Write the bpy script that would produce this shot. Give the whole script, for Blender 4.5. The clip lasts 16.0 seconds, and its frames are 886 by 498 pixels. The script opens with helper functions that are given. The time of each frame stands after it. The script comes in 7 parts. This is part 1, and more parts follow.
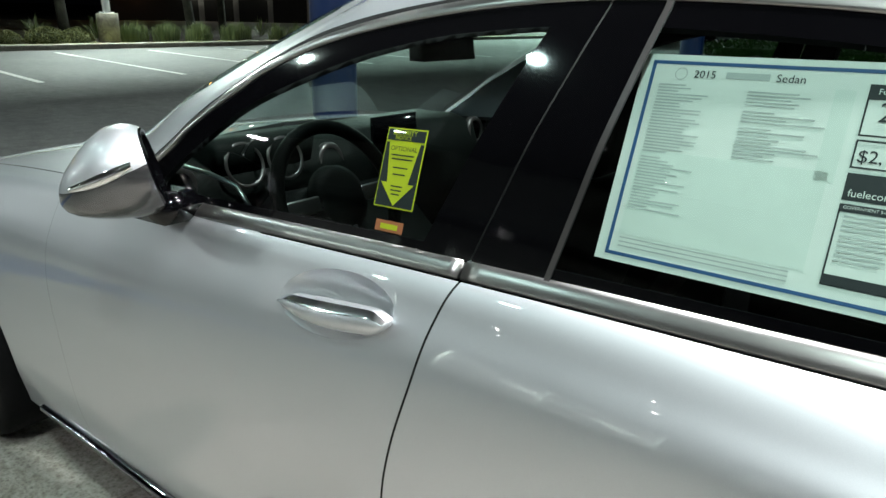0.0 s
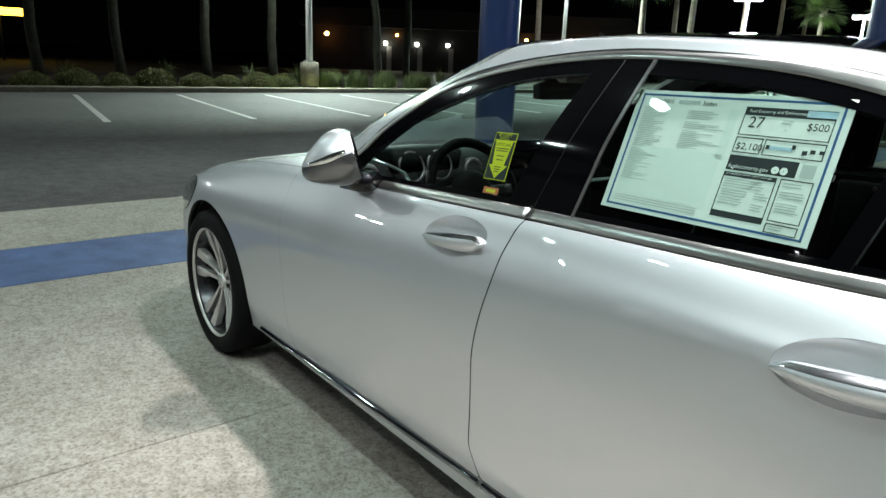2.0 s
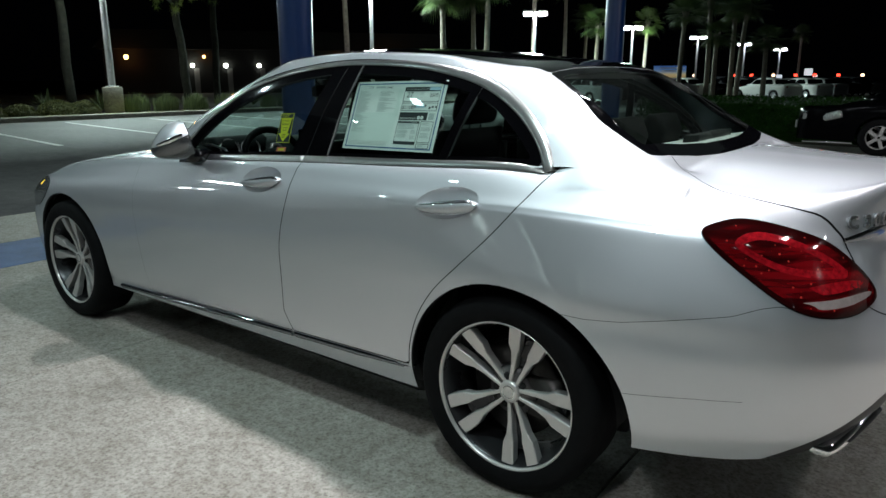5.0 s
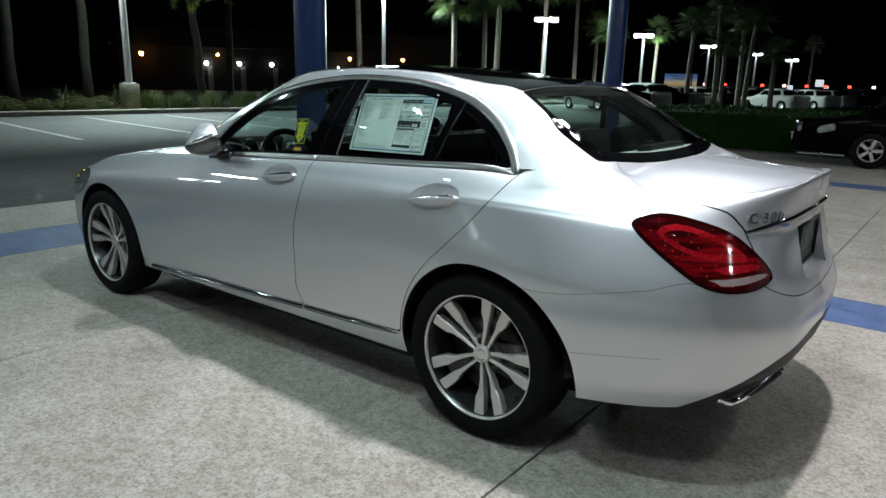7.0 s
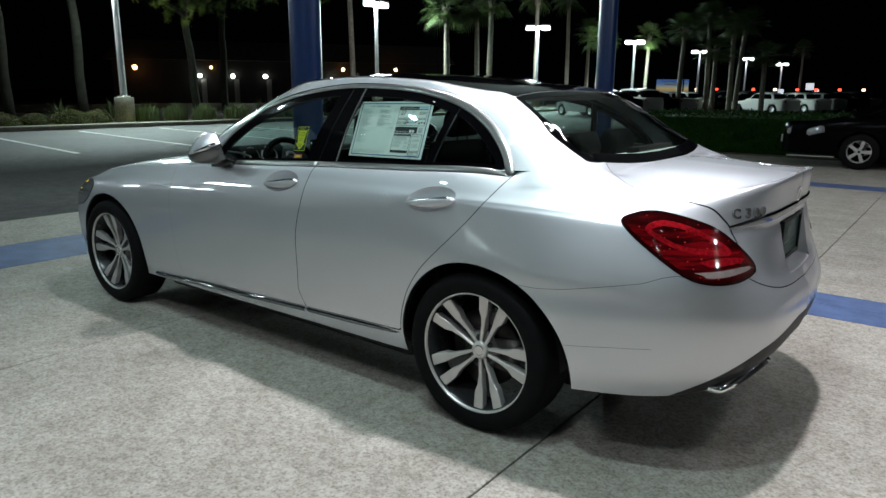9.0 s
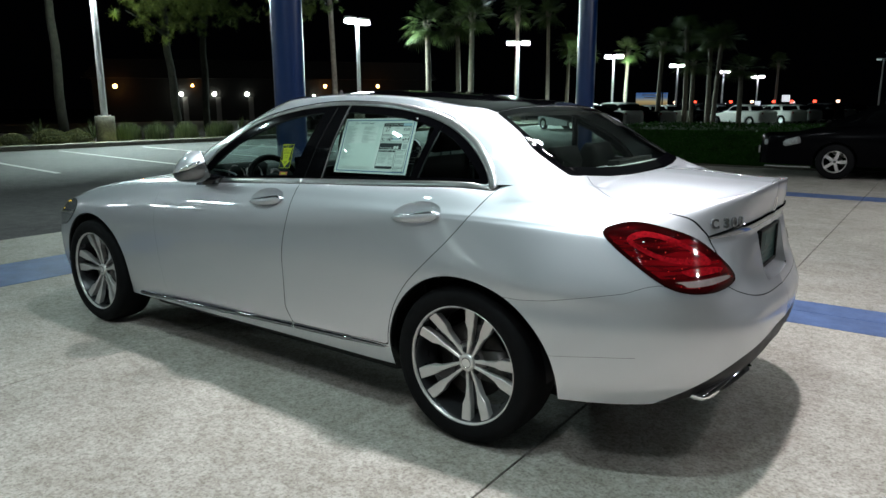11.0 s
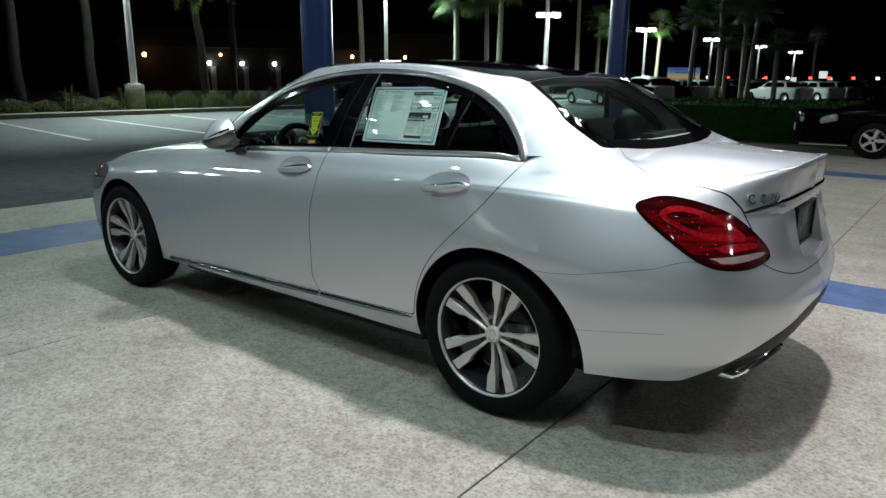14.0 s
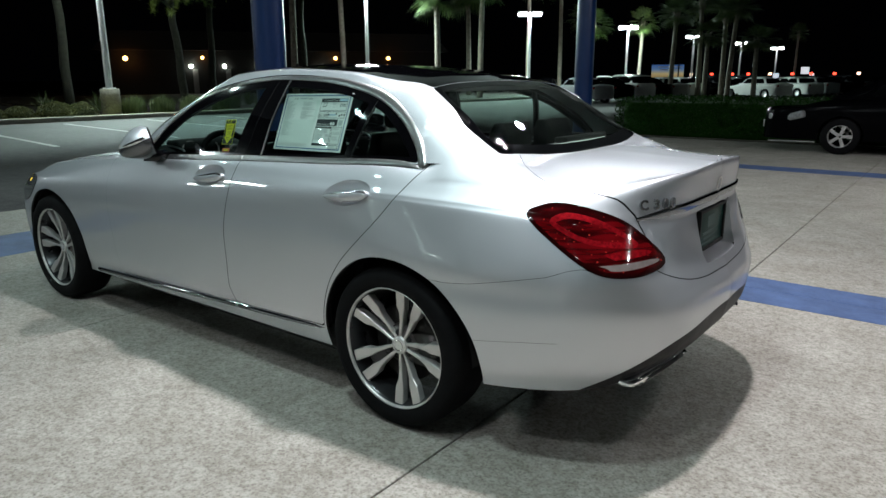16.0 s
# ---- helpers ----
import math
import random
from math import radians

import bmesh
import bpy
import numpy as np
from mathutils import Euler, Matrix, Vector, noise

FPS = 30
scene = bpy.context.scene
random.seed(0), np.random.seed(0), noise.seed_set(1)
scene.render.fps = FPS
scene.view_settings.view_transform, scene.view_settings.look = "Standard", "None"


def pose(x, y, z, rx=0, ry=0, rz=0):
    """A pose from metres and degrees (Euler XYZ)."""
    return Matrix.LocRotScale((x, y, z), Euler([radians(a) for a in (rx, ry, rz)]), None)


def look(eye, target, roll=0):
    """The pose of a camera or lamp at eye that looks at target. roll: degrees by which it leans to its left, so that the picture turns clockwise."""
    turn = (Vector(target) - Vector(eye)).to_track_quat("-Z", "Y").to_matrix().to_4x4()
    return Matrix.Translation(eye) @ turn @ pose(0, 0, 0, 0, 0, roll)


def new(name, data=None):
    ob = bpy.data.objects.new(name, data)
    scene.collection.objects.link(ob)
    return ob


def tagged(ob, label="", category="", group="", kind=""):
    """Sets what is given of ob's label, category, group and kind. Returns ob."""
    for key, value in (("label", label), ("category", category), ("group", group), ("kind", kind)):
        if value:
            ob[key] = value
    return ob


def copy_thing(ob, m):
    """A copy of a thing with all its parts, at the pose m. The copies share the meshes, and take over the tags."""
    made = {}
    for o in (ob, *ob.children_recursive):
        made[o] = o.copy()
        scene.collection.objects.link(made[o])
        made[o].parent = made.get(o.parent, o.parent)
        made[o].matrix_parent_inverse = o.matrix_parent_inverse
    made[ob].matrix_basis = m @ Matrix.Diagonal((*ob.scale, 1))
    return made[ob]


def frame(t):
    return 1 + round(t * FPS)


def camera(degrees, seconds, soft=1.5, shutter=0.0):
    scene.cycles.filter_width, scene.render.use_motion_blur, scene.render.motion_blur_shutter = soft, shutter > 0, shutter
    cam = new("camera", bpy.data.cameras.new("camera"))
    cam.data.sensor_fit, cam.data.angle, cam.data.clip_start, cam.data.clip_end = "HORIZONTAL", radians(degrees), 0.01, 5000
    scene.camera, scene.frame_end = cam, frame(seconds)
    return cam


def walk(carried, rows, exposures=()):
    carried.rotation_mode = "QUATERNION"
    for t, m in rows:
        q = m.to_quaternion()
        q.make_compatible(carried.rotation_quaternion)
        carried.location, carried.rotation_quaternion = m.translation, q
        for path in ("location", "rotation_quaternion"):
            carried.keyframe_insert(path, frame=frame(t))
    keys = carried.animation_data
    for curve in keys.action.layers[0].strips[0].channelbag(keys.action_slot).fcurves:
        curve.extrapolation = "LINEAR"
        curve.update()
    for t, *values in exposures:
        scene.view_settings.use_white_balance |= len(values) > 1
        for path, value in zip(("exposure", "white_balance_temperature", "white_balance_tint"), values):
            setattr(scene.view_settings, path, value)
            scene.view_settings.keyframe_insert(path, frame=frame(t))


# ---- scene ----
cam = camera(66.0, 16.0)
PATH = [
    (0, (0.952, -1.492, 1.345), (-0.202, 0.005, 0.69), 1.5),
    (0.5, (1.037, -1.659, 1.373), (-0.179, -0.217, 0.707), -1.4),
    (1, (1.198, -1.785, 1.361), (-0.156, -0.451, 0.738), -0.7),
    (1.5, (1.378, -1.831, 1.345), (-0.076, -0.587, 0.763), 1.1),
    (2, (1.527, -1.892, 1.349), (0.017, -0.695, 0.813), 2.3),
    (2.5, (1.652, -2.001, 1.343), (0.132, -0.802, 0.84), 3.1),
    (3, (1.808, -2.129, 1.341), (0.28, -0.94, 0.84), 1.5),
    (3.5, (2.044, -2.201, 1.339), (0.536, -0.973, 0.869), 2.2),
    (4, (2.228, -2.284, 1.331), (0.834, -0.927, 0.865), 1.7),
    (4.5, (2.358, -2.449, 1.319), (1.126, -0.939, 0.868), 0.3),
    (4.7, (2.405, -2.502, 1.31), (1.227, -0.958, 0.83), -0.2),
    (6.8, (2.823, -2.857, 1.367), (1.62, -1.337, 0.878), 1.5),
    (7, (2.826, -2.889, 1.363), (1.632, -1.356, 0.887), 1.3),
    (7.5, (2.872, -2.978, 1.356), (1.694, -1.435, 0.878), 1.1),
    (8, (2.885, -2.97, 1.355), (1.704, -1.426, 0.885), 0.9),
    (10.5, (2.892, -3.005, 1.354), (1.713, -1.446, 0.932), -0.2),
    (11, (2.902, -3.009, 1.359), (1.745, -1.43, 0.95), -0.2),
    (11.5, (2.906, -3.006, 1.358), (1.79, -1.395, 0.961), -0.3),
    (12, (2.906, -2.992, 1.353), (1.829, -1.358, 0.939), -0.2),
    (12.5, (2.91, -2.982, 1.35), (1.814, -1.368, 0.911), -0.0),
    (13, (2.899, -2.994, 1.346), (1.75, -1.422, 0.891), 0.0),
    (13.5, (2.892, -3.003, 1.345), (1.705, -1.462, 0.876), 0.2),
    (14, (2.88, -3.006, 1.344), (1.678, -1.483, 0.86), 0.5),
    (14.5, (2.888, -3.009, 1.349), (1.699, -1.479, 0.854), 0.5),
    (15, (2.94, -2.94, 1.356), (1.782, -1.385, 0.866), -0.4),
    (15.5, (3.034, -2.826, 1.359), (1.893, -1.257, 0.871), -0.6),
    (16, (3.115, -2.751, 1.368), (1.937, -1.21, 0.884), -0.2),
]
# the clip's camera opens a little brighter, then settles
EXPOSURES = [(0, 0.46, 6700, 10), (1.0, 0.44, 6700, 10), (2.0, 0.45, 6700, 9), (2.5, 0.38, 6700, 8), (3.5, 0.12, 6250, 10), (4.0, -0.06, 6200, 7), (4.5, -0.3, 6300, 8), (4.7, -0.36, 6300, 8), (5.8, -0.3, 6250, 9), (7.0, -0.27, 6250, 9), (8.5, -0.28, 6250, 9), (12.0, -0.08, 6300, 8), (14.0, -0.24, 6300, 8), (16.0, -0.26, 6300, 8)]
walk(cam, [(t, look(eye, target, roll)) for t, eye, target, roll in PATH], EXPOSURES)

# ---- world and light ----
world = bpy.data.worlds.new("night")
scene.world = world
world.use_nodes = True
world.node_tree.nodes["Background"].inputs[0].default_value = (0.012, 0.014, 0.02, 1)
world.node_tree.nodes["Background"].inputs[1].default_value = 0.02

CANOPY_Z = 4.7
ADDED_PANE_GLOW = 0.13
LOT_WATTS = (2500, 4500, 11000, 9000, 300)


def lamp(name, kind, at, watts, size=0.2, colour=(0.91, 0.97, 1.0), target=None, cone=None):
    data = bpy.data.lights.new(name, kind)
    data.energy, data.color = watts, colour
    if kind == "AREA":
        data.shape, data.size = "DISK", size
    else:
        data.shadow_soft_size = size
    if cone:
        data.spot_size, data.spot_blend = radians(cone), 0.6
    ob = new(name, data)
    ob.matrix_world = look(at, target or (at[0], at[1], 0.0))
    return ob


# downlights under the canopy that covers the pad; outer ones are added fill
WARM, GREEN, PLAIN = (1.0, 0.94, 0.95), (0.78, 1.0, 0.96), (0.92, 0.97, 1.0)
for cx, cy, watts, tone in ((-0.25, 0.23, 85, PLAIN), (4.7, 0.23, 20, WARM), (2.0, -4.2, 90, PLAIN), (-3.6, 0.4, 10, PLAIN), (-2.1, -3.0, 16, (0.68, 1.0, 0.98)), (5.2, -3.4, 8, GREEN), (0.4, 5.4, 90, PLAIN), (4.4, 6.6, 205, WARM), (9.0, 0.6, 35, WARM), (9.0, 5.4, 125, PLAIN), (-5.7, 4.2, 95, GREEN), (-5.7, -1.6, 48, GREEN), (-5.7, -6.2, 40, GREEN)):
    lamp("canopy_and_fill_lamp", "AREA", (cx, cy, CANOPY_Z - 0.02), watts, 0.22, tone)

lamp("canopy_and_fill_lamp", "SPOT", (2.0, 0.23, CANOPY_Z - 0.04), 1130, 0.1, WARM, cone=94)
lamp("canopy_and_fill_lamp", "SPOT", (1.6, -2.3, CANOPY_Z - 0.04), 420, 0.1, GREEN, cone=102)

# ---- materials ----


class Nodes:
    """A principled material and short ways to wire it."""

    def __init__(self, name, colour=(0.5, 0.5, 0.5), rough=0.5, metal=0.0, **more):
        self.m = bpy.data.materials.new(name)
        self.m.use_nodes = True
        self.t = self.m.node_tree
        self.b = self.t.nodes["Principled BSDF"]
        self.set("Base Color", (*colour, 1))
        self.set("Roughness", rough)
        self.set("Metallic", metal)
        for k, v in more.items():
            self.set(k.replace("_", " "), v)
        self.co = None

    def set(self, k, v):
        self.b.inputs[k].default_value = v

    def node(self, kind, **props):
        n = self.t.nodes.new(kind)
        for k, v in props.items():
            n.inputs[k.replace("_", " ")].default_value = v
        return n

    def link(self, a, b):
        self.t.links.new(a, b)

    def coords(self):
        if self.co is None:
            self.co = self.node("ShaderNodeTexCoord")
        return self.co.outputs["Object"]

    def noise(self, scale, detail=4.0, rough=0.55):
        n = self.node("ShaderNodeTexNoise", Scale=scale, Detail=detail, Roughness=rough)
        self.link(self.coords(), n.inputs["Vector"])
        return n.outputs["Fac"]

    def voronoi(self, scale):
        n = self.node("ShaderNodeTexVoronoi", Scale=scale)
        self.link(self.coords(), n.inputs["Vector"])
        return n

    def ramp(self, fac, *stops):
        n = self.t.nodes.new("ShaderNodeValToRGB")
        e = n.color_ramp.elements
        while len(e) < len(stops):
            e.new(0.5)
        for el, (p, c) in zip(e, stops):
            el.position, el.color = p, (*c, 1)
        self.link(fac, n.inputs["Fac"])
        return n.outputs["Color"]

    def mix(self, a, b, fac, blend="MIX"):
        n = self.t.nodes.new("ShaderNodeMix")
        n.data_type, n.blend_type = "RGBA", blend
        for sock, v in ((n.inputs[0], fac), (n.inputs[6], a), (n.inputs[7], b)):
            if isinstance(v, (int, float)):
                sock.default_value = v
            elif isinstance(v, tuple):
                sock.default_value = (*v, 1)
            else:
                self.link(v, sock)
        return n.outputs[2]

    def bump(self, fac, strength, distance):
        n = self.node("ShaderNodeBump", Strength=strength, Distance=distance)
        self.link(fac, n.inputs["Height"])
        if self.b.inputs["Normal"].links:
            self.link(self.b.inputs["Normal"].links[0].from_socket, n.inputs["Normal"])
        self.link(n.outputs["Normal"], self.b.inputs["Normal"])

    def colour(self, sock):
        self.link(sock, self.b.inputs["Base Color"])

    def rough(self, fac, lo, hi):
        n = self.node("ShaderNodeMapRange", To_Min=lo, To_Max=hi)
        self.link(fac, n.inputs["Value"])
        self.link(n.outputs[0], self.b.inputs["Roughness"])

    def glow(self, colour, strength):
        self.set("Emission Color", (*colour, 1))
        self.set("Emission Strength", strength)
        return self


def concrete(name, light, dark, speck=1.0):
    n = Nodes(name, rough=0.8, Specular_IOR_Level=0.25)
    big = n.ramp(n.noise(0.45, 5), (0.3, dark), (0.72, light))
    mid = n.ramp(n.noise(3.2, 5), (0.35, (0.8, 0.79, 0.77)), (0.65, (1, 1, 1)))
    col = n.mix(big, mid, 1.0, "MULTIPLY")
    col = n.mix(col, n.ramp(n.noise(19 * speck, 5, 0.65), (0.37, (0.66, 0.65, 0.63)), (0.57, (1, 1, 1))), 0.72, "MULTIPLY")
    crust = n.noise(46 * speck, 3, 0.6)
    col = n.mix(col, n.ramp(crust, (0.41, (0.62, 0.6, 0.57)), (0.46, (0.86, 0.855, 0.84)), (0.54, (1.06, 1.06, 1.06))), 0.5, "MULTIPLY")
    n.bump(crust, 0.7, 0.006)
    v = n.voronoi(70 * speck)
    fine = n.ramp(v.outputs["Distance"], (0.1, (0.6, 0.585, 0.56)), (0.5, (1, 1, 1)))
    col = n.mix(col, fine, 0.75, "MULTIPLY")
    pit = n.ramp(n.noise(75 * speck, 5, 0.8), (0.37, (0.32, 0.3, 0.28)), (0.45, (0.88, 0.88, 0.88)), (0.6, (1.0, 1.0, 1.0)))
    col = n.mix(col, pit, 0.68, "MULTIPLY")
    dots = n.ramp(n.voronoi(30 * speck).outputs["Distance"], (0.04, (0.2, 0.18, 0.16)), (0.1, (1, 1, 1)))
    n.colour(n.mix(col, dots, 0.6, "MULTIPLY"))
    n.bump(n.noise(70 * speck, 4, 0.75), 0.8, 0.006)
    n.bump(n.noise(14, 4), 0.25, 0.006)
    n.rough(n.noise(5), 0.62, 0.9)
    return n.m


def plain(name, colour, rough=0.5, metal=0.0, vary=0.12, scale=6.0, bump=0.0, **more):
    n = Nodes(name, colour, rough, metal, **more)
    lo = tuple(c * (1 - vary) for c in colour)
    hi = tuple(min(1.0, c * (1 + vary)) for c in colour)
    n.colour(n.mix(n.ramp(n.noise(scale, 4), (0.3, lo), (0.7, hi)), n.ramp(n.noise(scale * 9, 3), (0.35, (0.85, 0.85, 0.85)), (0.6, (1, 1, 1))), vary * 3, "MULTIPLY"))
    n.rough(n.noise(scale * 2.3), max(0.02, rough * 0.85), min(1, rough * 1.15))
    if bump:
        n.bump(n.noise(scale * 12, 3), 0.4, bump)
    return n.m


def silver():
    n = Nodes("silver_metallic_paint", (0.52, 0.54, 0.565), 0.45, 0.97, Coat_Weight=1.0, Coat_Roughness=0.01, Coat_IOR=2.1)
    flake = n.voronoi(2600)
    n.colour(n.mix((0.55, 0.572, 0.605), (0.63, 0.652, 0.685), flake.outputs["Color"]))
    n.rough(n.noise(9), 0.49, 0.53)
    return n.m


def glass(name, tint, rough=0.0):
    n = Nodes(name, tint, rough, Transmission_Weight=1.0, IOR=1.45)
    out = n.t.nodes["Material Output"]
    clear = n.node("ShaderNodeBsdfTransparent", Color=(*tint, 1))
    gloss = n.node("ShaderNodeBsdfGlossy", Color=(1, 1, 1, 1), Roughness=0.01)
    facing = n.node("ShaderNodeLayerWeight", Blend=0.5)
    steep = n.t.nodes.new("ShaderNodeMath")
    steep.operation = "POWER"
    steep.inputs[1].default_value = 4.5
    fres = n.t.nodes.new("ShaderNodeMath")
    fres.operation = "MULTIPLY_ADD"
    fres.inputs[1].default_value, fres.inputs[2].default_value = 0.55, 0.035
    n.link(facing.outputs["Facing"], steep.inputs[0])
    n.link(steep.outputs[0], fres.inputs[0])
    mixer = n.t.nodes.new("ShaderNodeMixShader")
    n.link(fres.outputs[0], mixer.inputs[0])
    n.link(clear.outputs[0], mixer.inputs[1])
    n.link(gloss.outputs[0], mixer.inputs[2])
    n.link(mixer.outputs[0], out.inputs["Surface"])
    return n.m


M = dict(
    pad=concrete("exposed_aggregate_concrete", (0.46, 0.433, 0.395), (0.34, 0.322, 0.294)),
    joint=plain("joint_sealant", (0.05, 0.048, 0.045), 0.9),
    blue_band=plain("blue_stained_concrete", (0.064, 0.1, 0.21), 0.7, Specular_IOR_Level=0.2, vary=0.22, scale=4, bump=0.003),
    paint=silver(),
    black_gloss=plain("black_gloss_trim", (0.0015, 0.0015, 0.002), 0.06, vary=0.1, Specular_IOR_Level=0.35),
    black=plain("black_plastic", (0.006, 0.006, 0.0065), 0.5, Specular_IOR_Level=0.25),
    rubber=plain("tyre_rubber", (0.004, 0.004, 0.0045), 0.7, vary=0.2, scale=20, bump=0.001, Specular_IOR_Level=0.1),
    chrome=plain("chrome", (0.85, 0.86, 0.87), 0.05, 1.0, vary=0.03),
    bright_trim=plain("bright_handle_trim", (0.8, 0.82, 0.85), 0.16, 1.0, vary=0.03),
    satin=plain("satin_aluminium_trim", (0.46, 0.455, 0.45), 0.33, 1.0, vary=0.05),
    sill_metal=plain("brushed_dark_aluminium", (0.36, 0.355, 0.35), 0.3, 1.0, vary=0.05),
    alloy=plain("machined_alloy", (0.62, 0.605, 0.59), 0.38, 0.75, vary=0.05),
    alloy_grey=plain("grey_alloy_pockets", (0.045, 0.045, 0.049), 0.28, 0.75, vary=0.1),
    iron=plain("brake_iron", (0.07, 0.066, 0.062), 0.45, 0.9, vary=0.2, scale=30),
    window=glass("window_glass", (0.67, 0.765, 0.74)),
    rear_window=glass("rear_window_glass", (0.62, 0.69, 0.65)),
    roof_glass=plain("black_roof_glass", (0.0015, 0.0015, 0.002), 0.05, vary=0.1),
    leather=plain("black_upholstery", (0.0025, 0.003, 0.003), 0.6, vary=0.2, scale=15, bump=0.001, Specular_IOR_Level=0.06),
    dash=plain("dark_dash_plastic", (0.0045, 0.006, 0.0055), 0.6, vary=0.15, scale=20, bump=0.0008, Specular_IOR_Level=0.08),
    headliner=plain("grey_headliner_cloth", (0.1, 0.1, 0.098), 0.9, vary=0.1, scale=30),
    parcel=plain("grey_parcel_shelf_cloth", (0.5, 0.52, 0.5), 0.9, vary=0.1, scale=30),
    paper=plain("white_paper", (0.82, 0.82, 0.79), 0.5, vary=0.03),
    ink=plain("grey_ink", (0.52, 0.54, 0.53), 0.6),
    ink_dark=plain("black_ink", (0.02, 0.022, 0.026), 0.6),
    ink_blue=plain("blue_border_ink", (0.03, 0.1, 0.26), 0.5),
    ink_pale=plain("pale_blue_ink", (0.42, 0.56, 0.68), 0.5),
    yellow=plain("yellow_card", (0.72, 0.68, 0.02), 0.5, vary=0.04),
    orange=plain("orange_label", (0.62, 0.17, 0.08), 0.5),
    black_red=plain("dark_red_lens_edge", (0.014, 0.0008, 0.001), 0.08, Coat_Weight=1.0),
    bright_red=plain("bright_red_lens", (0.22, 0.004, 0.008), 0.08, vary=0.5, scale=90, Coat_Weight=1.0),
    smoke_lens=plain("smoked_clear_lens", (0.2, 0.17, 0.165), 0.12, vary=0.2, scale=30, Coat_Weight=1.0),
    headlamp=plain("clear_headlamp", (0.4, 0.41, 0.42), 0.08, 0.5, vary=0.3, scale=30, Coat_Weight=1.0),
    guide=plain("dim_guide_metal", (0.12, 0.11, 0.11), 0.3, 0.8),
    mirror_shade=plain("shaded_silver_gloss", (0.13, 0.132, 0.138), 0.2, 0.8, Coat_Weight=1.0),
    # Chrome toned down: dark reflections are put into its colour
    reflection_toned_chrome=plain("reflection_toned_chrome", (0.22, 0.23, 0.25), 0.06, 1.0, vary=0.05),
    badge=plain("bright_badge_chrome", (0.4, 0.4, 0.41), 0.22, 0.95, vary=0.03),
    plate_ink=plain("dim_plate_print", (0.05, 0.095, 0.088), 0.5),
    plate=plain("dark_green_plate", (0.01, 0.045, 0.038), 0.3, Specular_IOR_Level=0.1),
    steel_blue=plain("blue_column_paint", (0.005, 0.022, 0.085), 0.3, vary=0.1, scale=3, bump=0.001),
)

# ---- mesh helpers ----


def part(name, bm, material, parent=None, label="", smooth=True, at=None):
    """Links a bmesh as one mesh object, under a thing or a part."""
    me = bpy.data.meshes.new(name)
    bm.to_mesh(me)
    bm.free()
    me.polygons.foreach_set("use_smooth", [smooth] * len(me.polygons))
    me.materials.append(material)
    ob = new(name, me)
    if at is not None:
        ob.matrix_world = at
    if parent is not None:
        ob.parent = parent
    if label:
        ob["label"] = label
    return ob


def thing(name, at, label, category, group="", kind=""):
    """An empty at the base of a thing."""
    ob = new(name)
    ob.matrix_world = at if isinstance(at, Matrix) else Matrix.Translation(at)
    return tagged(ob, label, category, group, kind)


def box(bm, x0, x1, y0, y1, z0, z1, bevel=0.0):
    r = bmesh.ops.create_cube(bm, size=1.0, matrix=Matrix.Translation(((x0 + x1) / 2, (y0 + y1) / 2, (z0 + z1) / 2)) @ Matrix.Diagonal((x1 - x0, y1 - y0, z1 - z0, 1)))
    if bevel:
        edges = list({e for v in r["verts"] for e in v.link_edges})
        bmesh.ops.bevel(bm, geom=edges, offset=bevel, segments=2, affect="EDGES", profile=0.6)
    return bm


def boxed(x0, x1, y0, y1, z0, z1, bevel=0.0):
    return box(bmesh.new(), x0, x1, y0, y1, z0, z1, bevel)


def spin_profile(pts, n=48, axis="Y", closed=False):
    """Turns a profile of (radius, along) about an axis through the origin."""
    bm = bmesh.new()
    rings = []
    for k in range(n):
        a = 2 * math.pi * k / n
        c, s = math.cos(a), math.sin(a)
        rings.append([bm.verts.new((r * c, h, r * s) if axis == "Y" else (r * c, r * s, h)) for r, h in pts])
    m = len(pts)
    for k in range(n):
        for j in range(m if closed else m - 1):
            a, b = rings[k], rings[(k + 1) % n]
            bm.faces.new((a[j], b[j], b[(j + 1) % m], a[(j + 1) % m]))
    bmesh.ops.recalc_face_normals(bm, faces=bm.faces)
    return bm


def tube(points, radius, sides=8, bm=None, taper=None):
    """A round bar along a line of points."""
    bm = bm or bmesh.new()
    pts = [Vector(p) for p in points]
    rings = []
    for i, p in enumerate(pts):
        d = (pts[min(i + 1, len(pts) - 1)] - pts[max(i - 1, 0)]).normalized()
        side = d.cross(Vector((0, 0, 1)) if abs(d.z) < 0.95 else Vector((1, 0, 0))).normalized()
        up = side.cross(d)
        r = radius if taper is None else radius + (taper - radius) * i / (len(pts) - 1)
        rings.append([bm.verts.new(p + r * (math.cos(2 * math.pi * k / sides) * side + math.sin(2 * math.pi * k / sides) * up)) for k in range(sides)])
    for a, b in zip(rings, rings[1:]):
        for k in range(sides):
            bm.faces.new((a[k], a[(k + 1) % sides], b[(k + 1) % sides], b[k]))
    bm.faces.new(rings[0])
    bm.faces.new(rings[-1])
    bmesh.ops.recalc_face_normals(bm, faces=bm.faces)
    return bm


def prism(outline, y0, y1, bm=None):
    """An outline of (x, z) drawn out from y0 to y1."""
    bm = bm or bmesh.new()
    a = [bm.verts.new((x, y0, z)) for x, z in outline]
    b = [bm.verts.new((x, y1, z)) for x, z in outline]
    n = len(a)
    bm.faces.new(a)
    bm.faces.new(b[::-1])
    for k in range(n):
        bm.faces.new((a[k], b[k], b[(k + 1) % n], a[(k + 1) % n]))
    bmesh.ops.recalc_face_normals(bm, faces=bm.faces)
    return bm


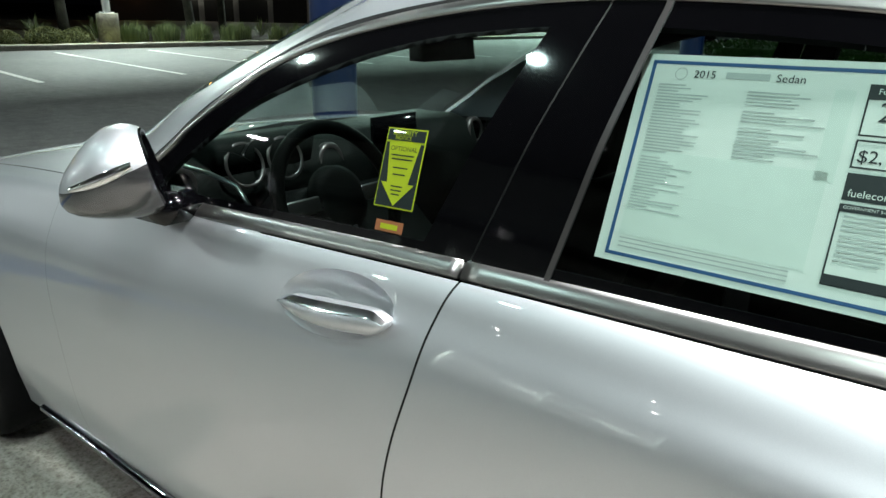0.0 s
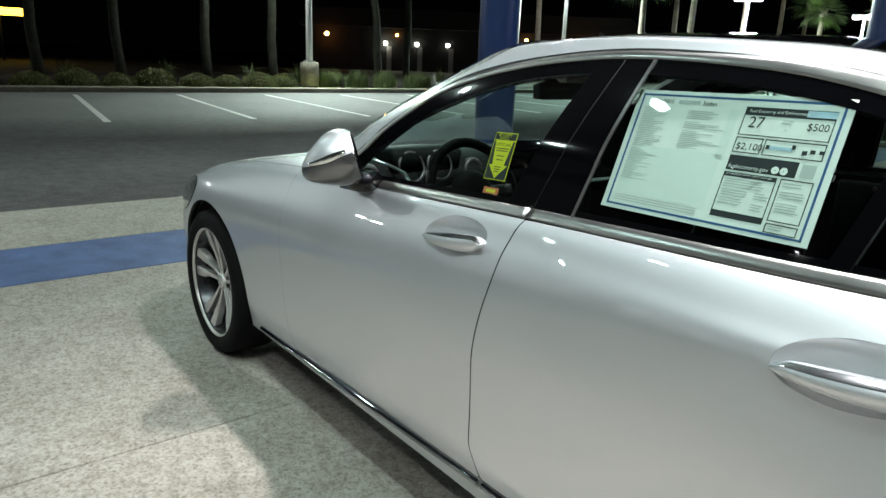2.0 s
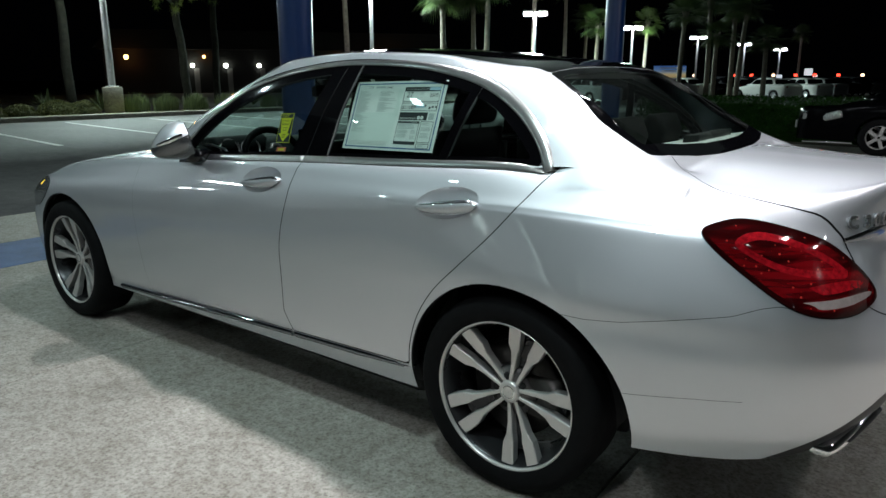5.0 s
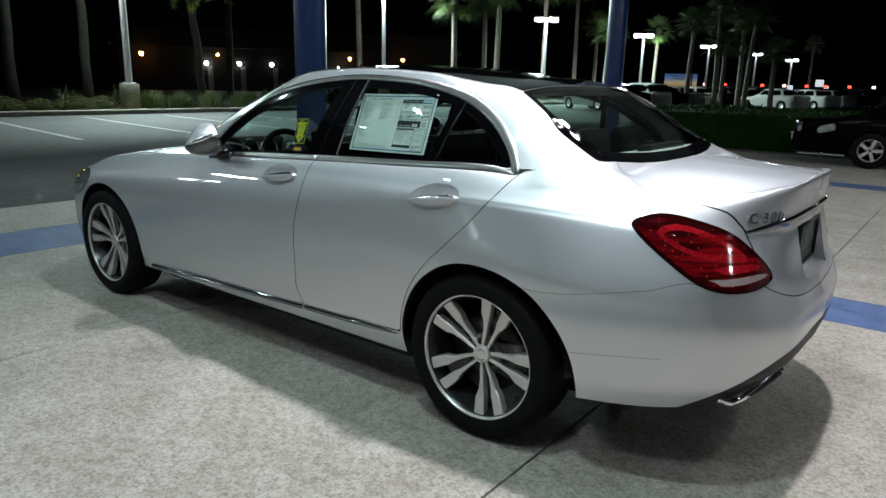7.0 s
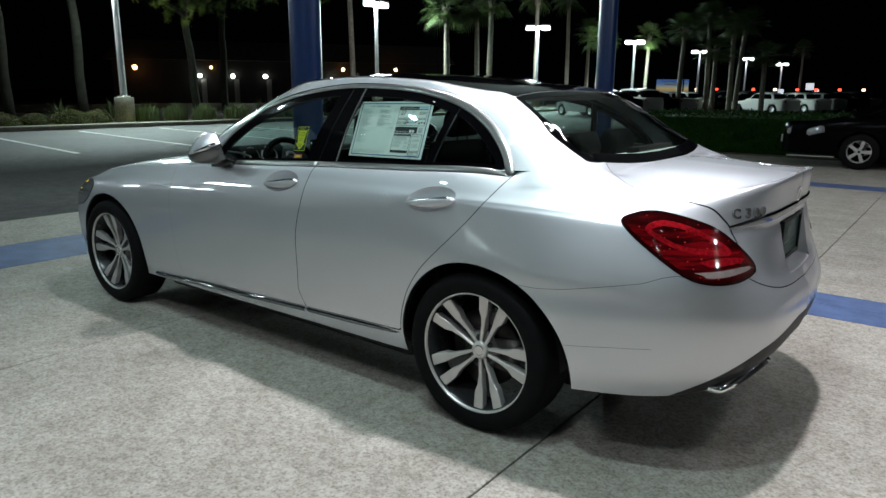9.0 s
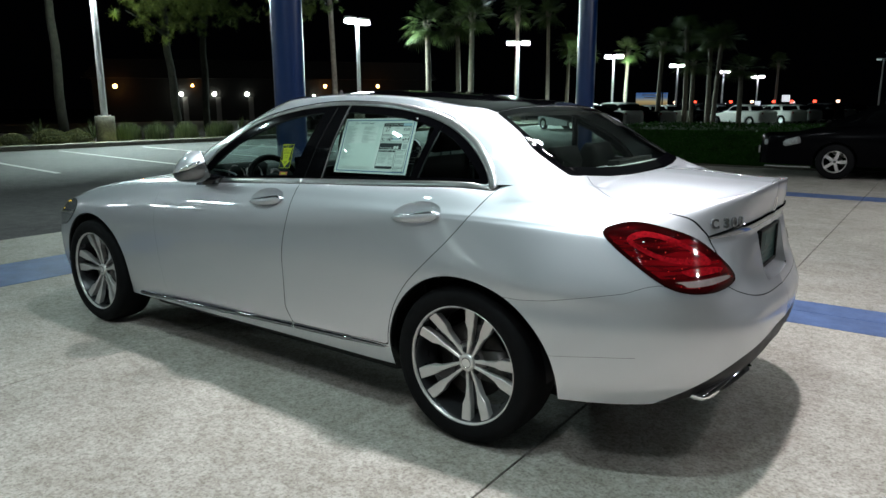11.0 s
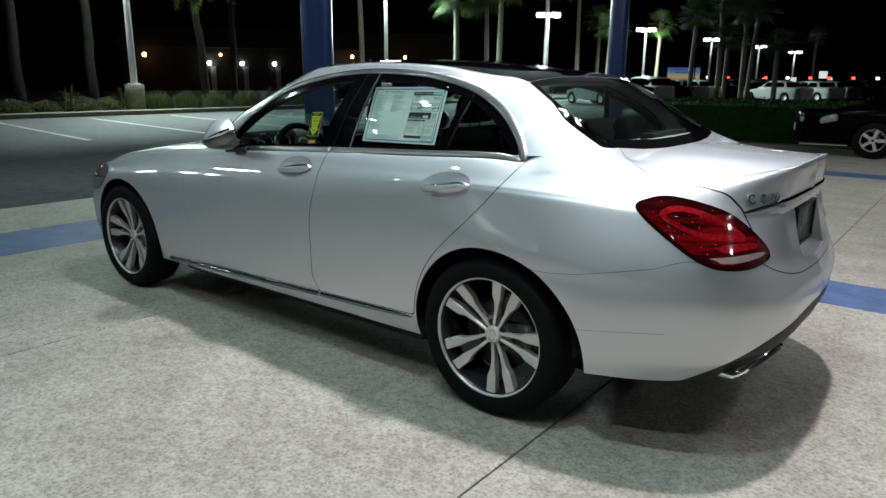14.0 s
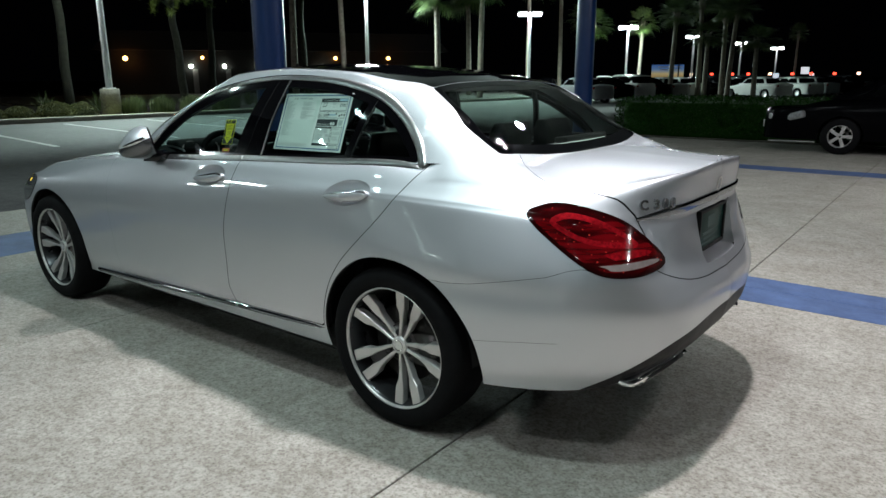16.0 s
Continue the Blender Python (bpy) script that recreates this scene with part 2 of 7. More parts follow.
def spline(pts, per=8, closed=False):
    """Catmull-Rom through points of any dimension, as an array."""
    p = np.array(pts, float)
    n = len(p)
    out = []
    for i in range(n if closed else n - 1):
        if closed:
            a, b, c, d = p[i - 1], p[i], p[(i + 1) % n], p[(i + 2) % n]
        else:
            b, c = p[i], p[i + 1]
            a = p[i - 1] if i else 2 * b - c
            d = p[i + 2] if i + 2 < n else 2 * c - b
        for t in np.arange(per) / per:
            out.append(0.5 * (2 * b + (c - a) * t + (2 * a - 5 * b + 4 * c - d) * t ** 2 + (3 * b - a - 3 * c + d) * t ** 3))
    if not closed:
        out.append(p[-1])
    return np.array(out)


# ---- ground ----
ground = tagged(part("ground", boxed(-900, 900, -900, 900, -0.5, -0.14), plain("dark_soil", (0.05, 0.045, 0.035), 0.95, vary=0.3, scale=0.5)), "dark soil and turf reaching to the horizon", "ground", kind="structure")
asphalt = Nodes("asphalt", rough=0.85)
asphalt.colour(asphalt.mix(asphalt.ramp(asphalt.noise(0.35, 5), (0.3, (0.115, 0.115, 0.115)), (0.7, (0.165, 0.165, 0.16))), asphalt.ramp(asphalt.noise(60, 3, 0.7), (0.3, (0.5, 0.5, 0.5)), (0.65, (1, 1, 1))), 0.8, "MULTIPLY"))
worn = asphalt.b.inputs["Base Color"].links[0].from_socket
worn = asphalt.mix(worn, asphalt.ramp(asphalt.noise(5.5, 6, 0.7), (0.36, (0.66, 0.66, 0.67)), (0.62, (1, 1, 1))), 0.85, "MULTIPLY")
chips = asphalt.ramp(asphalt.voronoi(16).outputs["Distance"], (0.05, (0.3, 0.3, 0.29)), (0.11, (0, 0, 0)))
asphalt.colour(asphalt.mix(worn, chips, 0.5, "ADD"))
asphalt.bump(asphalt.noise(90, 3, 0.7), 0.6, 0.005)
road = tagged(part("road", boxed(-21.3, -5.0, -60, 70, -0.13, -0.006), asphalt.m), "grey asphalt parking lot with painted stalls", "parking lot", kind="structure")
# Far lot asphalt darkened by colour, since its lamps overlight it
tagged(part("road", boxed(-60, 60, 14.9, 120, -0.138, -0.012), plain("far_lot_darkened_asphalt", (0.045, 0.045, 0.046), 0.85, vary=0.25, scale=1.5, bump=0.004)), "dark asphalt lot where cars stand", "parking lot", kind="structure")
pad_base = tagged(part("pavement", boxed(-5.0, 30, -40, 14.9, -0.2, -0.012), M["joint"]), "dark joint bed beneath the concrete slabs", "pavement", kind="structure")
slab_x = [-5.0, -3.75, -2.9, -0.76, 1.69, 4.14, 6.6, 9.05, 11.5, 30]
slab_y = [-40, -19, -12.3, -5.6, 1.68, 1.985, 2.27, 8.5, 9.05, 14.9]
for i in range(len(slab_x) - 1):
    for j in range(len(slab_y) - 1):
        blue = i == 1 or j in (4, 5, 7)
        g = 0.004 if j not in (4, 5) else 0.002
        off = [0.3 if j > 5 and 2 < q < 9 else 0.0 for q in (i, i + 1)]
        part("slab", boxed(slab_x[i] + off[0] + g, slab_x[i + 1] + off[1] - g, slab_y[j] + g, slab_y[j + 1] - g, -0.1, 0.0, 0.004), M["blue_band"] if blue else M["pad"], pad_base, smooth=False)
white_line = plain("worn_white_line_paint", (0.5, 0.5, 0.48), 0.7, vary=0.25, scale=8)
for k in range(-4, 8):
    y0 = -1.82 + 2.82 * k
    bm = prism([(-12.28, -0.002), (-12.28, -0.006), (-20.2, -0.006), (-20.2, -0.002)], 0, 0.13)
    for v in bm.verts:
        v.co.y += y0 + (-12.28 - v.co.x) * 0.115
    tagged(part("stall_line", bm, white_line, smooth=False), "worn white painted parking stall line on asphalt", "road marking", group="stall lines", kind="structure")
kerb = tagged(part("kerb", boxed(-21.75, -21.3, -60, 70, -0.13, 0.15, 0.03), concrete("kerb_concrete", (0.4, 0.38, 0.33), (0.3, 0.28, 0.25))), "pale concrete kerb along the planting bed", "kerb", kind="structure")

# ---- the silver saloon: skin built over guide curves, then cut into panels ----


class Shell:
    """Vertices and faces of a skin that can be cut along a function of place."""

    def __init__(self, verts, faces):
        self.v, self.f = verts, faces

    def cut(self, fn, at=0.0):
        """The side where fn is above at."""
        val = fn(self.v) - at
        verts, index, made, faces = [], {}, {}, []

        def old(i):
            if i not in index:
                index[i] = len(verts)
                verts.append(self.v[i])
            return index[i]

        def cross(i, j):
            key = (min(i, j), max(i, j))
            if key not in made:
                t = val[i] / (val[i] - val[j])
                made[key] = len(verts)
                verts.append(self.v[i] + t * (self.v[j] - self.v[i]))
            return made[key]

        for face in self.f:
            n = sum(val[i] > 0 for i in face)
            if n == len(face):
                faces.append([old(i) for i in face])
            elif n:
                poly = []
                for i, j in zip(face, face[1:] + face[:1]):
                    if val[i] > 0:
                        poly.append(old(i))
                    if (val[i] > 0) != (val[j] > 0):
                        poly.append(cross(i, j))
                if len(poly) > 2:
                    faces.append(poly)
        return Shell(np.array(verts) if verts else np.zeros((0, 6)), faces)

    def split(self, fn, gap=0.002):
        return self.cut(fn, gap), self.cut(lambda p: -fn(p), gap)

    def mirrored(self):
        return Shell(self.v * (1, -1, 1, 1, -1, 1), [f[::-1] for f in self.f])

    def joined(self, other):
        n = len(self.v)
        return Shell(np.concatenate([self.v, other.v]), self.f + [[i + n for i in f] for f in other.f])

    def pushed(self, by):
        v = self.v.copy()
        v[:, :3] += v[:, 3:] * by
        return Shell(v, self.f)

    def object(self, name, mat, parent, label="", rim=0.012):
        """A mesh with the skin's own smooth normals, and a dark return along its open edges."""
        co, nrm, faces = [tuple(p) for p in self.v[:, :3]], [tuple(p) for p in self.v[:, 3:]], []
        edges = {}
        for f in self.f:
            p = self.v[f][:, :3]
            area = np.cross(p - p[0], np.roll(p, -1, 0) - p[0]).sum(0)
            if area @ area < 1e-16:
                continue
            g = f if area @ self.v[f][:, 3:].sum(0) > 0 else f[::-1]
            faces.append(g)
            for i, j in zip(g, g[1:] + g[:1]):
                edges[(i, j)] = True
        skin_faces = len(faces)
        if rim:
            low = {}

            def down(i, deep):
                if (i, deep) not in low:
                    low[(i, deep)] = len(co)
                    co.append(tuple(self.v[i, :3] - self.v[i, 3:] * (rim if deep else 0.0)))
                    nrm.append(tuple(self.v[i, 3:]))
                return low[(i, deep)]

            for i, j in edges:
                if (j, i) not in edges and abs(self.v[i, 1]) + abs(self.v[j, 1]) > 0.001:
                    faces.append([down(j, 0), down(i, 0), down(i, 1), down(j, 1)])
        me = bpy.data.meshes.new(name)
        me.from_pydata(co, [], faces)
        me.polygons.foreach_set("use_smooth", [True] * len(faces))
        me.materials.append(mat)
        # Black edge returns paint the shade of the panel gaps
        me.materials.append(M["black"])
        me.polygons.foreach_set("material_index", [0] * skin_faces + [1] * (len(faces) - skin_faces))
        n = np.array(nrm)
        n /= np.linalg.norm(n, axis=1)[:, None] + 1e-9
        me.normals_split_custom_set_from_vertices(n.tolist())
        ob = new(name, me)
        ob.parent = parent
        if label:
            ob["label"] = label
        return ob


def skin(rails, per_u, per_v, iron=None):
    """A smooth skin through rails that all have the same number of stations."""
    lines = np.array([spline(r, per_u) for r in rails])
    grid = np.array([spline(lines[:, k], per_v) for k in range(lines.shape[1])])
    nu, nv = grid.shape[:2]
    if iron is not None:
        soft = iron(grid)[..., None]
        for _ in range(40):
            mean = grid.copy()
            mean[1:-1, 1:-1] = (grid[2:, 1:-1] + grid[:-2, 1:-1] + grid[1:-1, 2:] + grid[1:-1, :-2]) / 4
            grid = grid + soft * 0.6 * (mean - grid)
    n = np.cross(np.gradient(grid, axis=0), np.gradient(grid, axis=1))
    n /= np.linalg.norm(n, axis=2)[..., None] + 1e-12
    flank = n[nu // 2, nv // 3]
    n *= -1 if flank[1] > 0 else 1
    for k in (0, -1):
        bad = n[k, :, 0] * (-1 if k == 0 else 1) < 0
        n[k, bad] *= -1
        n[k, :, 1] = 0
    n[:, -1] = (0, 0, 1) if True else n[:, -1]
    n[:, -1, 0] = n[:, -2, 0]
    n /= np.linalg.norm(n, axis=2)[..., None] + 1e-12
    faces = [[i * nv + j, (i + 1) * nv + j, (i + 1) * nv + j + 1, i * nv + j + 1] for i in range(nu - 1) for j in range(nv - 1)]
    return Shell(np.concatenate([grid, n], 2).reshape(-1, 6), faces)


def lerp(x, pts):
    xs, ys = zip(*pts)
    return np.interp(x, xs, ys)


def curve_of(pts, per=12):
    """A smooth single-valued curve through (a, b) points, as a function b(a)."""
    s = spline(sorted(pts), per)
    return lambda a: np.interp(a, s[:, 0], s[:, 1])


def inside(pts, per=10):
    """Signed distance into a smooth closed outline of (a, b) points."""
    s = spline(pts, per, True)
    nxt = np.roll(s, -1, 0)

    def f(a, b):
        p = np.stack([a, b], -1)[:, None]
        d = nxt - s
        t = np.clip(((p - s) * d).sum(-1) / (d * d).sum(-1), 0, 1)[..., None]
        dist = np.sqrt((((s + t * d) - p) ** 2).sum(-1)).min(1)
        cond = (s[:, 1] > p[..., 1]) != (nxt[:, 1] > p[..., 1])
        with np.errstate(divide="ignore", invalid="ignore"):
            xc = s[:, 0] + (p[..., 1] - s[:, 1]) * d[:, 0] / d[:, 1]
        odd = (cond & (p[..., 0] < xc)).sum(1) % 2
        return np.where(odd == 1, dist, -dist)

    return f


# guide curves of the lower body, from the nose round the flank to the tail: x, half width, height
SILL = [(-2.16, 0, 0.2), (-2.12, 0.45, 0.2), (-1.98, 0.74, 0.2), (-1.75, 0.83, 0.22), (-1.42, 0.85, 0.24), (-0.95, 0.845, 0.24), (-0.35, 0.84, 0.24), (0.4, 0.84, 0.245), (1.0, 0.845, 0.25), (1.42, 0.86, 0.27), (1.88, 0.85, 0.3), (2.2, 0.7, 0.32), (2.35, 0.42, 0.36), (2.385, 0, 0.38)]
LOW = [(-2.2, 0, 0.34), (-2.17, 0.47, 0.34), (-2.02, 0.77, 0.34), (-1.77, 0.865, 0.36), (-1.42, 0.885, 0.37), (-0.95, 0.867, 0.36), (-0.35, 0.863, 0.36), (0.4, 0.863, 0.36), (1.0, 0.87, 0.37), (1.42, 0.887, 0.38), (1.88, 0.875, 0.4), (2.23, 0.735, 0.42), (2.395, 0.44, 0.43), (2.43, 0, 0.44)]
WAIST = [(-2.21, 0, 0.5), (-2.18, 0.48, 0.5), (-2.03, 0.78, 0.51), (-1.78, 0.872, 0.53), (-1.42, 0.897, 0.54), (-0.95, 0.875, 0.5), (-0.35, 0.868, 0.5), (0.4, 0.87, 0.5), (1.0, 0.88, 0.52), (1.42, 0.9, 0.55), (1.88, 0.885, 0.56), (2.25, 0.745, 0.57), (2.415, 0.45, 0.57), (2.45, 0, 0.57)]
FLANK = [(-2.19, 0, 0.64), (-2.15, 0.5, 0.64), (-1.99, 0.78, 0.66), (-1.76, 0.868, 0.69), (-1.42, 0.893, 0.71), (-0.95, 0.878, 0.7), (-0.35, 0.874, 0.7), (0.4, 0.876, 0.7), (1.0, 0.886, 0.72), (1.42, 0.9, 0.74), (1.88, 0.87, 0.735), (2.237, 0.727, 0.74), (2.362, 0.44, 0.74), (2.392, 0, 0.74)]
SHOULDER = [(-2.12, 0, 0.7), (-2.07, 0.5, 0.7), (-1.92, 0.76, 0.725), (-1.72, 0.835, 0.775), (-1.42, 0.868, 0.835), (-0.95, 0.866, 0.872), (-0.35, 0.865, 0.895), (0.4, 0.867, 0.912), (1.0, 0.872, 0.924), (1.42, 0.86, 0.938), (1.9, 0.8, 0.926), (2.16, 0.69, 0.9), (2.325, 0.42, 0.89), (2.358, 0, 0.89)]
BELT = [(-2.0, 0, 0.755), (-1.95, 0.5, 0.755), (-1.82, 0.69, 0.785), (-1.65, 0.75, 0.825), (-1.42, 0.785, 0.868), (-0.95, 0.795, 0.918), (-0.35, 0.797, 0.96), (0.4, 0.795, 1.003), (1.0, 0.79, 1.028), (1.42, 0.775, 1.043), (1.9, 0.69, 1.02), (2.14, 0.6, 0.994), (2.335, 0.39, 1.0345), (2.372, 0, 1.0514)]


def inward(rail, part_in, rise, slide=0.0):
    return [(x * (1 - slide) if k < 4 else x, w * part_in, z + rise(x)) for k, (x, w, z) in enumerate(rail)]


LEDGE = [tuple((p + q) / 2 for p, q in zip(a, b)) for a, b in zip(WAIST, FLANK)]
LEDGE[-3:] = [(2.247, 0.74, 0.66), (2.395, 0.445, 0.652), (2.425, 0, 0.648)]
arc_at = lambda a, c, f: (a[0] + f * (c[0] - a[0]), a[1] - (a[1] - c[1]) * f ** 2.2, a[2] + f * (c[2] - a[2]))
CREASE, TURN = [], []
for k, (a, b, c) in enumerate(zip(FLANK, SHOULDER, BELT)):
    if 4 <= k <= 10:
        CREASE.append((b[0], b[1] + 0.25 * max(0.0, a[1] - b[1]) + 0.001, b[2] - lerp(b[0], [(-1.42, 0.08), (0.3, 0.075), (1.1, 0.04), (3, 0.035)])))
        bend = lerp(b[0], [(-1.42, 0.38), (0.3, 0.36), (1.1, 0.22), (3, 0.2)])
        TURN.append((b[0], b[1] - (bend - 0.02 - 0.4 * (bend - 0.2)) * (b[1] - c[1]), b[2] + (bend + 0.02) * (c[2] - b[2])))
    else:
        CREASE.append(tuple(0.25 * p + 0.75 * q for p, q in zip(a, b)))
        TURN.append(tuple(0.7 * p + 0.3 * q for p, q in zip(b, c)))
# ahead of the rear door the flank rolls over in one soft curve
for k in range(4, 9):
    soft = lerp(SHOULDER[k][0], [(0.0, 1.0), (1.2, 0.0)])
    for rail, f in ((CREASE, 0.35), (SHOULDER, 0.58), (TURN, 0.8)):
        rail[k] = tuple(soft * p + (1 - soft) * q for p, q in zip(arc_at(FLANK[k], BELT[k], f), rail[k]))
crown = lambda x: lerp(x, [(-2.0, 0.02), (-0.9, 0.06), (1.6, 0.055), (2.4, 0.055)])
CROWN_A = inward(BELT, 0.84, lambda x: 0.42 * crown(x))
CROWN_B = inward(BELT, 0.5, lambda x: 0.78 * crown(x))
RIDGE = inward(BELT, 0.0, crown)
for rail, back in ((CROWN_A, (0.0, 0.018, 0.022)), (CROWN_B, (0.01, 0.06, 0.08)), (RIDGE, (0.03, 0.14, 0.16))):
    for k, by in zip((11, 12, 13), back):
        rail[k] = (rail[k][0] - by, rail[k][1], rail[k][2])
deck_at = lambda x, y: 1.0775 - 0.05 * (x - 1.85) - lerp(x, [(1.85, 0.15), (2.15, 0.33)]) * abs(y) ** 3
for rail in (CROWN_A, CROWN_B, RIDGE):
    for k in (10, 11, 12, 13):
        rail[k] = (rail[k][0], rail[k][1], float(deck_at(rail[k][0], rail[k][1])))
flip = np.array((1, -1, 1))
ramp_up = lambda v, lo, hi: np.clip((v - lo) / (hi - lo), 0, 1)
calm = lambda g: 0.9 * ramp_up(g[..., 0], -1.6, -1.3) * (1 - ramp_up(g[..., 0], 0.85, 1.25)) * ramp_up(g[..., 2], 0.62, 0.7) * (1 - ramp_up(g[..., 2], 0.9, 0.96)) * (np.abs(g[..., 1]) > 0.8)
lower = skin([np.array(r) * flip for r in (SILL, LOW, WAIST, LEDGE, FLANK, CREASE, SHOULDER, TURN, BELT, CROWN_A, CROWN_B, RIDGE)], 30, 8, calm)

# guide curves of the cabin, from the foot of the windscreen to that of the rear window
BASE = [(-1.02, 0, 0.985), (-0.95, 0.45, 0.975), (-0.7, 0.72, 0.945), (-0.35, 0.785, 0.962), (0.4, 0.787, 1.0), (1.05, 0.782, 1.026), (1.5, 0.763, 1.034), (1.93, 0.692, 1.004), (1.975, 0.37, 1.045), (1.99, 0, 1.053)]
FLARE = [(-0.8, 0, 1.1), (-0.745, 0.43, 1.09), (-0.53, 0.69, 1.053), (-0.225, 0.747, 1.075), (0.425, 0.752, 1.107), (1.025, 0.747, 1.12), (1.455, 0.722, 1.12), (1.795, 0.642, 1.083), (1.782, 0.355, 1.155), (1.795, 0, 1.163)]
MIDDLE = [(-0.58, 0, 1.215), (-0.54, 0.41, 1.205), (-0.36, 0.655, 1.16), (-0.1, 0.705, 1.185), (0.45, 0.712, 1.215), (1.0, 0.708, 1.215), (1.385, 0.677, 1.205), (1.62, 0.607, 1.203), (1.665, 0.35, 1.235), (1.68, 0, 1.243)]
RAIL = [(-0.12, 0, 1.405), (-0.1, 0.35, 1.395), (0.0, 0.565, 1.345), (0.15, 0.602, 1.362), (0.5, 0.612, 1.385), (0.95, 0.608, 1.372), (1.2, 0.597, 1.338), (1.38, 0.545, 1.325), (1.405, 0.33, 1.355), (1.415, 0, 1.363)]
EDGE = [(-0.02, 0, 1.42), (0.0, 0.3, 1.412), (0.08, 0.45, 1.4), (0.2, 0.52, 1.405), (0.5, 0.545, 1.418), (0.9, 0.543, 1.405), (1.1, 0.52, 1.381), (1.27, 0.47, 1.362), (1.31, 0.28, 1.377), (1.32, 0, 1.382)]
ROOF = [(0.18, 0, 1.436), (0.2, 0.12, 1.434), (0.25, 0.2, 1.431), (0.32, 0.22, 1.435), (0.5, 0.24, 1.442), (0.8, 0.24, 1.432), (0.95, 0.22, 1.419), (1.05, 0.18, 1.409), (1.1, 0.1, 1.406), (1.12, 0, 1.406)]
SPINE = [(0.3, 0, 1.44), (0.32, 0, 1.44), (0.35, 0, 1.441), (0.42, 0, 1.443), (0.5, 0, 1.445), (0.72, 0, 1.439), (0.82, 0, 1.432), (0.9, 0, 1.425), (0.93, 0, 1.423), (0.95, 0, 1.422)]
cabin = skin([np.array(r) * flip for r in (BASE, FLARE, MIDDLE, RAIL, EDGE, ROOF, SPINE)], 14, 9)

# the rear pillar and the flank flow into one another: one height for both, softly joined
STEP, X0, Y1 = 0.004, 1.2, 0.92
gx, gy = np.meshgrid(np.arange(X0, 2.4, STEP), np.arange(0.0, Y1, STEP), indexing="ij")


def height_of(sh):
    """The skin's height over the grid, by filling in its triangles."""
    out = np.full(gx.shape, 0.2)
    for f in sh.f:
        q = sh.v[f]
        if q[:, 0].max() < X0 or q[:, 5].mean() < 0.03:
            continue
        for t in ((0, 1, 2), (0, 2, 3)):
            a, b, c = (np.array((q[k, 0], -q[k, 1], q[k, 2])) for k in t)
            den = (b[1] - c[1]) * (a[0] - c[0]) + (c[0] - b[0]) * (a[1] - c[1])
            if abs(den) < 1e-10:
                continue
            i0, i1 = (int((g([a[0], b[0], c[0]]) - X0) / STEP) for g in (min, max))
            j0, j1 = (int(g([a[1], b[1], c[1]]) / STEP) for g in (min, max))
            i0, j0 = max(i0, 0), max(j0, 0)
            bx, by = gx[i0:i1 + 2, j0:j1 + 2], gy[i0:i1 + 2, j0:j1 + 2]
            u = ((b[1] - c[1]) * (bx - c[0]) + (c[0] - b[0]) * (by - c[1])) / den
            v = ((c[1] - a[1]) * (bx - c[0]) + (a[0] - c[0]) * (by - c[1])) / den
            w = 1 - u - v
            ok = (u > -0.02) & (v > -0.02) & (w > -0.02)
            z = u * a[2] + v * b[2] + w * c[2]
            sub = out[i0:i1 + 2, j0:j1 + 2]
            sub[ok] = np.maximum(sub[ok], z[ok])
    return out


def soft_max(a, b, k):
    h = np.maximum(k - np.abs(a - b), 0) / k
    return np.maximum(a, b) + h * h * k / 4


belt_line = spline(BELT, 16)
wide_at = lambda x: np.interp(x, belt_line[:, 0], belt_line[:, 1])
high_at = lambda x: np.interp(x, belt_line[:, 0], belt_line[:, 2])
screen_z = 1.342 - 0.556 * (gx - 1.365) - 0.045 * gy ** 2 - 0.12 * (gx - 1.365) * (gx - 1.81)
side_z = high_at(gx) + (wide_at(gx) - gy) * lerp(gx, [(1.2, 2.05), (1.45, 1.95), (1.9, 0.95), (2.2, 0.5)]) - 1.1 * np.clip(wide_at(gx) - gy, 0, 1) ** 2
pillar_z = -soft_max(-screen_z, -side_z, 0.09)
deck_z = height_of(lower)
flow = soft_max(pillar_z, deck_z, lerp(gy, [(0.5, 0.004), (0.58, 0.03), (0.66, 0.1), (0.9, 0.1)]) * lerp(gx, [(1.2, 0.3), (1.48, 0.4), (1.65, 1.0)]))
tail_of = belt_line[belt_line[:, 0] > 1.88][::-1]
lip_x = lambda y: np.interp(y, tail_of[:, 1], tail_of[:, 0])
ease = np.clip((gy - 0.56) / 0.06, 0, 1) + np.clip((gx - 1.84) / 0.04, 0, 1)
ease = np.clip(ease, 0, 1) * np.clip((wide_at(gx) + 0.05 - gy) / 0.16, 0, 1) ** 1.5 * np.where(gx > 1.9, np.clip((lip_x(gy) - 0.015 - gx) / 0.03, 0, 1), 1.0)
ease *= np.clip((gx - 1.46) / 0.15, 0, 1)
for _ in range(600):
    fx = np.diff(flow, axis=0) * np.minimum(ease[1:], ease[:-1]) * 0.24
    fy = np.diff(flow, axis=1) * np.minimum(ease[:, 1:], ease[:, :-1]) * 0.24
    flow[:-1] += fx
    flow[1:] -= fx
    flow[:, :-1] += fy
    flow[:, 1:] -= fy
flow_n = np.stack([-np.gradient(flow, STEP, axis=0), np.gradient(flow, STEP, axis=1), np.ones_like(flow)], -1)
flow_n /= np.linalg.norm(flow_n, axis=2)[..., None]


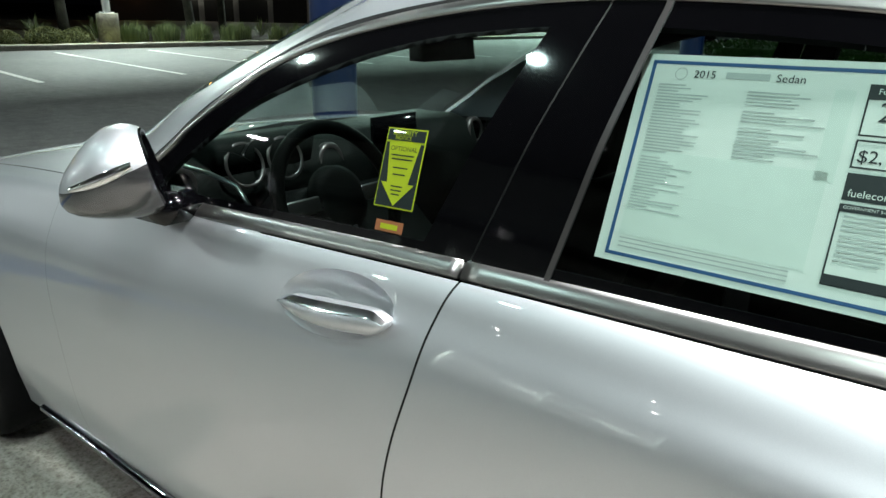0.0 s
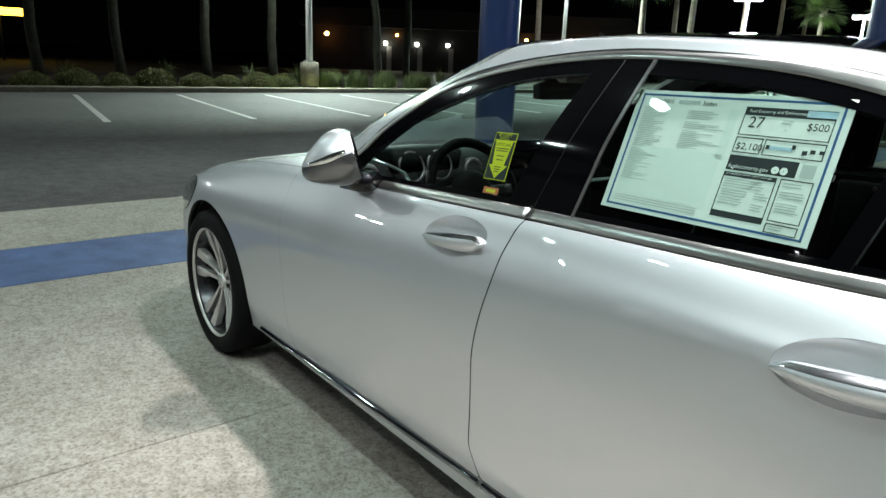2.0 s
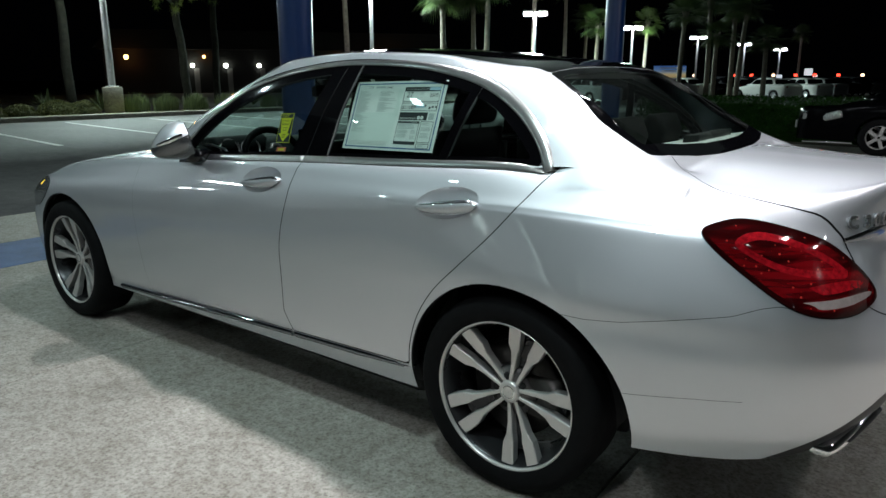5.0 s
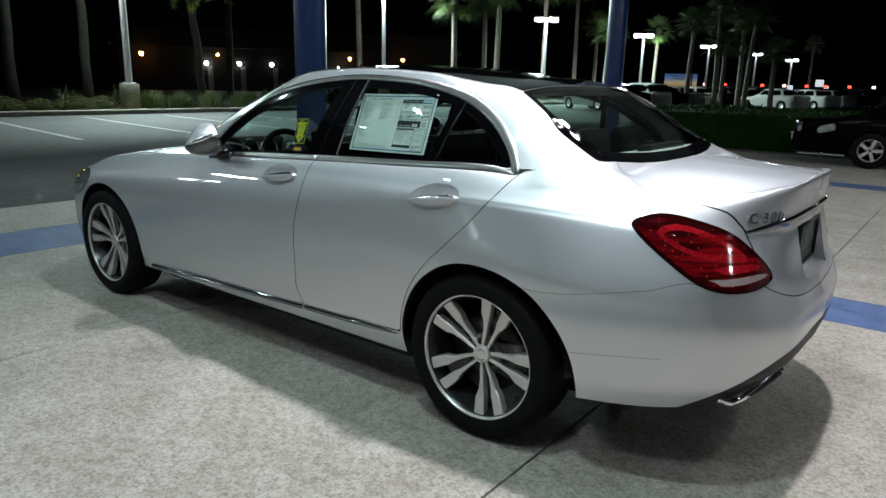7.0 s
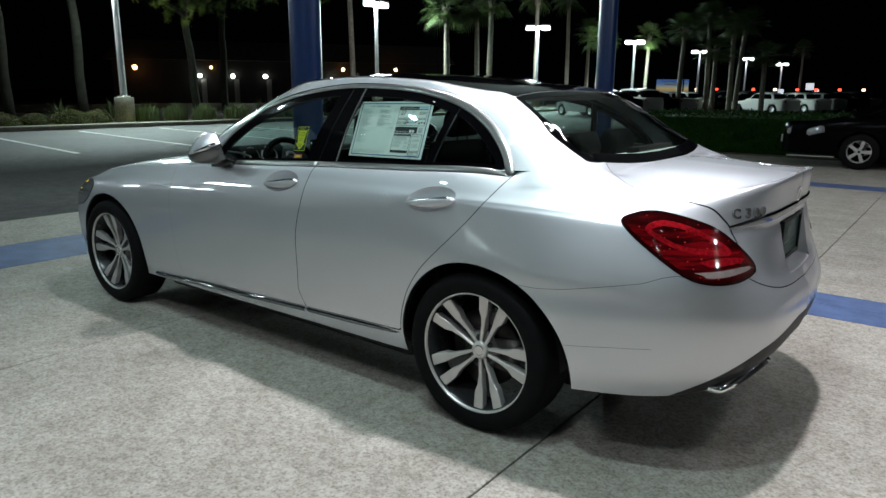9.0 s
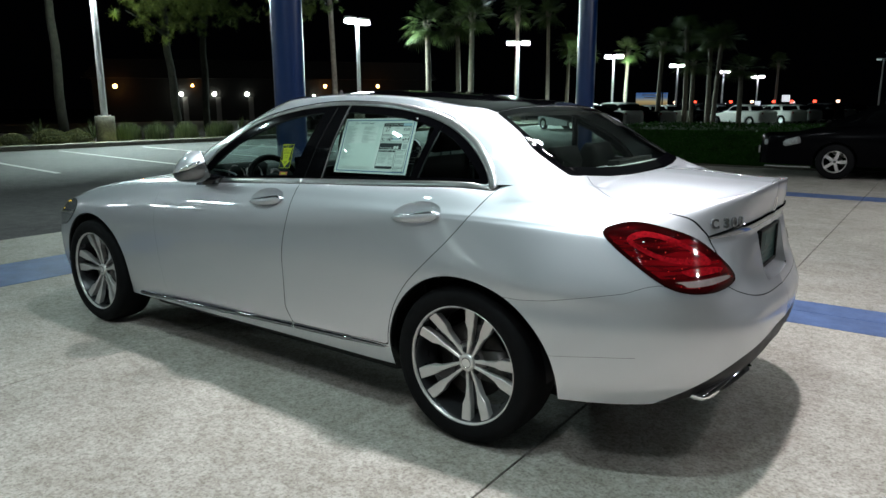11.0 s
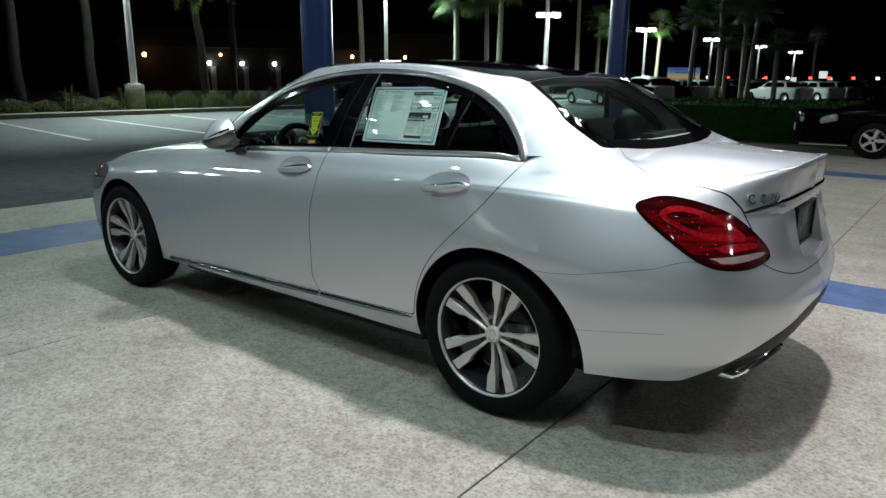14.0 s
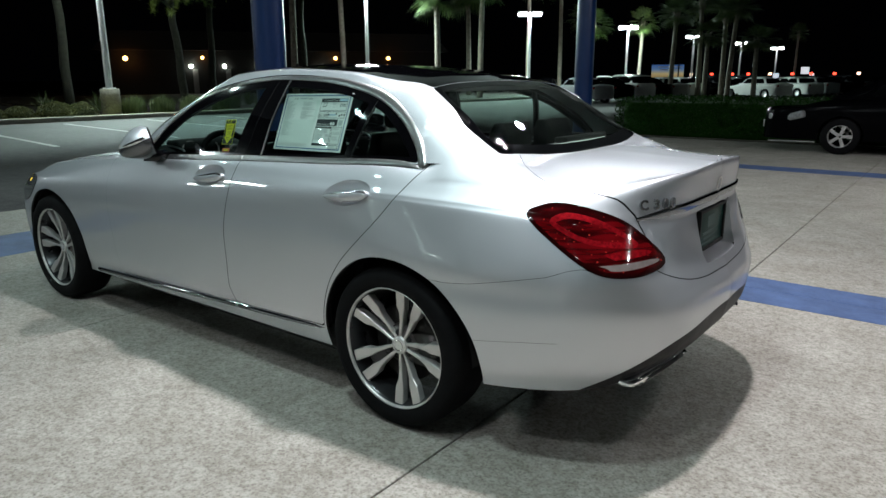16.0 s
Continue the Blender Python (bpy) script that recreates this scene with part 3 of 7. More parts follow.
def settle(sh, weight):
    """Lays a skin onto the shared height where weight is 1."""
    w = weight(sh.v)
    u = np.clip((sh.v[:, 0] - X0) / STEP, 0, gx.shape[0] - 1.01)
    v = np.clip(-sh.v[:, 1] / STEP, 0, gx.shape[1] - 1.01)
    i, j = u.astype(int), v.astype(int)
    fu, fv = (u - i)[:, None], (v - j)[:, None]
    both_of = np.concatenate([flow[..., None], flow_n], 2)
    s = (both_of[i, j] * (1 - fu) + both_of[i + 1, j] * fu) * (1 - fv) + (both_of[i, j + 1] * (1 - fu) + both_of[i + 1, j + 1] * fu) * fv
    sh.v[:, 2] += w * (s[:, 0] - sh.v[:, 2])
    n = sh.v[:, 3:] * (1 - w)[:, None] + s[:, 1:] * w[:, None]
    sh.v[:, 3:] = n / np.linalg.norm(n, axis=1)[:, None]


step_in = lambda a, lo, hi: np.clip((a - lo) / (hi - lo), 0, 1) ** 2 * (3 - 2 * np.clip((a - lo) / (hi - lo), 0, 1))
settle(cabin, lambda p: step_in(p[:, 0], 1.22, 1.5))
settle(lower, lambda p: step_in(p[:, 0], 1.48, 1.6) * step_in(p[:, 2], 0.93, 1.0) * step_in(p[:, 5], 0.35, 0.7) * (1 - step_in(p[:, 0], 1.86, 1.98)))

# cut lines
arch_r = 0.374
front_arch = lambda p: np.hypot(p[:, 0] + 1.42, (p[:, 2] - 0.335) * 1.0) - arch_r
rear_arch = lambda p: np.hypot((p[:, 0] - 1.42) * np.where(p[:, 0] > 1.42, 0.87, 1.0), p[:, 2] - 0.335) - arch_r
sill_z = lambda x: lerp(x, [(-1.1, 0.272), (1.2, 0.348)])
door_front_x = curve_of([(0.2, -0.61), (0.316, -0.656), (0.37, -0.677), (0.43, -0.69), (0.5, -0.702), (0.7, -0.72), (0.9, -0.71), (1.1, -0.66)])
door_mid_x = curve_of([(0.28, 0.437), (0.35, 0.398), (0.4, 0.371), (0.42, 0.369), (0.52, 0.371), (0.65, 0.371), (0.75, 0.386), (0.86, 0.414), (0.95, 0.431), (1.02, 0.456), (1.1, 0.495)])
door_rear_x = curve_of([(0.25, 1.03), (0.358, 1.036), (0.445, 1.051), (0.542, 1.088), (0.641, 1.156), (0.742, 1.26), (0.84, 1.36), (0.93, 1.437), (1.02, 1.5), (1.1, 1.56)])
belt_z = curve_of([(x, z) for x, w, z in BELT[3:11]])
on_flank = lambda p: belt_z(p[:, 0]) - 0.004 - p[:, 2]


door_top = lambda p: belt_z(p[:, 0]) + 0.05 - p[:, 2]


def door_a(p):
    return np.minimum.reduce([5 * (p[:, 0] - door_front_x(p[:, 2])), door_mid_x(p[:, 2]) - p[:, 0], p[:, 2] - sill_z(p[:, 0]), door_top(p)])


def door_b(p):
    return np.minimum.reduce([p[:, 0] - door_mid_x(p[:, 2]), door_rear_x(p[:, 2]) - p[:, 0], p[:, 2] - sill_z(p[:, 0]), door_top(p)])


# the tail lamp's outline, over a diagonal coordinate that runs round the rear corner
diag = lambda p: p[:, 0] - np.abs(p[:, 1])
lamp_in = inside([(1.185, 0.915), (1.25, 0.95), (1.38, 0.958), (1.6, 0.915), (1.74, 0.85), (1.85, 0.775), (1.83, 0.742), (1.66, 0.728), (1.47, 0.745), (1.32, 0.815)])
tail_lamp = lambda p: np.where(p[:, 0] > 1.5, lamp_in(diag(p), p[:, 2]), -1.0)
# the boot lid: between the lamps and above the bumper
lid_edge = curve_of([(1.6, 0.4), (1.7, 0.46), (1.79, 0.545), (1.867, 0.612), (1.955, 0.655), (2.05, 0.64), (2.15, 0.608), (2.2, 0.587), (2.24, 0.57), (2.27, 0.553), (2.33, 0.53), (2.5, 0.5)])
lid_dip = curve_of([(-0.1, 0.652), (0, 0.65), (0.2, 0.654), (0.36, 0.672), (0.48, 0.705), (0.58, 0.755), (0.66, 0.81)])
lid_low = lambda p: p[:, 2] - lid_dip(np.abs(p[:, 1]))
boot_lid = lambda p: np.where(p[:, 0] > 1.55, np.minimum.reduce([lid_edge(p[:, 0]) + np.clip(0.9 - p[:, 2], 0, 1) * 0.1 - np.abs(p[:, 1]), lid_low(p), p[:, 0] - 1.6 - 0 * p[:, 0]]), -1.0)
bonnet_edge = curve_of([(-2.05, 0.5), (-1.9, 0.63), (-1.7, 0.7), (-1.4, 0.735), (-1.0, 0.75), (-0.6, 0.755)])
bonnet = lambda p: np.where(p[:, 0] < -0.6, np.minimum(bonnet_edge(p[:, 0]) - np.abs(p[:, 1]), p[:, 2] - 0.75), -1.0)
head_in = inside([(-2.75, 0.62), (-2.6, 0.7), (-2.45, 0.755), (-2.33, 0.78), (-2.3, 0.74), (-2.38, 0.66), (-2.5, 0.6), (-2.68, 0.58)])
head_lamp = lambda p: np.where(p[:, 0] < -1.5, head_in(p[:, 0] - np.abs(p[:, 1]) + 0.17, p[:, 2]), -1.0)
bumper_top = lambda p: lerp(p[:, 0], [(1.7, 0.662), (1.8, 0.673), (1.923, 0.698), (2.07, 0.728), (2.13, 0.752), (2.17, 0.76), (2.25, 0.74), (2.5, 0.73)]) - p[:, 2]
rear_bumper = lambda p: np.where(p[:, 0] > 1.55, bumper_top(p), -1.0)
FOOT = [(0, 1.848), (0.2, 1.842), (0.39, 1.82), (0.54, 1.79), (0.6, 1.768), (0.66, 1.74), (0.72, 1.72), (0.9, 1.7)]
glass_foot = lambda p: np.where(p[:, 0] > 0, p[:, 0] - lerp(np.abs(p[:, 1]), FOOT), -p[:, 0] - lerp(np.abs(p[:, 1]), [(0, 0.9), (0.45, 0.83), (0.68, 0.6), (0.74, 0.42), (0.77, 0.2), (0.79, -0.1)]))
keep_top = lambda p: np.where(p[:, 2] > belt_z(p[:, 0]) - 0.001 + lerp(p[:, 0], [(1.36, 0), (1.44, 0.02), (1.55, 0.035), (1.7, 0.035)]), glass_foot(p), 1.0)

sedan = thing("sedan", (0, 0, 0), "silver metallic four-door saloon parked on pale concrete", "car")


def panel(name, shell, mat, parent=sedan, label="", thick=0.012, push=0.0):
    return (shell.pushed(push) if push else shell).object(name, mat, parent, label, thick)


def both(name, shell, mat, label="", thick=0.012, parent=sedan, push=0.0):
    return [panel(name, s, mat, parent, label, thick, push) for s in (shell, shell.mirrored())]


body = lower.cut(front_arch).cut(rear_arch).cut(keep_top)
lamps, body = body.split(tail_lamp, 0.0015)
heads, body = body.split(head_lamp, 0.0015)
d_a, body = body.split(door_a, 0.0018)
d_b, body = body.split(door_b, 0.0022)
lid, body = body.split(boot_lid)
hood, body = body.split(bonnet)
bump, body = body.split(rear_bumper, 0.0008)
valance_top = curve_of([(-0.1, 0.51), (0, 0.51), (0.2, 0.505), (0.4, 0.482), (0.52, 0.452), (0.62, 0.407), (0.7, 0.348), (0.76, 0.28), (0.82, 0.2)])
valance, bump = bump.split(lambda p: valance_top(np.abs(p[:, 1])) - p[:, 2], 0.001)

RECESS = [(-0.19, 0.715), (-0.15, 0.69), (0.15, 0.69), (0.19, 0.715), (0.205, 0.8), (0.208, 0.87), (0.18, 0.886), (-0.18, 0.886), (-0.208, 0.87), (-0.205, 0.8)]
plate_in = inside(RECESS, 6)
lid = lid.cut(lambda p: np.where(p[:, 0] > 2.1, -plate_in(p[:, 1], p[:, 2]), 1.0))

full = body.joined(body.mirrored())
panel("body", full, M["paint"])
panel("bonnet", hood.joined(hood.mirrored()), M["paint"])
boot = panel("boot_lid", lid.joined(lid.mirrored()), M["paint"])
skirt, bump = bump.split(lambda p: np.where(p[:, 0] < 2.12, lerp(p[:, 0], [(1.8, 0.468), (2.0, 0.493), (2.12, 0.503)]) - p[:, 2], -1.0), 0.0006)
bumper = panel("rear_bumper", bump.joined(bump.mirrored()), M["paint"])
both("bumper_skirt", skirt, M["paint"], parent=bumper)
panel("rear_valance", valance.joined(valance.mirrored()), M["black"])
cup = lambda p, x, z: np.hypot((p[:, 0] - x) / 0.12, (p[:, 2] - z - 0.12 * (p[:, 0] - x)) / 0.05) - 1
CUPS = ((0.24, 0.922), (1.195, 0.932))
d_a = d_a.cut(lambda p: cup(p, *CUPS[0]))
d_b = d_b.cut(lambda p: cup(p, *CUPS[1]))
front_doors = both("front_door", d_a, M["paint"])
rear_doors = both("rear_door", d_b, M["paint"])

# black core added behind the gaps as their shade, and floor
core = lower.cut(lambda p: np.where(p[:, 0] > 2.1, -plate_in(p[:, 1], p[:, 2]), 1.0), 0.01).cut(front_arch, 0.004).cut(rear_arch, 0.004).cut(on_flank)
core.joined(core.mirrored()).pushed(-0.04).object("gap_shade_core", M["black"], sedan, rim=0)
part("floor_pan", boxed(-1.8, 1.72, -0.55, 0.55, 0.15, 0.28, 0.03), M["black"], sedan)
part("boot_floor", boxed(1.68, 2.2, -0.62, 0.62, 0.3, 0.36, 0.02), M["black"], sedan)
part("floor_pan", boxed(-1.0, 1.0, -0.74, 0.74, 0.16, 0.3, 0.04), M["black"], sedan)
for sx in (-1.42, 1.42):
    for sy in (-1, 1):
        bm = bmesh.new()
        n = 24
        rows = []
        for k in range(n + 1):
            a = math.pi * (0.01 + 0.98 * k / n)
            rows.append([bm.verts.new((sx + 0.385 * math.cos(a), sy * w, 0.335 + 0.385 * math.sin(a))) for w in (0.5, 0.865)])
        for a, b in zip(rows, rows[1:]):
            bm.faces.new((a[0], b[0], b[1], a[1]))
        c = bm.verts.new((sx, sy * 0.5, 0.25))
        for a, b in zip(rows, rows[1:]):
            bm.faces.new((c, a[0], b[0]))
        part("wheel_arch_liner", bm, M["black"], sedan)

# cabin: windows, pillars, roof
glass_top = curve_of([(-0.5, 0.93), (-0.42, 1.0), (-0.34, 1.06), (-0.28, 1.112), (-0.17, 1.188), (-0.09, 1.237), (0.05, 1.29), (0.28, 1.338), (0.55, 1.362), (0.85, 1.352), (1.05, 1.322), (1.2, 1.278), (1.34, 1.203), (1.44, 1.12), (1.5, 1.03)])
grow = lambda x: lerp(x, [(-0.5, 0.014), (0.1, 0.013), (0.3, 0.011), (1.3, 0.011)])


def side_by(p, k, low, rear):
    return np.minimum.reduce([glass_top(p[:, 0]) + k * grow(p[:, 0]) - p[:, 2], p[:, 2] - (belt_z(p[:, 0]) + 0.022) + low, 1.475 + rear - p[:, 0]])


side = lambda p: side_by(p, 0.0, 0.0, 0.0)
pane_of = lambda p: np.minimum(side(p) - 0.012, glass_top(p[:, 0]) - lerp(p[:, 0], [(-0.5, 0.06), (0.0, 0.05), (0.15, 0.036), (0.3, 0.028), (1.25, 0.028), (1.45, 0.05)]) - p[:, 2])
frame_of = lambda p: side_by(p, 2.4, 0.004, 0.036)
band_of = lambda p: side_by(p, 1.0, 0.004, 0.006)
line_at = lambda p, x_low, x_high: p[:, 0] - lerp(p[:, 2], [(1.0, x_low), (1.36, x_high)])
windscreen = lambda p: np.where(p[:, 0] < 0.3, np.minimum.reduce([lerp(p[:, 2], [(0.95, 0.675), (1.16, 0.615), (1.34, 0.53), (1.42, 0.5)]) - np.abs(p[:, 1]), 1.392 - p[:, 2], -0.07 - p[:, 0]]), -1.0)
rear_glass = lambda p: np.where(p[:, 0] > 1.2, np.minimum.reduce([lerp(p[:, 2], [(1.0, 0.64), (1.1, 0.625), (1.2, 0.592), (1.33, 0.525)]) - np.abs(p[:, 1]), p[:, 0] - 1.365, lerp(np.abs(p[:, 1]), FOOT) + 0.001 - p[:, 0]]), -1.0)
roof_panel = lambda p: np.where(p[:, 2] > 1.3, np.minimum.reduce([lerp(p[:, 0], [(-0.06, 0.47), (0.2, 0.535), (0.9, 0.552), (1.2, 0.545), (1.36, 0.522)]) - np.abs(p[:, 1]), p[:, 0] + 0.05, 1.362 - p[:, 0]]), -1.0)

shell = cabin.cut(lambda p: np.where(p[:, 0] > 1.3, np.minimum(lerp(np.abs(p[:, 1]), FOOT) - p[:, 0], p[:, 2] - belt_z(p[:, 0])), 1.0), -0.006)
side_region, shell = shell.split(band_of, 0.0)
screen, shell = shell.split(windscreen, 0.001)
back, shell = shell.split(rear_glass, 0.001)
top, shell = shell.split(roof_panel, 0.001)
trim, shell = shell.split(frame_of, 0.0)
panel("roof_frame", shell.joined(shell.mirrored()), M["paint"], thick=0.02, push=-0.0006)
panel("panoramic_roof", top.joined(top.mirrored()), M["roof_glass"], thick=0.004, label="black glass panoramic roof")
panel("windscreen", screen.joined(screen.mirrored()), M["window"], thick=0)
pane, border = back.split(lambda p: np.minimum(rear_glass(p) - 0.03, lerp(np.abs(p[:, 1]), FOOT) - p[:, 0] - 0.055), 0.0)
rear_window = panel("rear_window", pane.joined(pane.mirrored()), M["rear_window"], thick=0)
panel("border", border.joined(border.mirrored()), M["black_gloss"], rear_window, "black printed glass border", thick=0.004)
both("window_trim", trim, M["black"], "dark groove round the window trim", thick=0.006, push=-0.001)

foot_y = curve_of([(x, w) for x, w, z in BASE[1:8]])
for s in (1, -1):
    for x0, x1 in ((-0.4, 0.44), (0.446, 1.505)):
        bm = bmesh.new()
        rows = []
        for k in range(41):
            x = x0 + (x1 - x0) * k / 40
            thin = min(1.0, 0.3 + (1.505 - x) / 0.12)
            rows.append([bm.verts.new((x, -s * (float(foot_y(x)) - 0.4 * dz + out), float(belt_z(x)) + dz * thin)) for dz, out in ((-0.003, -0.004), (-0.002, 0.009), (0.002, 0.0105), (0.009, 0.0095), (0.016, 0.0065), (0.021, 0.002), (0.022, -0.004))])
        for a, b in zip(rows, rows[1:]):
            for j in range(6):
                bm.faces.new((a[j], a[j + 1], b[j + 1], b[j]))
        bm.faces.new(rows[0])
        bm.faces.new(rows[-1])
        bmesh.ops.recalc_face_normals(bm, faces=bm.faces)
        part("belt_trim", bm, M["sill_metal"], sedan, "rounded satin aluminium window sill trim")

# satin bar over the top of the side windows and down round the quarter pane
arc = spline([(-0.41, 1.008), (-0.34, 1.06), (-0.28, 1.112), (-0.17, 1.188), (-0.09, 1.237), (0.05, 1.29), (0.28, 1.338), (0.55, 1.362), (0.85, 1.352), (1.05, 1.322), (1.2, 1.278), (1.34, 1.203), (1.43, 1.125), (1.475, 1.06), (1.483, 1.04)], 8)
side_pts = cabin.v[(np.abs(cabin.v[:, 4]) > 0.3) & (cabin.v[:, 0] > -0.9)]


def cabin_y(x, z):
    d = (side_pts[:, 0] - x) ** 2 + (side_pts[:, 2] - z) ** 2
    k = np.argsort(d)[:6]
    a = np.c_[np.ones(6), side_pts[k, 0] - x, side_pts[k, 2] - z]
    fit_y = np.linalg.lstsq(a, side_pts[k, 1], rcond=None)[0]
    return float(np.clip(fit_y[0], side_pts[k, 1].min(), side_pts[k, 1].max()))


bar_rows = []
for k, (x, z) in enumerate(arc):
    t = arc[min(k + 1, len(arc) - 1)] - arc[max(k - 1, 0)]
    nx, nz = -t[1] / np.hypot(*t), t[0] / np.hypot(*t)
    wide = 0.02 if x < 0.7 else 0.02 + 0.016 * min(1.0, (x - 0.7) / 0.5)
    row = []
    for off, out in ((0.002, -0.003), (0.004, 0.003), (wide * 0.35, 0.0055), (wide * 0.75, 0.005), (wide, 0.002), (wide + 0.002, -0.004)):
        px_, pz_ = x + nx * off, z + nz * off
        row.append((px_, cabin_y(px_, pz_) - out, pz_))
    bar_rows.append(row)
smooth_bar = np.array(bar_rows)
for _ in range(12):
    smooth_bar[1:-1, :, 1] = (smooth_bar[:-2, :, 1] + 2 * smooth_bar[1:-1, :, 1] + smooth_bar[2:, :, 1]) / 4
for s in (1, -1):
    bm = bmesh.new()
    rows = [[bm.verts.new((x, s * y, z)) for x, y, z in row] for row in smooth_bar.tolist()]
    for a, b in zip(rows, rows[1:]):
        for j in range(5):
            bm.faces.new((a[j], a[j + 1], b[j + 1], b[j]))
    bm.faces.new(rows[0])
    bm.faces.new(rows[-1])
    bmesh.ops.recalc_face_normals(bm, faces=bm.faces)
    part("upper_trim", bm, M["sill_metal"], sedan, "satin aluminium bar over the side windows")

win_front, rest = side_region.split(lambda p: -line_at(p, 0.352, 0.485), 0.0)
pil, rest = rest.split(lambda p: -line_at(p, 0.56, 0.622), 0.0)
win_rear, rest = rest.split(lambda p: -line_at(p, 1.075, 1.165), 0.0)
bar, win_quarter = rest.split(lambda p: -line_at(p, 1.11, 1.2), 0.0)
pil_a, pil_b = pil.split(lambda p: -line_at(p, 0.442, 0.55), 0.0015)
for nm, sh in (("front_door", win_front), ("rear_door", win_rear), ("rear_door", win_quarter)):
    both("window_pane", sh.cut(pane_of), M["window"], thick=0)
    edge = sh.cut(lambda p: -pane_of(p))
    both("window_seal", edge, M["black_gloss"], thick=0.012)
both("pillar_trim", pil_a, M["black_gloss"], "gloss black pillar cover", thick=0.01, push=0.001)
both("pillar_trim", pil_b, M["black_gloss"], "gloss black pillar cover", thick=0.01, push=0.001)
guide = side_region.cut(lambda p: line_at(p, 0.56, 0.622)).cut(lambda p: -line_at(p, 0.568, 0.63))
both("window_guide", guide, M["guide"], "dim metal strip along the door window edge", thick=0.004, push=0.003)
both("quarter_bar", bar, M["black_gloss"], "black window divider bar", thick=0.012, push=0.001)

# lamps
red_lens = Nodes("red_lamp_lens", (0.32, 0.004, 0.008), 0.06, Coat_Weight=1.0, Coat_Roughness=0.02)
stretch = red_lens.node("ShaderNodeMapping", Scale=(3.0, 3.0, 26.0))
red_lens.link(red_lens.coords(), stretch.inputs["Vector"])
bands = red_lens.node("ShaderNodeTexNoise", Scale=1.6, Detail=2.0)
red_lens.link(stretch.outputs[0], bands.inputs["Vector"])
# Bright dots paint lens glints into the red colour
painted_glints = red_lens.ramp(red_lens.voronoi(48).outputs["Distance"], (0.0, (1.0, 0.1, 0.07)), (0.16, (0.0, 0.0, 0.0)))
deep = red_lens.mix((0.13, 0.002, 0.004), (0.018, 0.0006, 0.001), red_lens.ramp(bands.outputs["Fac"], (0.4, (0, 0, 0)), (0.6, (1, 1, 1))))
red_lens.colour(red_lens.mix(deep, painted_glints, 0.6, "ADD"))
rim_in = lambda p: tail_lamp(p) - 0.014
inner, edge = lamps.split(rim_in, 0.0)
strip_in = inside([(1.47, 0.768), (1.6, 0.772), (1.75, 0.775), (1.815, 0.77), (1.8, 0.76), (1.7, 0.754), (1.55, 0.752)])
white, inner = inner.split(lambda p: strip_in(diag(p), p[:, 2]), 0.0)
upper_in = inside([(1.28, 0.9), (1.36, 0.93), (1.5, 0.91), (1.64, 0.86), (1.7, 0.82), (1.6, 0.82), (1.42, 0.84)])
field, inner = inner.split(lambda p: upper_in(diag(p), p[:, 2]), 0.0)
heart, bright = field.split(lambda p: upper_in(diag(p), p[:, 2]) - 0.017, 0.0)
low_in = inside([(1.5, 0.8), (1.62, 0.81), (1.74, 0.805), (1.79, 0.79), (1.7, 0.787), (1.56, 0.785)])
low_bar, inner = inner.split(lambda p: low_in(diag(p), p[:, 2]), 0.0)
tails = both("tail_lamp", inner, red_lens.m, "dark red glossy tail lamp", thick=0.02, push=0.004)
for k, ob in enumerate(tails):
    for nm, sh, mat, lab in (("lamp_edge", edge, M["black_red"], "dark lamp surround"), ("reversing_strip", white, M["smoke_lens"], "clear reversing light strip"), ("lamp_loop", bright, M["bright_red"], "brighter red light loop"), ("lamp_heart", heart, red_lens.m, "dark faceted red lens field"), ("lamp_bar", low_bar, M["bright_red"], "brighter red light bar")):
        panel(nm, sh if k == 0 else sh.mirrored(), mat, ob, lab, thick=0.01, push=0.004)
both("headlamp", heads, plain("clear_headlamp", (0.25, 0.26, 0.27), 0.05, 0.4, Coat_Weight=1.0), "clear headlamp", thick=0.02, push=0.003)

# wheels
TYRE = [(0.243, -0.1), (0.255, -0.107), (0.28, -0.115), (0.31, -0.11), (0.326, -0.095), (0.331, -0.07), (0.332, 0), (0.331, 0.07), (0.326, 0.095), (0.31, 0.11), (0.28, 0.115), (0.255, 0.107), (0.243, 0.1)]


def spoke_bm(shift):
    """One half of a double spoke, running up from the hub."""
    bm = bmesh.new()
    rows = []
    for r, c, half, out in ((0.035, 0.0125, 0.0065, 0.054), (0.1, 0.0225, 0.0085, 0.06), (0.14, 0.03, 0.012, 0.067), (0.165, 0.0375, 0.021, 0.073), (0.205, 0.0445, 0.0225, 0.081), (0.24, 0.05, 0.0235, 0.088)):
        y = -out
        ring = [(c - half, y + 0.03), (c - half, y + 0.003), (c - half + 0.003, y), (c + half - 0.003, y), (c + half, y + 0.003), (c + half, y + 0.03)]
        rows.append([bm.verts.new((shift * px, py, r)) for px, py in ring])
    for a, b in zip(rows, rows[1:]):
        for k in range(5):
            bm.faces.new((a[k], a[k + 1], b[k + 1], b[k]))
    bm.faces.new(rows[-1])
    bmesh.ops.recalc_face_normals(bm, faces=bm.faces)
    return bm


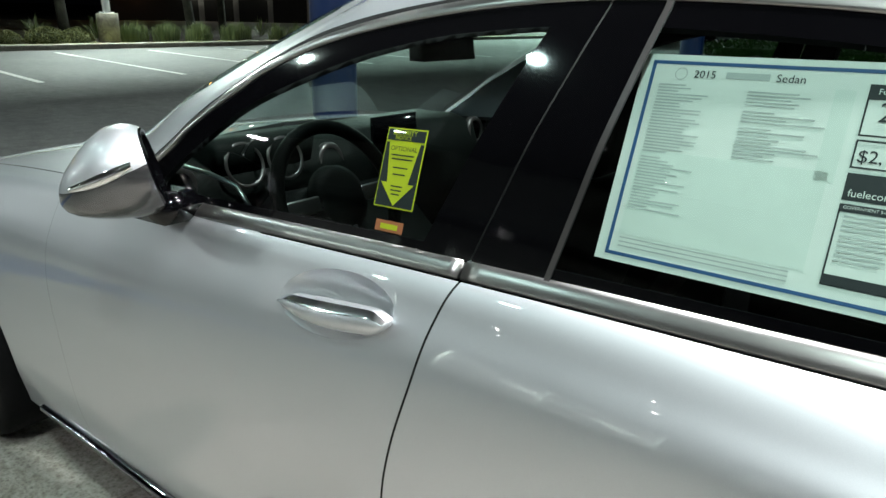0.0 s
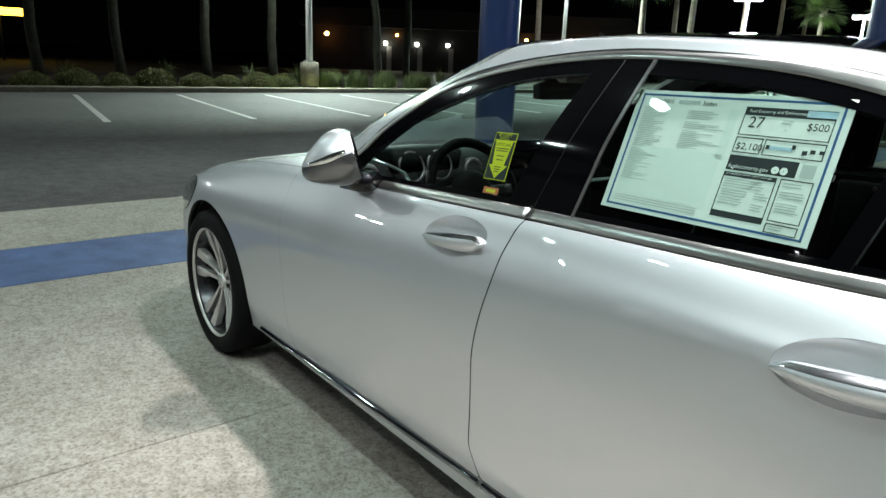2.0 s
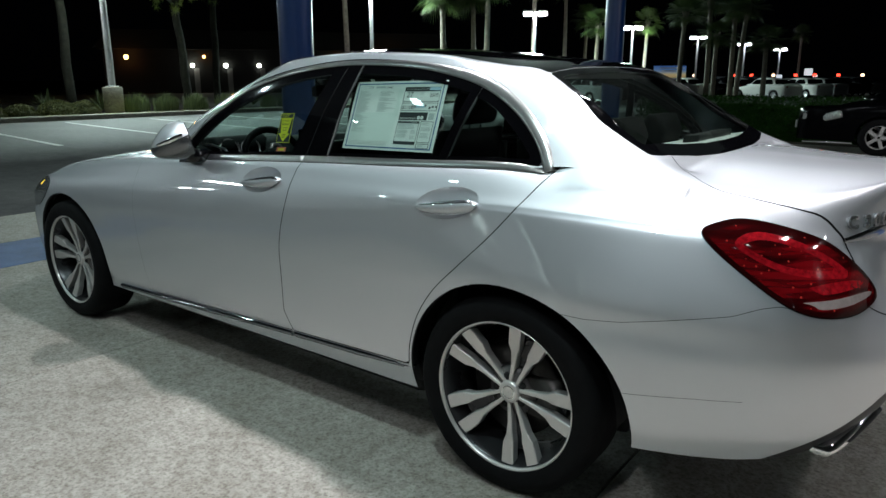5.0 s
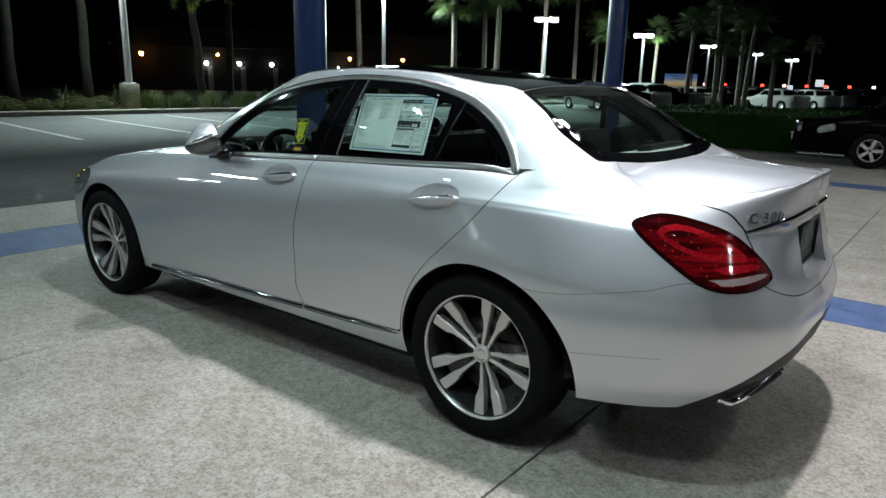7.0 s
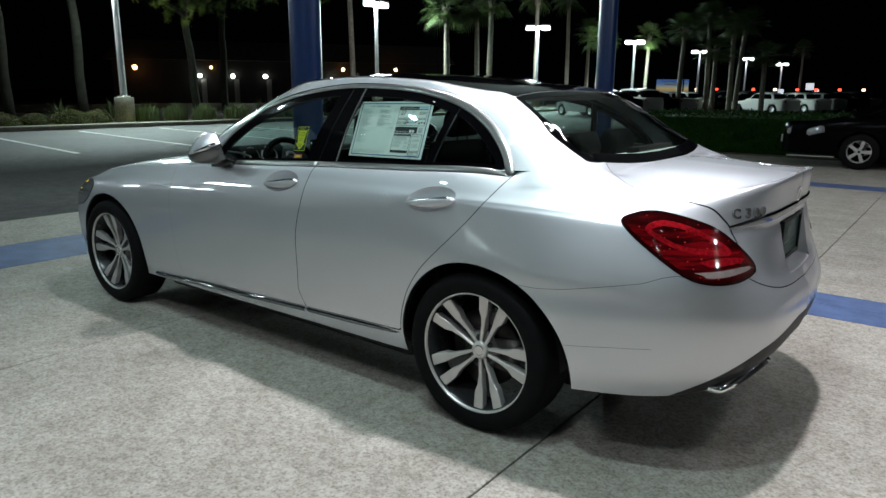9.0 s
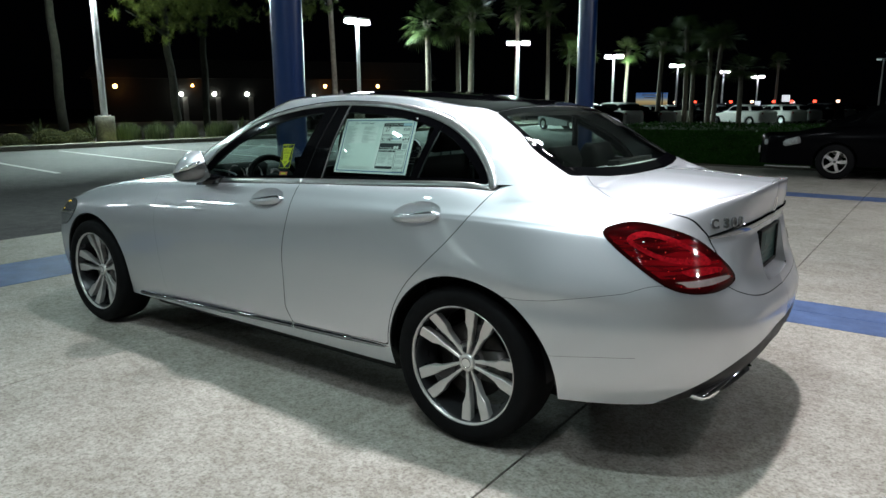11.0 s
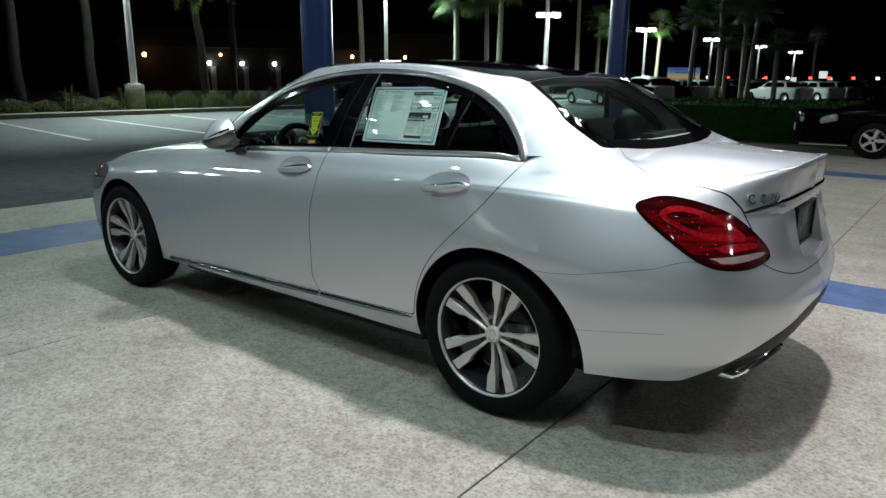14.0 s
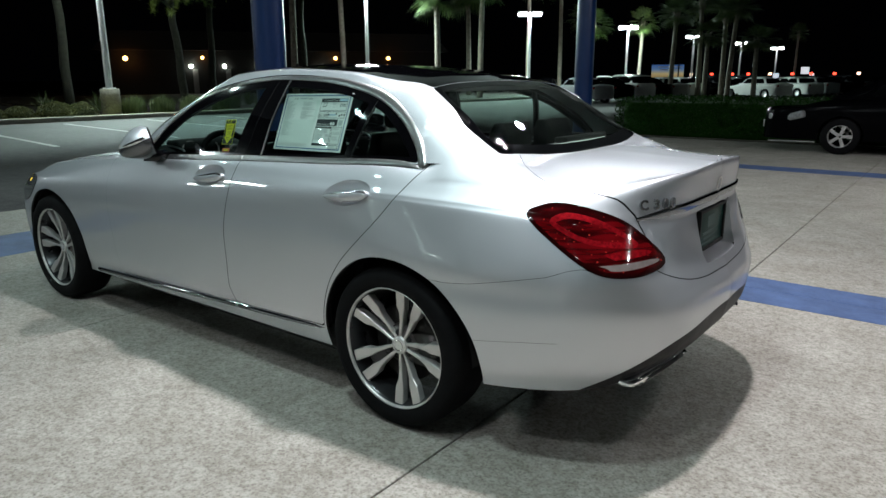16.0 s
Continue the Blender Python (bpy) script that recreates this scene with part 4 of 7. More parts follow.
def wheel(at, turned):
    w = new("wheel")
    w.parent = sedan
    w.matrix_local = at
    part("tyre", spin_profile(TYRE, 72), M["rubber"], w, "black rubber road tyre")
    part("rim", spin_profile([(0.243, -0.1), (0.25, -0.104), (0.25, -0.098), (0.241, -0.092), (0.237, -0.085), (0.233, -0.07), (0.222, -0.03), (0.212, 0.03), (0.23, 0.095), (0.243, 0.1)], 72), M["alloy_grey"], w, "grey alloy rim")
    part("rim_lip", spin_profile([(0.2485, -0.1035), (0.2495, -0.1045), (0.2465, -0.1055), (0.241, -0.098), (0.2405, -0.094)], 72), M["alloy"], w, "bright machined rim edge")
    part("hub", spin_profile([(0.001, -0.048), (0.03, -0.05), (0.055, -0.047), (0.082, -0.04), (0.086, -0.02), (0.05, 0.0)], 40), M["guide"], w)
    part("centre_cap", spin_profile([(0.001, -0.062), (0.026, -0.063), (0.033, -0.062), (0.037, -0.058), (0.038, -0.045)], 32), M["alloy"], w, "round silver centre cap")
    emblem = spin_profile([(0.019, -0.0632), (0.0205, -0.0645), (0.0222, -0.0645), (0.0235, -0.0632)], 32)
    part("cap_ring", emblem, M["chrome"], w)
    for k in range(5):
        turn = Matrix.Rotation(2 * math.pi * k / 5 + turned, 4, "Y")
        pocket = prism([(-0.02, 0.05), (0.02, 0.05), (0.034, 0.2), (-0.034, 0.2)], -0.012, -0.024)
        for v in pocket.verts:
            v.co.y -= (v.co.z - 0.05) * 0.12
        part("spoke_web", pocket, M["alloy_grey"], w, smooth=False).matrix_local = turn
        for s in (-1, 1):
            part("spoke", spoke_bm(s), M["alloy"], w, smooth=False).matrix_local = turn
        bolt = spin_profile([(0.001, -0.05), (0.011, -0.05), (0.0125, -0.047), (0.0125, -0.03)], 10)
        part("wheel_bolt", bolt, M["black"], w).matrix_local = Matrix.Rotation(2 * math.pi * (k + 0.5) / 5 + turned, 4, "Y") @ Matrix.Translation((0, -0.001, 0.052))
    part("brake_disc", spin_profile([(0.07, -0.012), (0.16, -0.012), (0.16, 0.012), (0.07, 0.012)], 48), M["iron"], w, "worn iron brake disc")
    part("brake_caliper", prism([(0.06, -0.06), (0.17, -0.07), (0.18, 0.0), (0.17, 0.07), (0.06, 0.06), (0.1, 0)], -0.045, 0.05), M["iron"], w)
    return w


for sx, yy in ((-1.42, 0.786), (1.42, 0.768)):
    wheel(pose(sx, -yy, 0.332), -0.14 if sx < 0 else 0.35)
    wheel(pose(sx, yy, 0.332, 0, 0, 180), 0.3)

# sill strips
for s in (-1, 1):
    for x0, x1 in ((-0.95, 0.405), (0.42, 1.055)):
        bm = bmesh.new()
        rows = []
        for k in range(25):
            x = x0 + (x1 - x0) * k / 24
            z = float(sill_z(x)) - 0.006
            y = -0.866 + 0.004 * abs(k - 12) / 12
            t = min(1.0, (24 - k) / 2 if x1 > 1 else 1.0)
            rows.append([bm.verts.new((x, s * -(-y - 0.012) * 1, z + 0.002)), bm.verts.new((x, s * y, z)), bm.verts.new((x, s * (y - 0.003), z - 0.011 * t)), bm.verts.new((x, s * (y + 0.012), z - 0.024 * t))])
        for a, b in zip(rows, rows[1:]):
            for j in range(3):
                bm.faces.new((a[j], a[j + 1], b[j + 1], b[j]))
        bmesh.ops.recalc_face_normals(bm, faces=bm.faces)
        part("sill_strip", bm, M["reflection_toned_chrome"], sedan, "chrome sill strip")


def nearest(points, a_cols, value_col, keep):
    """Looks a coordinate of the skin up from two others, by the nearest few vertices."""
    pts = points[keep]

    def f(a, b):
        d = (pts[:, a_cols[0]] - a) ** 2 + (pts[:, a_cols[1]] - b) ** 2
        k = np.argsort(d)[:5]
        w = 1 / (d[k] + 1e-6)
        return float((w * pts[k, value_col]).sum() / w.sum())

    return f


lv = lower.v
flank_y = nearest(lv, (0, 2), 1, (np.abs(lv[:, 4]) > 0.45))
tail_x = nearest(lv, (1, 2), 0, (lv[:, 0] > 1.95) & (np.abs(lv[:, 3]) > 0.3))

# door handles in dished recesses
for doors, (hx, hz) in ((front_doors, CUPS[0]), (rear_doors, CUPS[1])):
    bowl = []
    for r in (0.02, 0.3, 0.55, 0.75, 0.88, 0.96, 1.0):
        row = []
        for k in range(40):
            a = 2 * math.pi * k / 40
            dx = 0.12 * r * math.cos(a)
            x, z = hx + dx, hz + 0.05 * r * math.sin(a) + 0.12 * dx
            row.append((x, flank_y(x, z) + 0.024 * (1 - r ** 2.2) , z))
        bowl.append(row)
    for door, s in zip(doors, (1, -1)):
        bm = bmesh.new()
        rows = [[bm.verts.new((x, s * y, z)) for x, y, z in row] for row in bowl]
        for a, b in zip(rows, rows[1:]):
            for k in range(40):
                bm.faces.new((a[k], a[(k + 1) % 40], b[(k + 1) % 40], b[k]))
        bm.faces.new(rows[0])
        bmesh.ops.recalc_face_normals(bm, faces=bm.faces)
        if sum(f.normal.y for f in bm.faces) * s > 0:
            bmesh.ops.reverse_faces(bm, faces=bm.faces)
        part("handle_recess", bm, M["paint"], door)
        bar_bm, strip_bm = bmesh.new(), bmesh.new()
        rows, tops = [], []
        for k in range(25):
            t = k / 24
            x = hx - 0.114 + 0.236 * t
            base = flank_y(x, hz)
            lift = 0.012 + 0.026 * math.sin(math.pi * (0.12 + 0.76 * t))
            end = min(1.0, (1 - (2 * t - 1) ** 6) + 0.25)
            half = (0.009 + 0.0125 * math.sin(math.pi * (0.05 + 0.72 * t))) * end
            z = hz - 0.008 + 0.12 * (x - hx) - 0.004 * math.sin(math.pi * t)
            ring = [(0.006, -half * 0.6), (-lift * 0.5, -half), (-lift * 0.85, -half * 0.6), (-lift, half * 0.1), (-lift * 0.9, half * 0.62), (-lift * 0.55, half), (0.006, half * 0.85)]
            rows.append([bar_bm.verts.new((x, s * (base + dy), z + dz)) for dy, dz in ring])
            top_ring = [(-lift * 0.88 - 0.0012, half * 0.68), (-lift * 0.74 - 0.001, half * 0.84 + 0.0008), (-lift * 0.5, half + 0.0015)]
            tops.append([strip_bm.verts.new((x, s * (base + dy), z + dz)) for dy, dz in top_ring])
        for made, lines in ((bar_bm, rows), (strip_bm, tops)):
            for a, b in zip(lines, lines[1:]):
                for j in range(len(a) - 1):
                    made.faces.new((a[j], a[j + 1], b[j + 1], b[j]))
        bar_bm.faces.new(rows[0])
        bar_bm.faces.new(rows[-1])
        for made in (bar_bm, strip_bm):
            bmesh.ops.recalc_face_normals(made, faces=made.faces)
        pull = part("door_handle", bar_bm, M["paint"], door, "silver pull handle")
        part("handle_strip", strip_bm, M["bright_trim"], pull, "chrome strip on the handle")

# folded wing mirrors: a domed housing that stands off its glass, by rows of reach, lower and upper height, half width
DOME = [(-0.055, 0.985, 1.132, 0.1), (-0.035, 0.977, 1.138, 0.107), (-0.01, 0.973, 1.138, 0.109), (0.02, 0.972, 1.131, 0.106), (0.05, 0.975, 1.112, 0.098), (0.075, 0.98, 1.087, 0.083), (0.093, 0.987, 1.062, 0.063), (0.104, 0.996, 1.04, 0.038), (0.109, 1.008, 1.022, 0.012)]
MIRROR_AT, MIRROR_OUT, MIRROR_LONG = Vector((-0.27, -0.88, 0)), Vector((-0.51, -0.86, 0)), Vector((0.86, -0.51, 0))


def on_mirror(u, along, z, s, tilt=1.0):
    """A place on the housing: reach outward, along the glass, height."""
    p = MIRROR_AT + MIRROR_OUT * (u + 0.26 * (z - 1.05) * tilt) + MIRROR_LONG * along
    return (p.x, s * p.y, z)


for door, s in zip(front_doors, (1, -1)):
    bm = bmesh.new()
    rows = []
    n = 40
    for k, (u, lo, hi, wide) in enumerate(DOME):
        mid_z, half = (lo + hi) / 2, (hi - lo) / 2
        row = []
        for j in range(n):
            c, q = math.cos(2 * math.pi * j / n), math.sin(2 * math.pi * j / n)
            row.append(bm.verts.new(on_mirror(u, wide * math.copysign(abs(c) ** 0.75, c), mid_z + half * math.copysign(abs(q) ** 0.85, q), s, max(0.0, 1 - k / 5))))
        rows.append(row)
    for a, b in zip(rows, rows[1:]):
        for k in range(n):
            bm.faces.new((a[k], a[(k + 1) % n], b[(k + 1) % n], b[k]))
    bm.faces.new(rows[-1])
    bmesh.ops.recalc_face_normals(bm, faces=bm.faces)
    lower_bm = bm.copy()
    seam_n = Vector((0.38 * MIRROR_OUT.x, 0.38 * MIRROR_OUT.y * s, 1.0)).normalized()
    seam_at = Vector(on_mirror(0.0, 0.0, 1.068, s, 0.0))
    for made, keep_up in ((bm, True), (lower_bm, False)):
        bmesh.ops.bisect_plane(made, geom=made.verts[:] + made.edges[:] + made.faces[:], plane_co=seam_at, plane_no=seam_n, clear_inner=keep_up, clear_outer=not keep_up)
    mir = part("wing_mirror", bm, M["paint"], door, "folded silver wing mirror housing")
    # Lower half takes darker paint, standing for its shade and dark reflections
    part("shaded_lower_half", lower_bm, M["mirror_shade"], mir, "lower mirror housing, its shade painted dark grey")
    gl = bmesh.new()
    rings = []
    for u, size in ((-0.051, 0.985), (-0.059, 0.97), (-0.058, 0.88), (-0.052, 0.86)):
        rings.append([gl.verts.new(on_mirror(u, 0.1 * size * math.copysign(abs(math.cos(a)) ** 0.75, math.cos(a)), 1.0585 + 0.0735 * size * math.copysign(abs(math.sin(a)) ** 0.85, math.sin(a)), s)) for a in (2 * math.pi * j / n for j in range(n))])
    for a, b in zip(rings, rings[1:]):
        for k in range(n):
            gl.faces.new((a[k], a[(k + 1) % n], b[(k + 1) % n], b[k]))
    gl.faces.new(rings[-1])
    bmesh.ops.recalc_face_normals(gl, faces=gl.faces)
    part("mirror_glass", gl, M["black_gloss"], mir, "dark mirror glass with black bezel")
    ind = bmesh.new()
    rows = []
    reach, lows, highs, wides = (np.array(c) for c in zip(*DOME))
    for k in range(17):
        t = k / 16
        u = -0.03 + 0.112 * t
        zc = 1.086 - 0.044 * t
        thick = 0.012 * (0.35 + 0.65 * math.sin(math.pi * (0.1 + 0.85 * t)))
        row = []
        for dz, out in ((1.0, -0.003), (0.7, 0.0025), (0.0, 0.004), (-0.7, 0.0025), (-1.0, -0.003)):
            z = zc + dz * thick
            lo, hi, wide = (float(np.interp(u, reach, c)) for c in (lows, highs, wides))
            q = min(0.99, abs(z - (lo + hi) / 2) / ((hi - lo) / 2)) ** (1 / 0.85)
            row.append(ind.verts.new(on_mirror(u + out * 0.6, wide * (1 - q * q) ** 0.375 + out, z, s, max(0.0, 1 - (u + 0.055) / 0.105))))
        rows.append(row)
    for a, b in zip(rows, rows[1:]):
        for j in range(4):
            ind.faces.new((a[j], a[j + 1], b[j + 1], b[j]))
    bmesh.ops.recalc_face_normals(ind, faces=ind.faces)
    part("indicator_strip", ind, M["chrome"], mir, "clear bright turn indicator strip")
    part("mirror_foot", prism([(-0.3, 0.955), (-0.18, 0.962), (-0.17, 1.0), (-0.2, 1.015), (-0.28, 1.01)], s * -0.785, s * -0.86), M["black_gloss"], mir)

# cabin interior
seat_back = [(0.12, 0.5), (0.2, 0.6), (0.33, 0.9), (0.4, 1.07), (0.47, 1.07), (0.46, 0.95), (0.36, 0.62), (0.3, 0.5)]
head_rest = spline([(0.4, 1.1), (0.395, 1.18), (0.43, 1.25), (0.48, 1.25), (0.51, 1.18), (0.49, 1.1)], 4, True)


def cushion(outline, y0, y1, bevel=0.03):
    bm = prism(outline, y0, y1)
    rim = [e for e in bm.edges if len({round(v.co.y, 4) for v in e.verts}) == 1]
    bmesh.ops.bevel(bm, geom=rim, offset=bevel, segments=3, affect="EDGES", profile=0.6)
    return bm


for sy in (-0.37, 0.37):
    part("front_seat_back", cushion(seat_back, sy - 0.25, sy + 0.25), M["leather"], sedan, "black front seat")
    part("front_seat_cushion", cushion([(-0.3, 0.42), (-0.32, 0.55), (0.2, 0.52), (0.25, 0.36)], sy - 0.25, sy + 0.25), M["leather"], sedan)
    part("head_restraint", cushion([tuple(p) for p in head_rest], sy - 0.13, sy + 0.13, 0.025), M["leather"], sedan)
    for q in (-0.05, 0.05):
        part("restraint_post", tube([(0.45, sy + q, 1.05), (0.45, sy + q, 1.14)], 0.006), M["chrome"], sedan)
part("rear_seat_back", cushion([(1.1, 0.55), (1.18, 0.7), (1.36, 1.0), (1.44, 1.0), (1.4, 0.55)], -0.66, 0.66), M["leather"], sedan)
part("rear_seat_cushion", cushion([(0.65, 0.4), (0.62, 0.56), (1.15, 0.52), (1.2, 0.38)], -0.66, 0.66), M["leather"], sedan)
for sy in (-0.4, 0.0, 0.4):
    part("rear_head_restraint", cushion([(1.37, 1.02), (1.36, 1.12), (1.39, 1.17), (1.44, 1.17), (1.47, 1.1), (1.45, 1.02)], sy - 0.12, sy + 0.12, 0.025), M["leather"], sedan)
part("parcel_shelf", cushion([(1.42, 0.985), (1.42, 1.045), (1.74, 1.1), (1.745, 1.0)], -0.58, 0.58, 0.006), M["parcel"], sedan, "pale grey parcel shelf")
part("brake_light_housing", cushion([(1.64, 1.085), (1.645, 1.112), (1.7, 1.116), (1.7, 1.09)], 0.0, 0.42, 0.004), M["black"], sedan)
DASH = [(-0.95, 0.7), (-0.95, 0.955), (-0.8, 0.985), (-0.62, 0.99), (-0.53, 0.965), (-0.5, 0.88), (-0.54, 0.78), (-0.6, 0.6)]
part("dashboard", cushion(DASH, -0.6, 0.6, 0.02), M["dash"], sedan, "dark dashboard")
part("instrument_hood", cushion([(-0.66, 0.96), (-0.62, 1.025), (-0.53, 1.03), (-0.5, 1.01), (-0.52, 0.94)], -0.53, -0.2, 0.02), M["dash"], sedan)
part("centre_screen", cushion([(-0.465, 0.935), (-0.47, 1.045), (-0.458, 1.046), (-0.45, 0.934)], -0.02, 0.18, 0.004), M["black_gloss"], sedan, "upright black display screen")
part("centre_console", cushion([(-0.52, 0.55), (-0.5, 0.85), (-0.3, 0.68), (0.15, 0.62), (0.15, 0.45)], -0.13, 0.13, 0.02), M["dash"], sedan)
wheel_rim = bmesh.new()
N = 40
rings = []
for k in range(N):
    a = 2 * math.pi * k / N
    rings.append([wheel_rim.verts.new(((0.018 * math.sin(b)), (0.185 + 0.018 * math.cos(b)) * math.cos(a), (0.185 + 0.018 * math.cos(b)) * math.sin(a))) for b in (2 * math.pi * j / 10 for j in range(10))])
for k in range(N):
    for j in range(10):
        wheel_rim.faces.new((rings[k][j], rings[(k + 1) % N][j], rings[(k + 1) % N][(j + 1) % 10], rings[k][(j + 1) % 10]))
bmesh.ops.recalc_face_normals(wheel_rim, faces=wheel_rim.faces)
steer = part("steering_wheel", wheel_rim, M["leather"], sedan, "black leather steering wheel")
steer.matrix_local = pose(-0.26, -0.345, 0.9, 0, -24, 0)
part("airbag_cover", spin_profile([(0.001, 0.0), (0.06, 0.004), (0.085, -0.01), (0.09, -0.03)], 24, "Z"), M["dash"], steer).matrix_local = pose(0.015, 0, 0, 0, 90, 0)
for a in (0, 180, 270):
    sp = boxed(-0.012, 0.012, -0.02, 0.02, 0.07, 0.18, 0.006)
    part("wheel_spoke", sp, M["satin"], steer).matrix_local = pose(0, 0, 0, a - 90, 0, 0)
part("steering_column", tube([(-0.29, -0.345, 0.89), (-0.58, -0.36, 0.8)], 0.045, 12), M["black"], sedan)
for k, (ax, ay, az) in enumerate(((-0.52, -0.62, 0.935), (-0.52, -0.13, 0.93), (-0.52, 0.13, 0.93), (-0.52, 0.6, 0.935))):
    vent = part("air_vent", spin_profile([(0.034, 0.0), (0.044, 0.004), (0.05, -0.004), (0.05, -0.02)], 24, "Z"), M["guide"], sedan, "round dim air vent ring")
    vent.matrix_local = pose(ax, ay, az, 0, 80, 0)
for dy in (-0.45, -0.32):
    dial = part("dial_ring", spin_profile([(0.05, 0.0), (0.055, 0.006), (0.06, 0.0)], 32, "Z"), M["guide"], sedan, "dim instrument dial ring")
    dial.matrix_local = pose(-0.495, dy, 0.965, 0, 72, 0)
part("inside_mirror", cushion([(-0.235, 1.225), (-0.24, 1.275), (-0.2, 1.285), (-0.19, 1.225)], -0.12, 0.12, 0.012), M["black"], sedan, "black inside mirror")
part("mirror_stem", tube([(-0.24, 0, 1.27), (-0.3, 0, 1.32)], 0.02, 10), M["black"], sedan)
for doors, x0, x1 in ((front_doors, -0.55, 0.42), (rear_doors, 0.5, 1.15)):
    for door, s in zip(doors, (1, -1)):
        z1 = 0.955 if x0 < 0 else 0.99
        part("door_card", cushion([(x0, 0.4), (x0, z1), (x1, z1 + 0.025), (x1, 0.4)], s * -0.74, s * -0.7, 0.01), M["dash"], door)
        if x0 < 0:
            part("inner_trim_strip", tube([(-0.375, s * -0.702, 1.022), (-0.27, s * -0.7, 1.02), (-0.18, s * -0.7, 1.008), (-0.14, s * -0.702, 0.975)], 0.005), M["satin"], door, "thin bright trim strip inside the door")
        part("inner_pull", tube([(x0 + 0.12, s * -0.69, z1 - 0.01), (x0 + 0.3, s * -0.685, z1 - 0.05)], 0.008), M["satin"], door)
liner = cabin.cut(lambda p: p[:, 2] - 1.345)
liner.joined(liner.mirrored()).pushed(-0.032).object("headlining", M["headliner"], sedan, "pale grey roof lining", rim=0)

# rear details: chrome strip, letters, emblem, plate, exhaust trims


def tail_strip(name, ya, yb, z_of, height, out, mat, parent, label="", n=40):
    bm = bmesh.new()
    rows = []
    for k in range(n + 1):
        y = ya + (yb - ya) * k / n
        z = z_of(y)
        row = []
        high = height * (0.35 + 0.65 * min(1.0, (yb - abs(y)) / 0.14))
        for dz, o in ((high, -0.002), (high * 0.98, out), (high * 0.6, out * 0.95), (high * 0.2, out * 0.4), (0, -0.002)):
            row.append(bm.verts.new((tail_x(-abs(y), z + dz) + o, y, z + dz)))
        rows.append(row)
    for a, b in zip(rows, rows[1:]):
        for j in range(4):
            bm.faces.new((a[j], a[j + 1], b[j + 1], b[j]))
    bmesh.ops.recalc_face_normals(bm, faces=bm.faces)
    return part(name, bm, mat, parent, label)


strip_z = lambda y: 0.896 + 0.008 * (1 - abs(y) / 0.56)
tail_strip("chrome_bar", -0.56, 0.56, strip_z, 0.038, 0.006, M["reflection_toned_chrome"], boot, "chrome bar above the plate")


def lettering(body, size, mat, parent, m, name="lettering", depth=0.0, label=""):
    """Letters of the built-in font as a mesh."""
    cu = bpy.data.curves.new(name, "FONT")
    cu.body, cu.size, cu.extrude, cu.resolution_u = body, size, depth, 3
    cu.offset = 0.0016 if depth else 0.0
    tmp = bpy.data.objects.new(name, cu)
    me = bpy.data.meshes.new_from_object(tmp)
    bpy.data.objects.remove(tmp)
    bpy.data.curves.remove(cu)
    me.materials.clear()
    me.materials.append(mat)
    ob = new(name, me)
    ob.parent = parent
    ob.matrix_local = m
    if label:
        ob["label"] = label
    return ob


def on_tail(y, z, proud=0.009):
    """A frame on the tail: x along +y, y upward, z outward."""
    p = Vector((tail_x(-abs(y), z) + proud, y, z))
    right = (Vector((tail_x(-abs(y + 0.03), z), y + 0.03, z)) - Vector((tail_x(-abs(y - 0.03), z), y - 0.03, z))).normalized()
    up = (Vector((tail_x(-abs(y), z + 0.02), y, z + 0.02)) - Vector((tail_x(-abs(y), z - 0.02), y, z - 0.02))).normalized()
    out = right.cross(up).normalized()
    up = out.cross(right)
    m = Matrix((right, up, out)).transposed().to_4x4()
    m.translation = p
    return m


for ch, y in (("C", -0.545), ("3", -0.497), ("0", -0.462), ("0", -0.427)):
    lettering(ch, 0.047, M["badge"], boot, on_tail(y, 0.934, 0.006), "badge_letter", 0.004, "chrome badge letter")
badge_at = on_tail(0.0, 0.968, 0.003) @ Matrix.Diagonal((0.7, 0.7, 0.7, 1))
ring = spin_profile([(0.034, 0.0), (0.036, 0.003), (0.04, 0.003), (0.042, 0.0)], 32, "Z")
part("emblem_ring", ring, M["alloy"], boot, "round chrome emblem").matrix_local = badge_at
tray = bmesh.new()
edge_pts = spline(RECESS, 6, True)
outer = [tray.verts.new((tail_x(-abs(y), z) + 0.0005, y, z)) for y, z in edge_pts]
inner_ring = outer
for shrink, sink in ((0.985, 0.35), (0.95, 0.75), (0.9, 0.95), (0.82, 1.0)):
    ring_in = []
    for v0, (y, z) in zip(outer, edge_pts):
        ring_in.append(tray.verts.new((v0.co.x + (2.338 - v0.co.x) * sink, y * shrink, 0.79 + (z - 0.79) * shrink)))
    for k in range(len(outer)):
        j = (k + 1) % len(outer)
        tray.faces.new((inner_ring[k], inner_ring[j], ring_in[j], ring_in[k]))
    inner_ring = ring_in
tray.faces.new(inner_ring)
bmesh.ops.recalc_face_normals(tray, faces=tray.faces)
if sum(f.normal.x * f.calc_area() for f in tray.faces) < 0:
    bmesh.ops.reverse_faces(tray, faces=tray.faces)
part("plate_recess", tray, M["paint"], boot)
px = 2.346
plate = part("number_plate", boxed(px - 0.005, px + 0.006, -0.152, 0.152, 0.722, 0.872, 0.004), M["plate"], boot, "dark dealer plate in a black frame")
for y0, y1, z0, z1 in ((-0.16, 0.16, 0.868, 0.88), (-0.16, 0.16, 0.714, 0.728), (-0.165, -0.148, 0.716, 0.88), (0.148, 0.165, 0.716, 0.88)):
    part("plate_frame", boxed(px - 0.006, px + 0.014, y0, y1, z0, z1, 0.003), M["black"], plate)
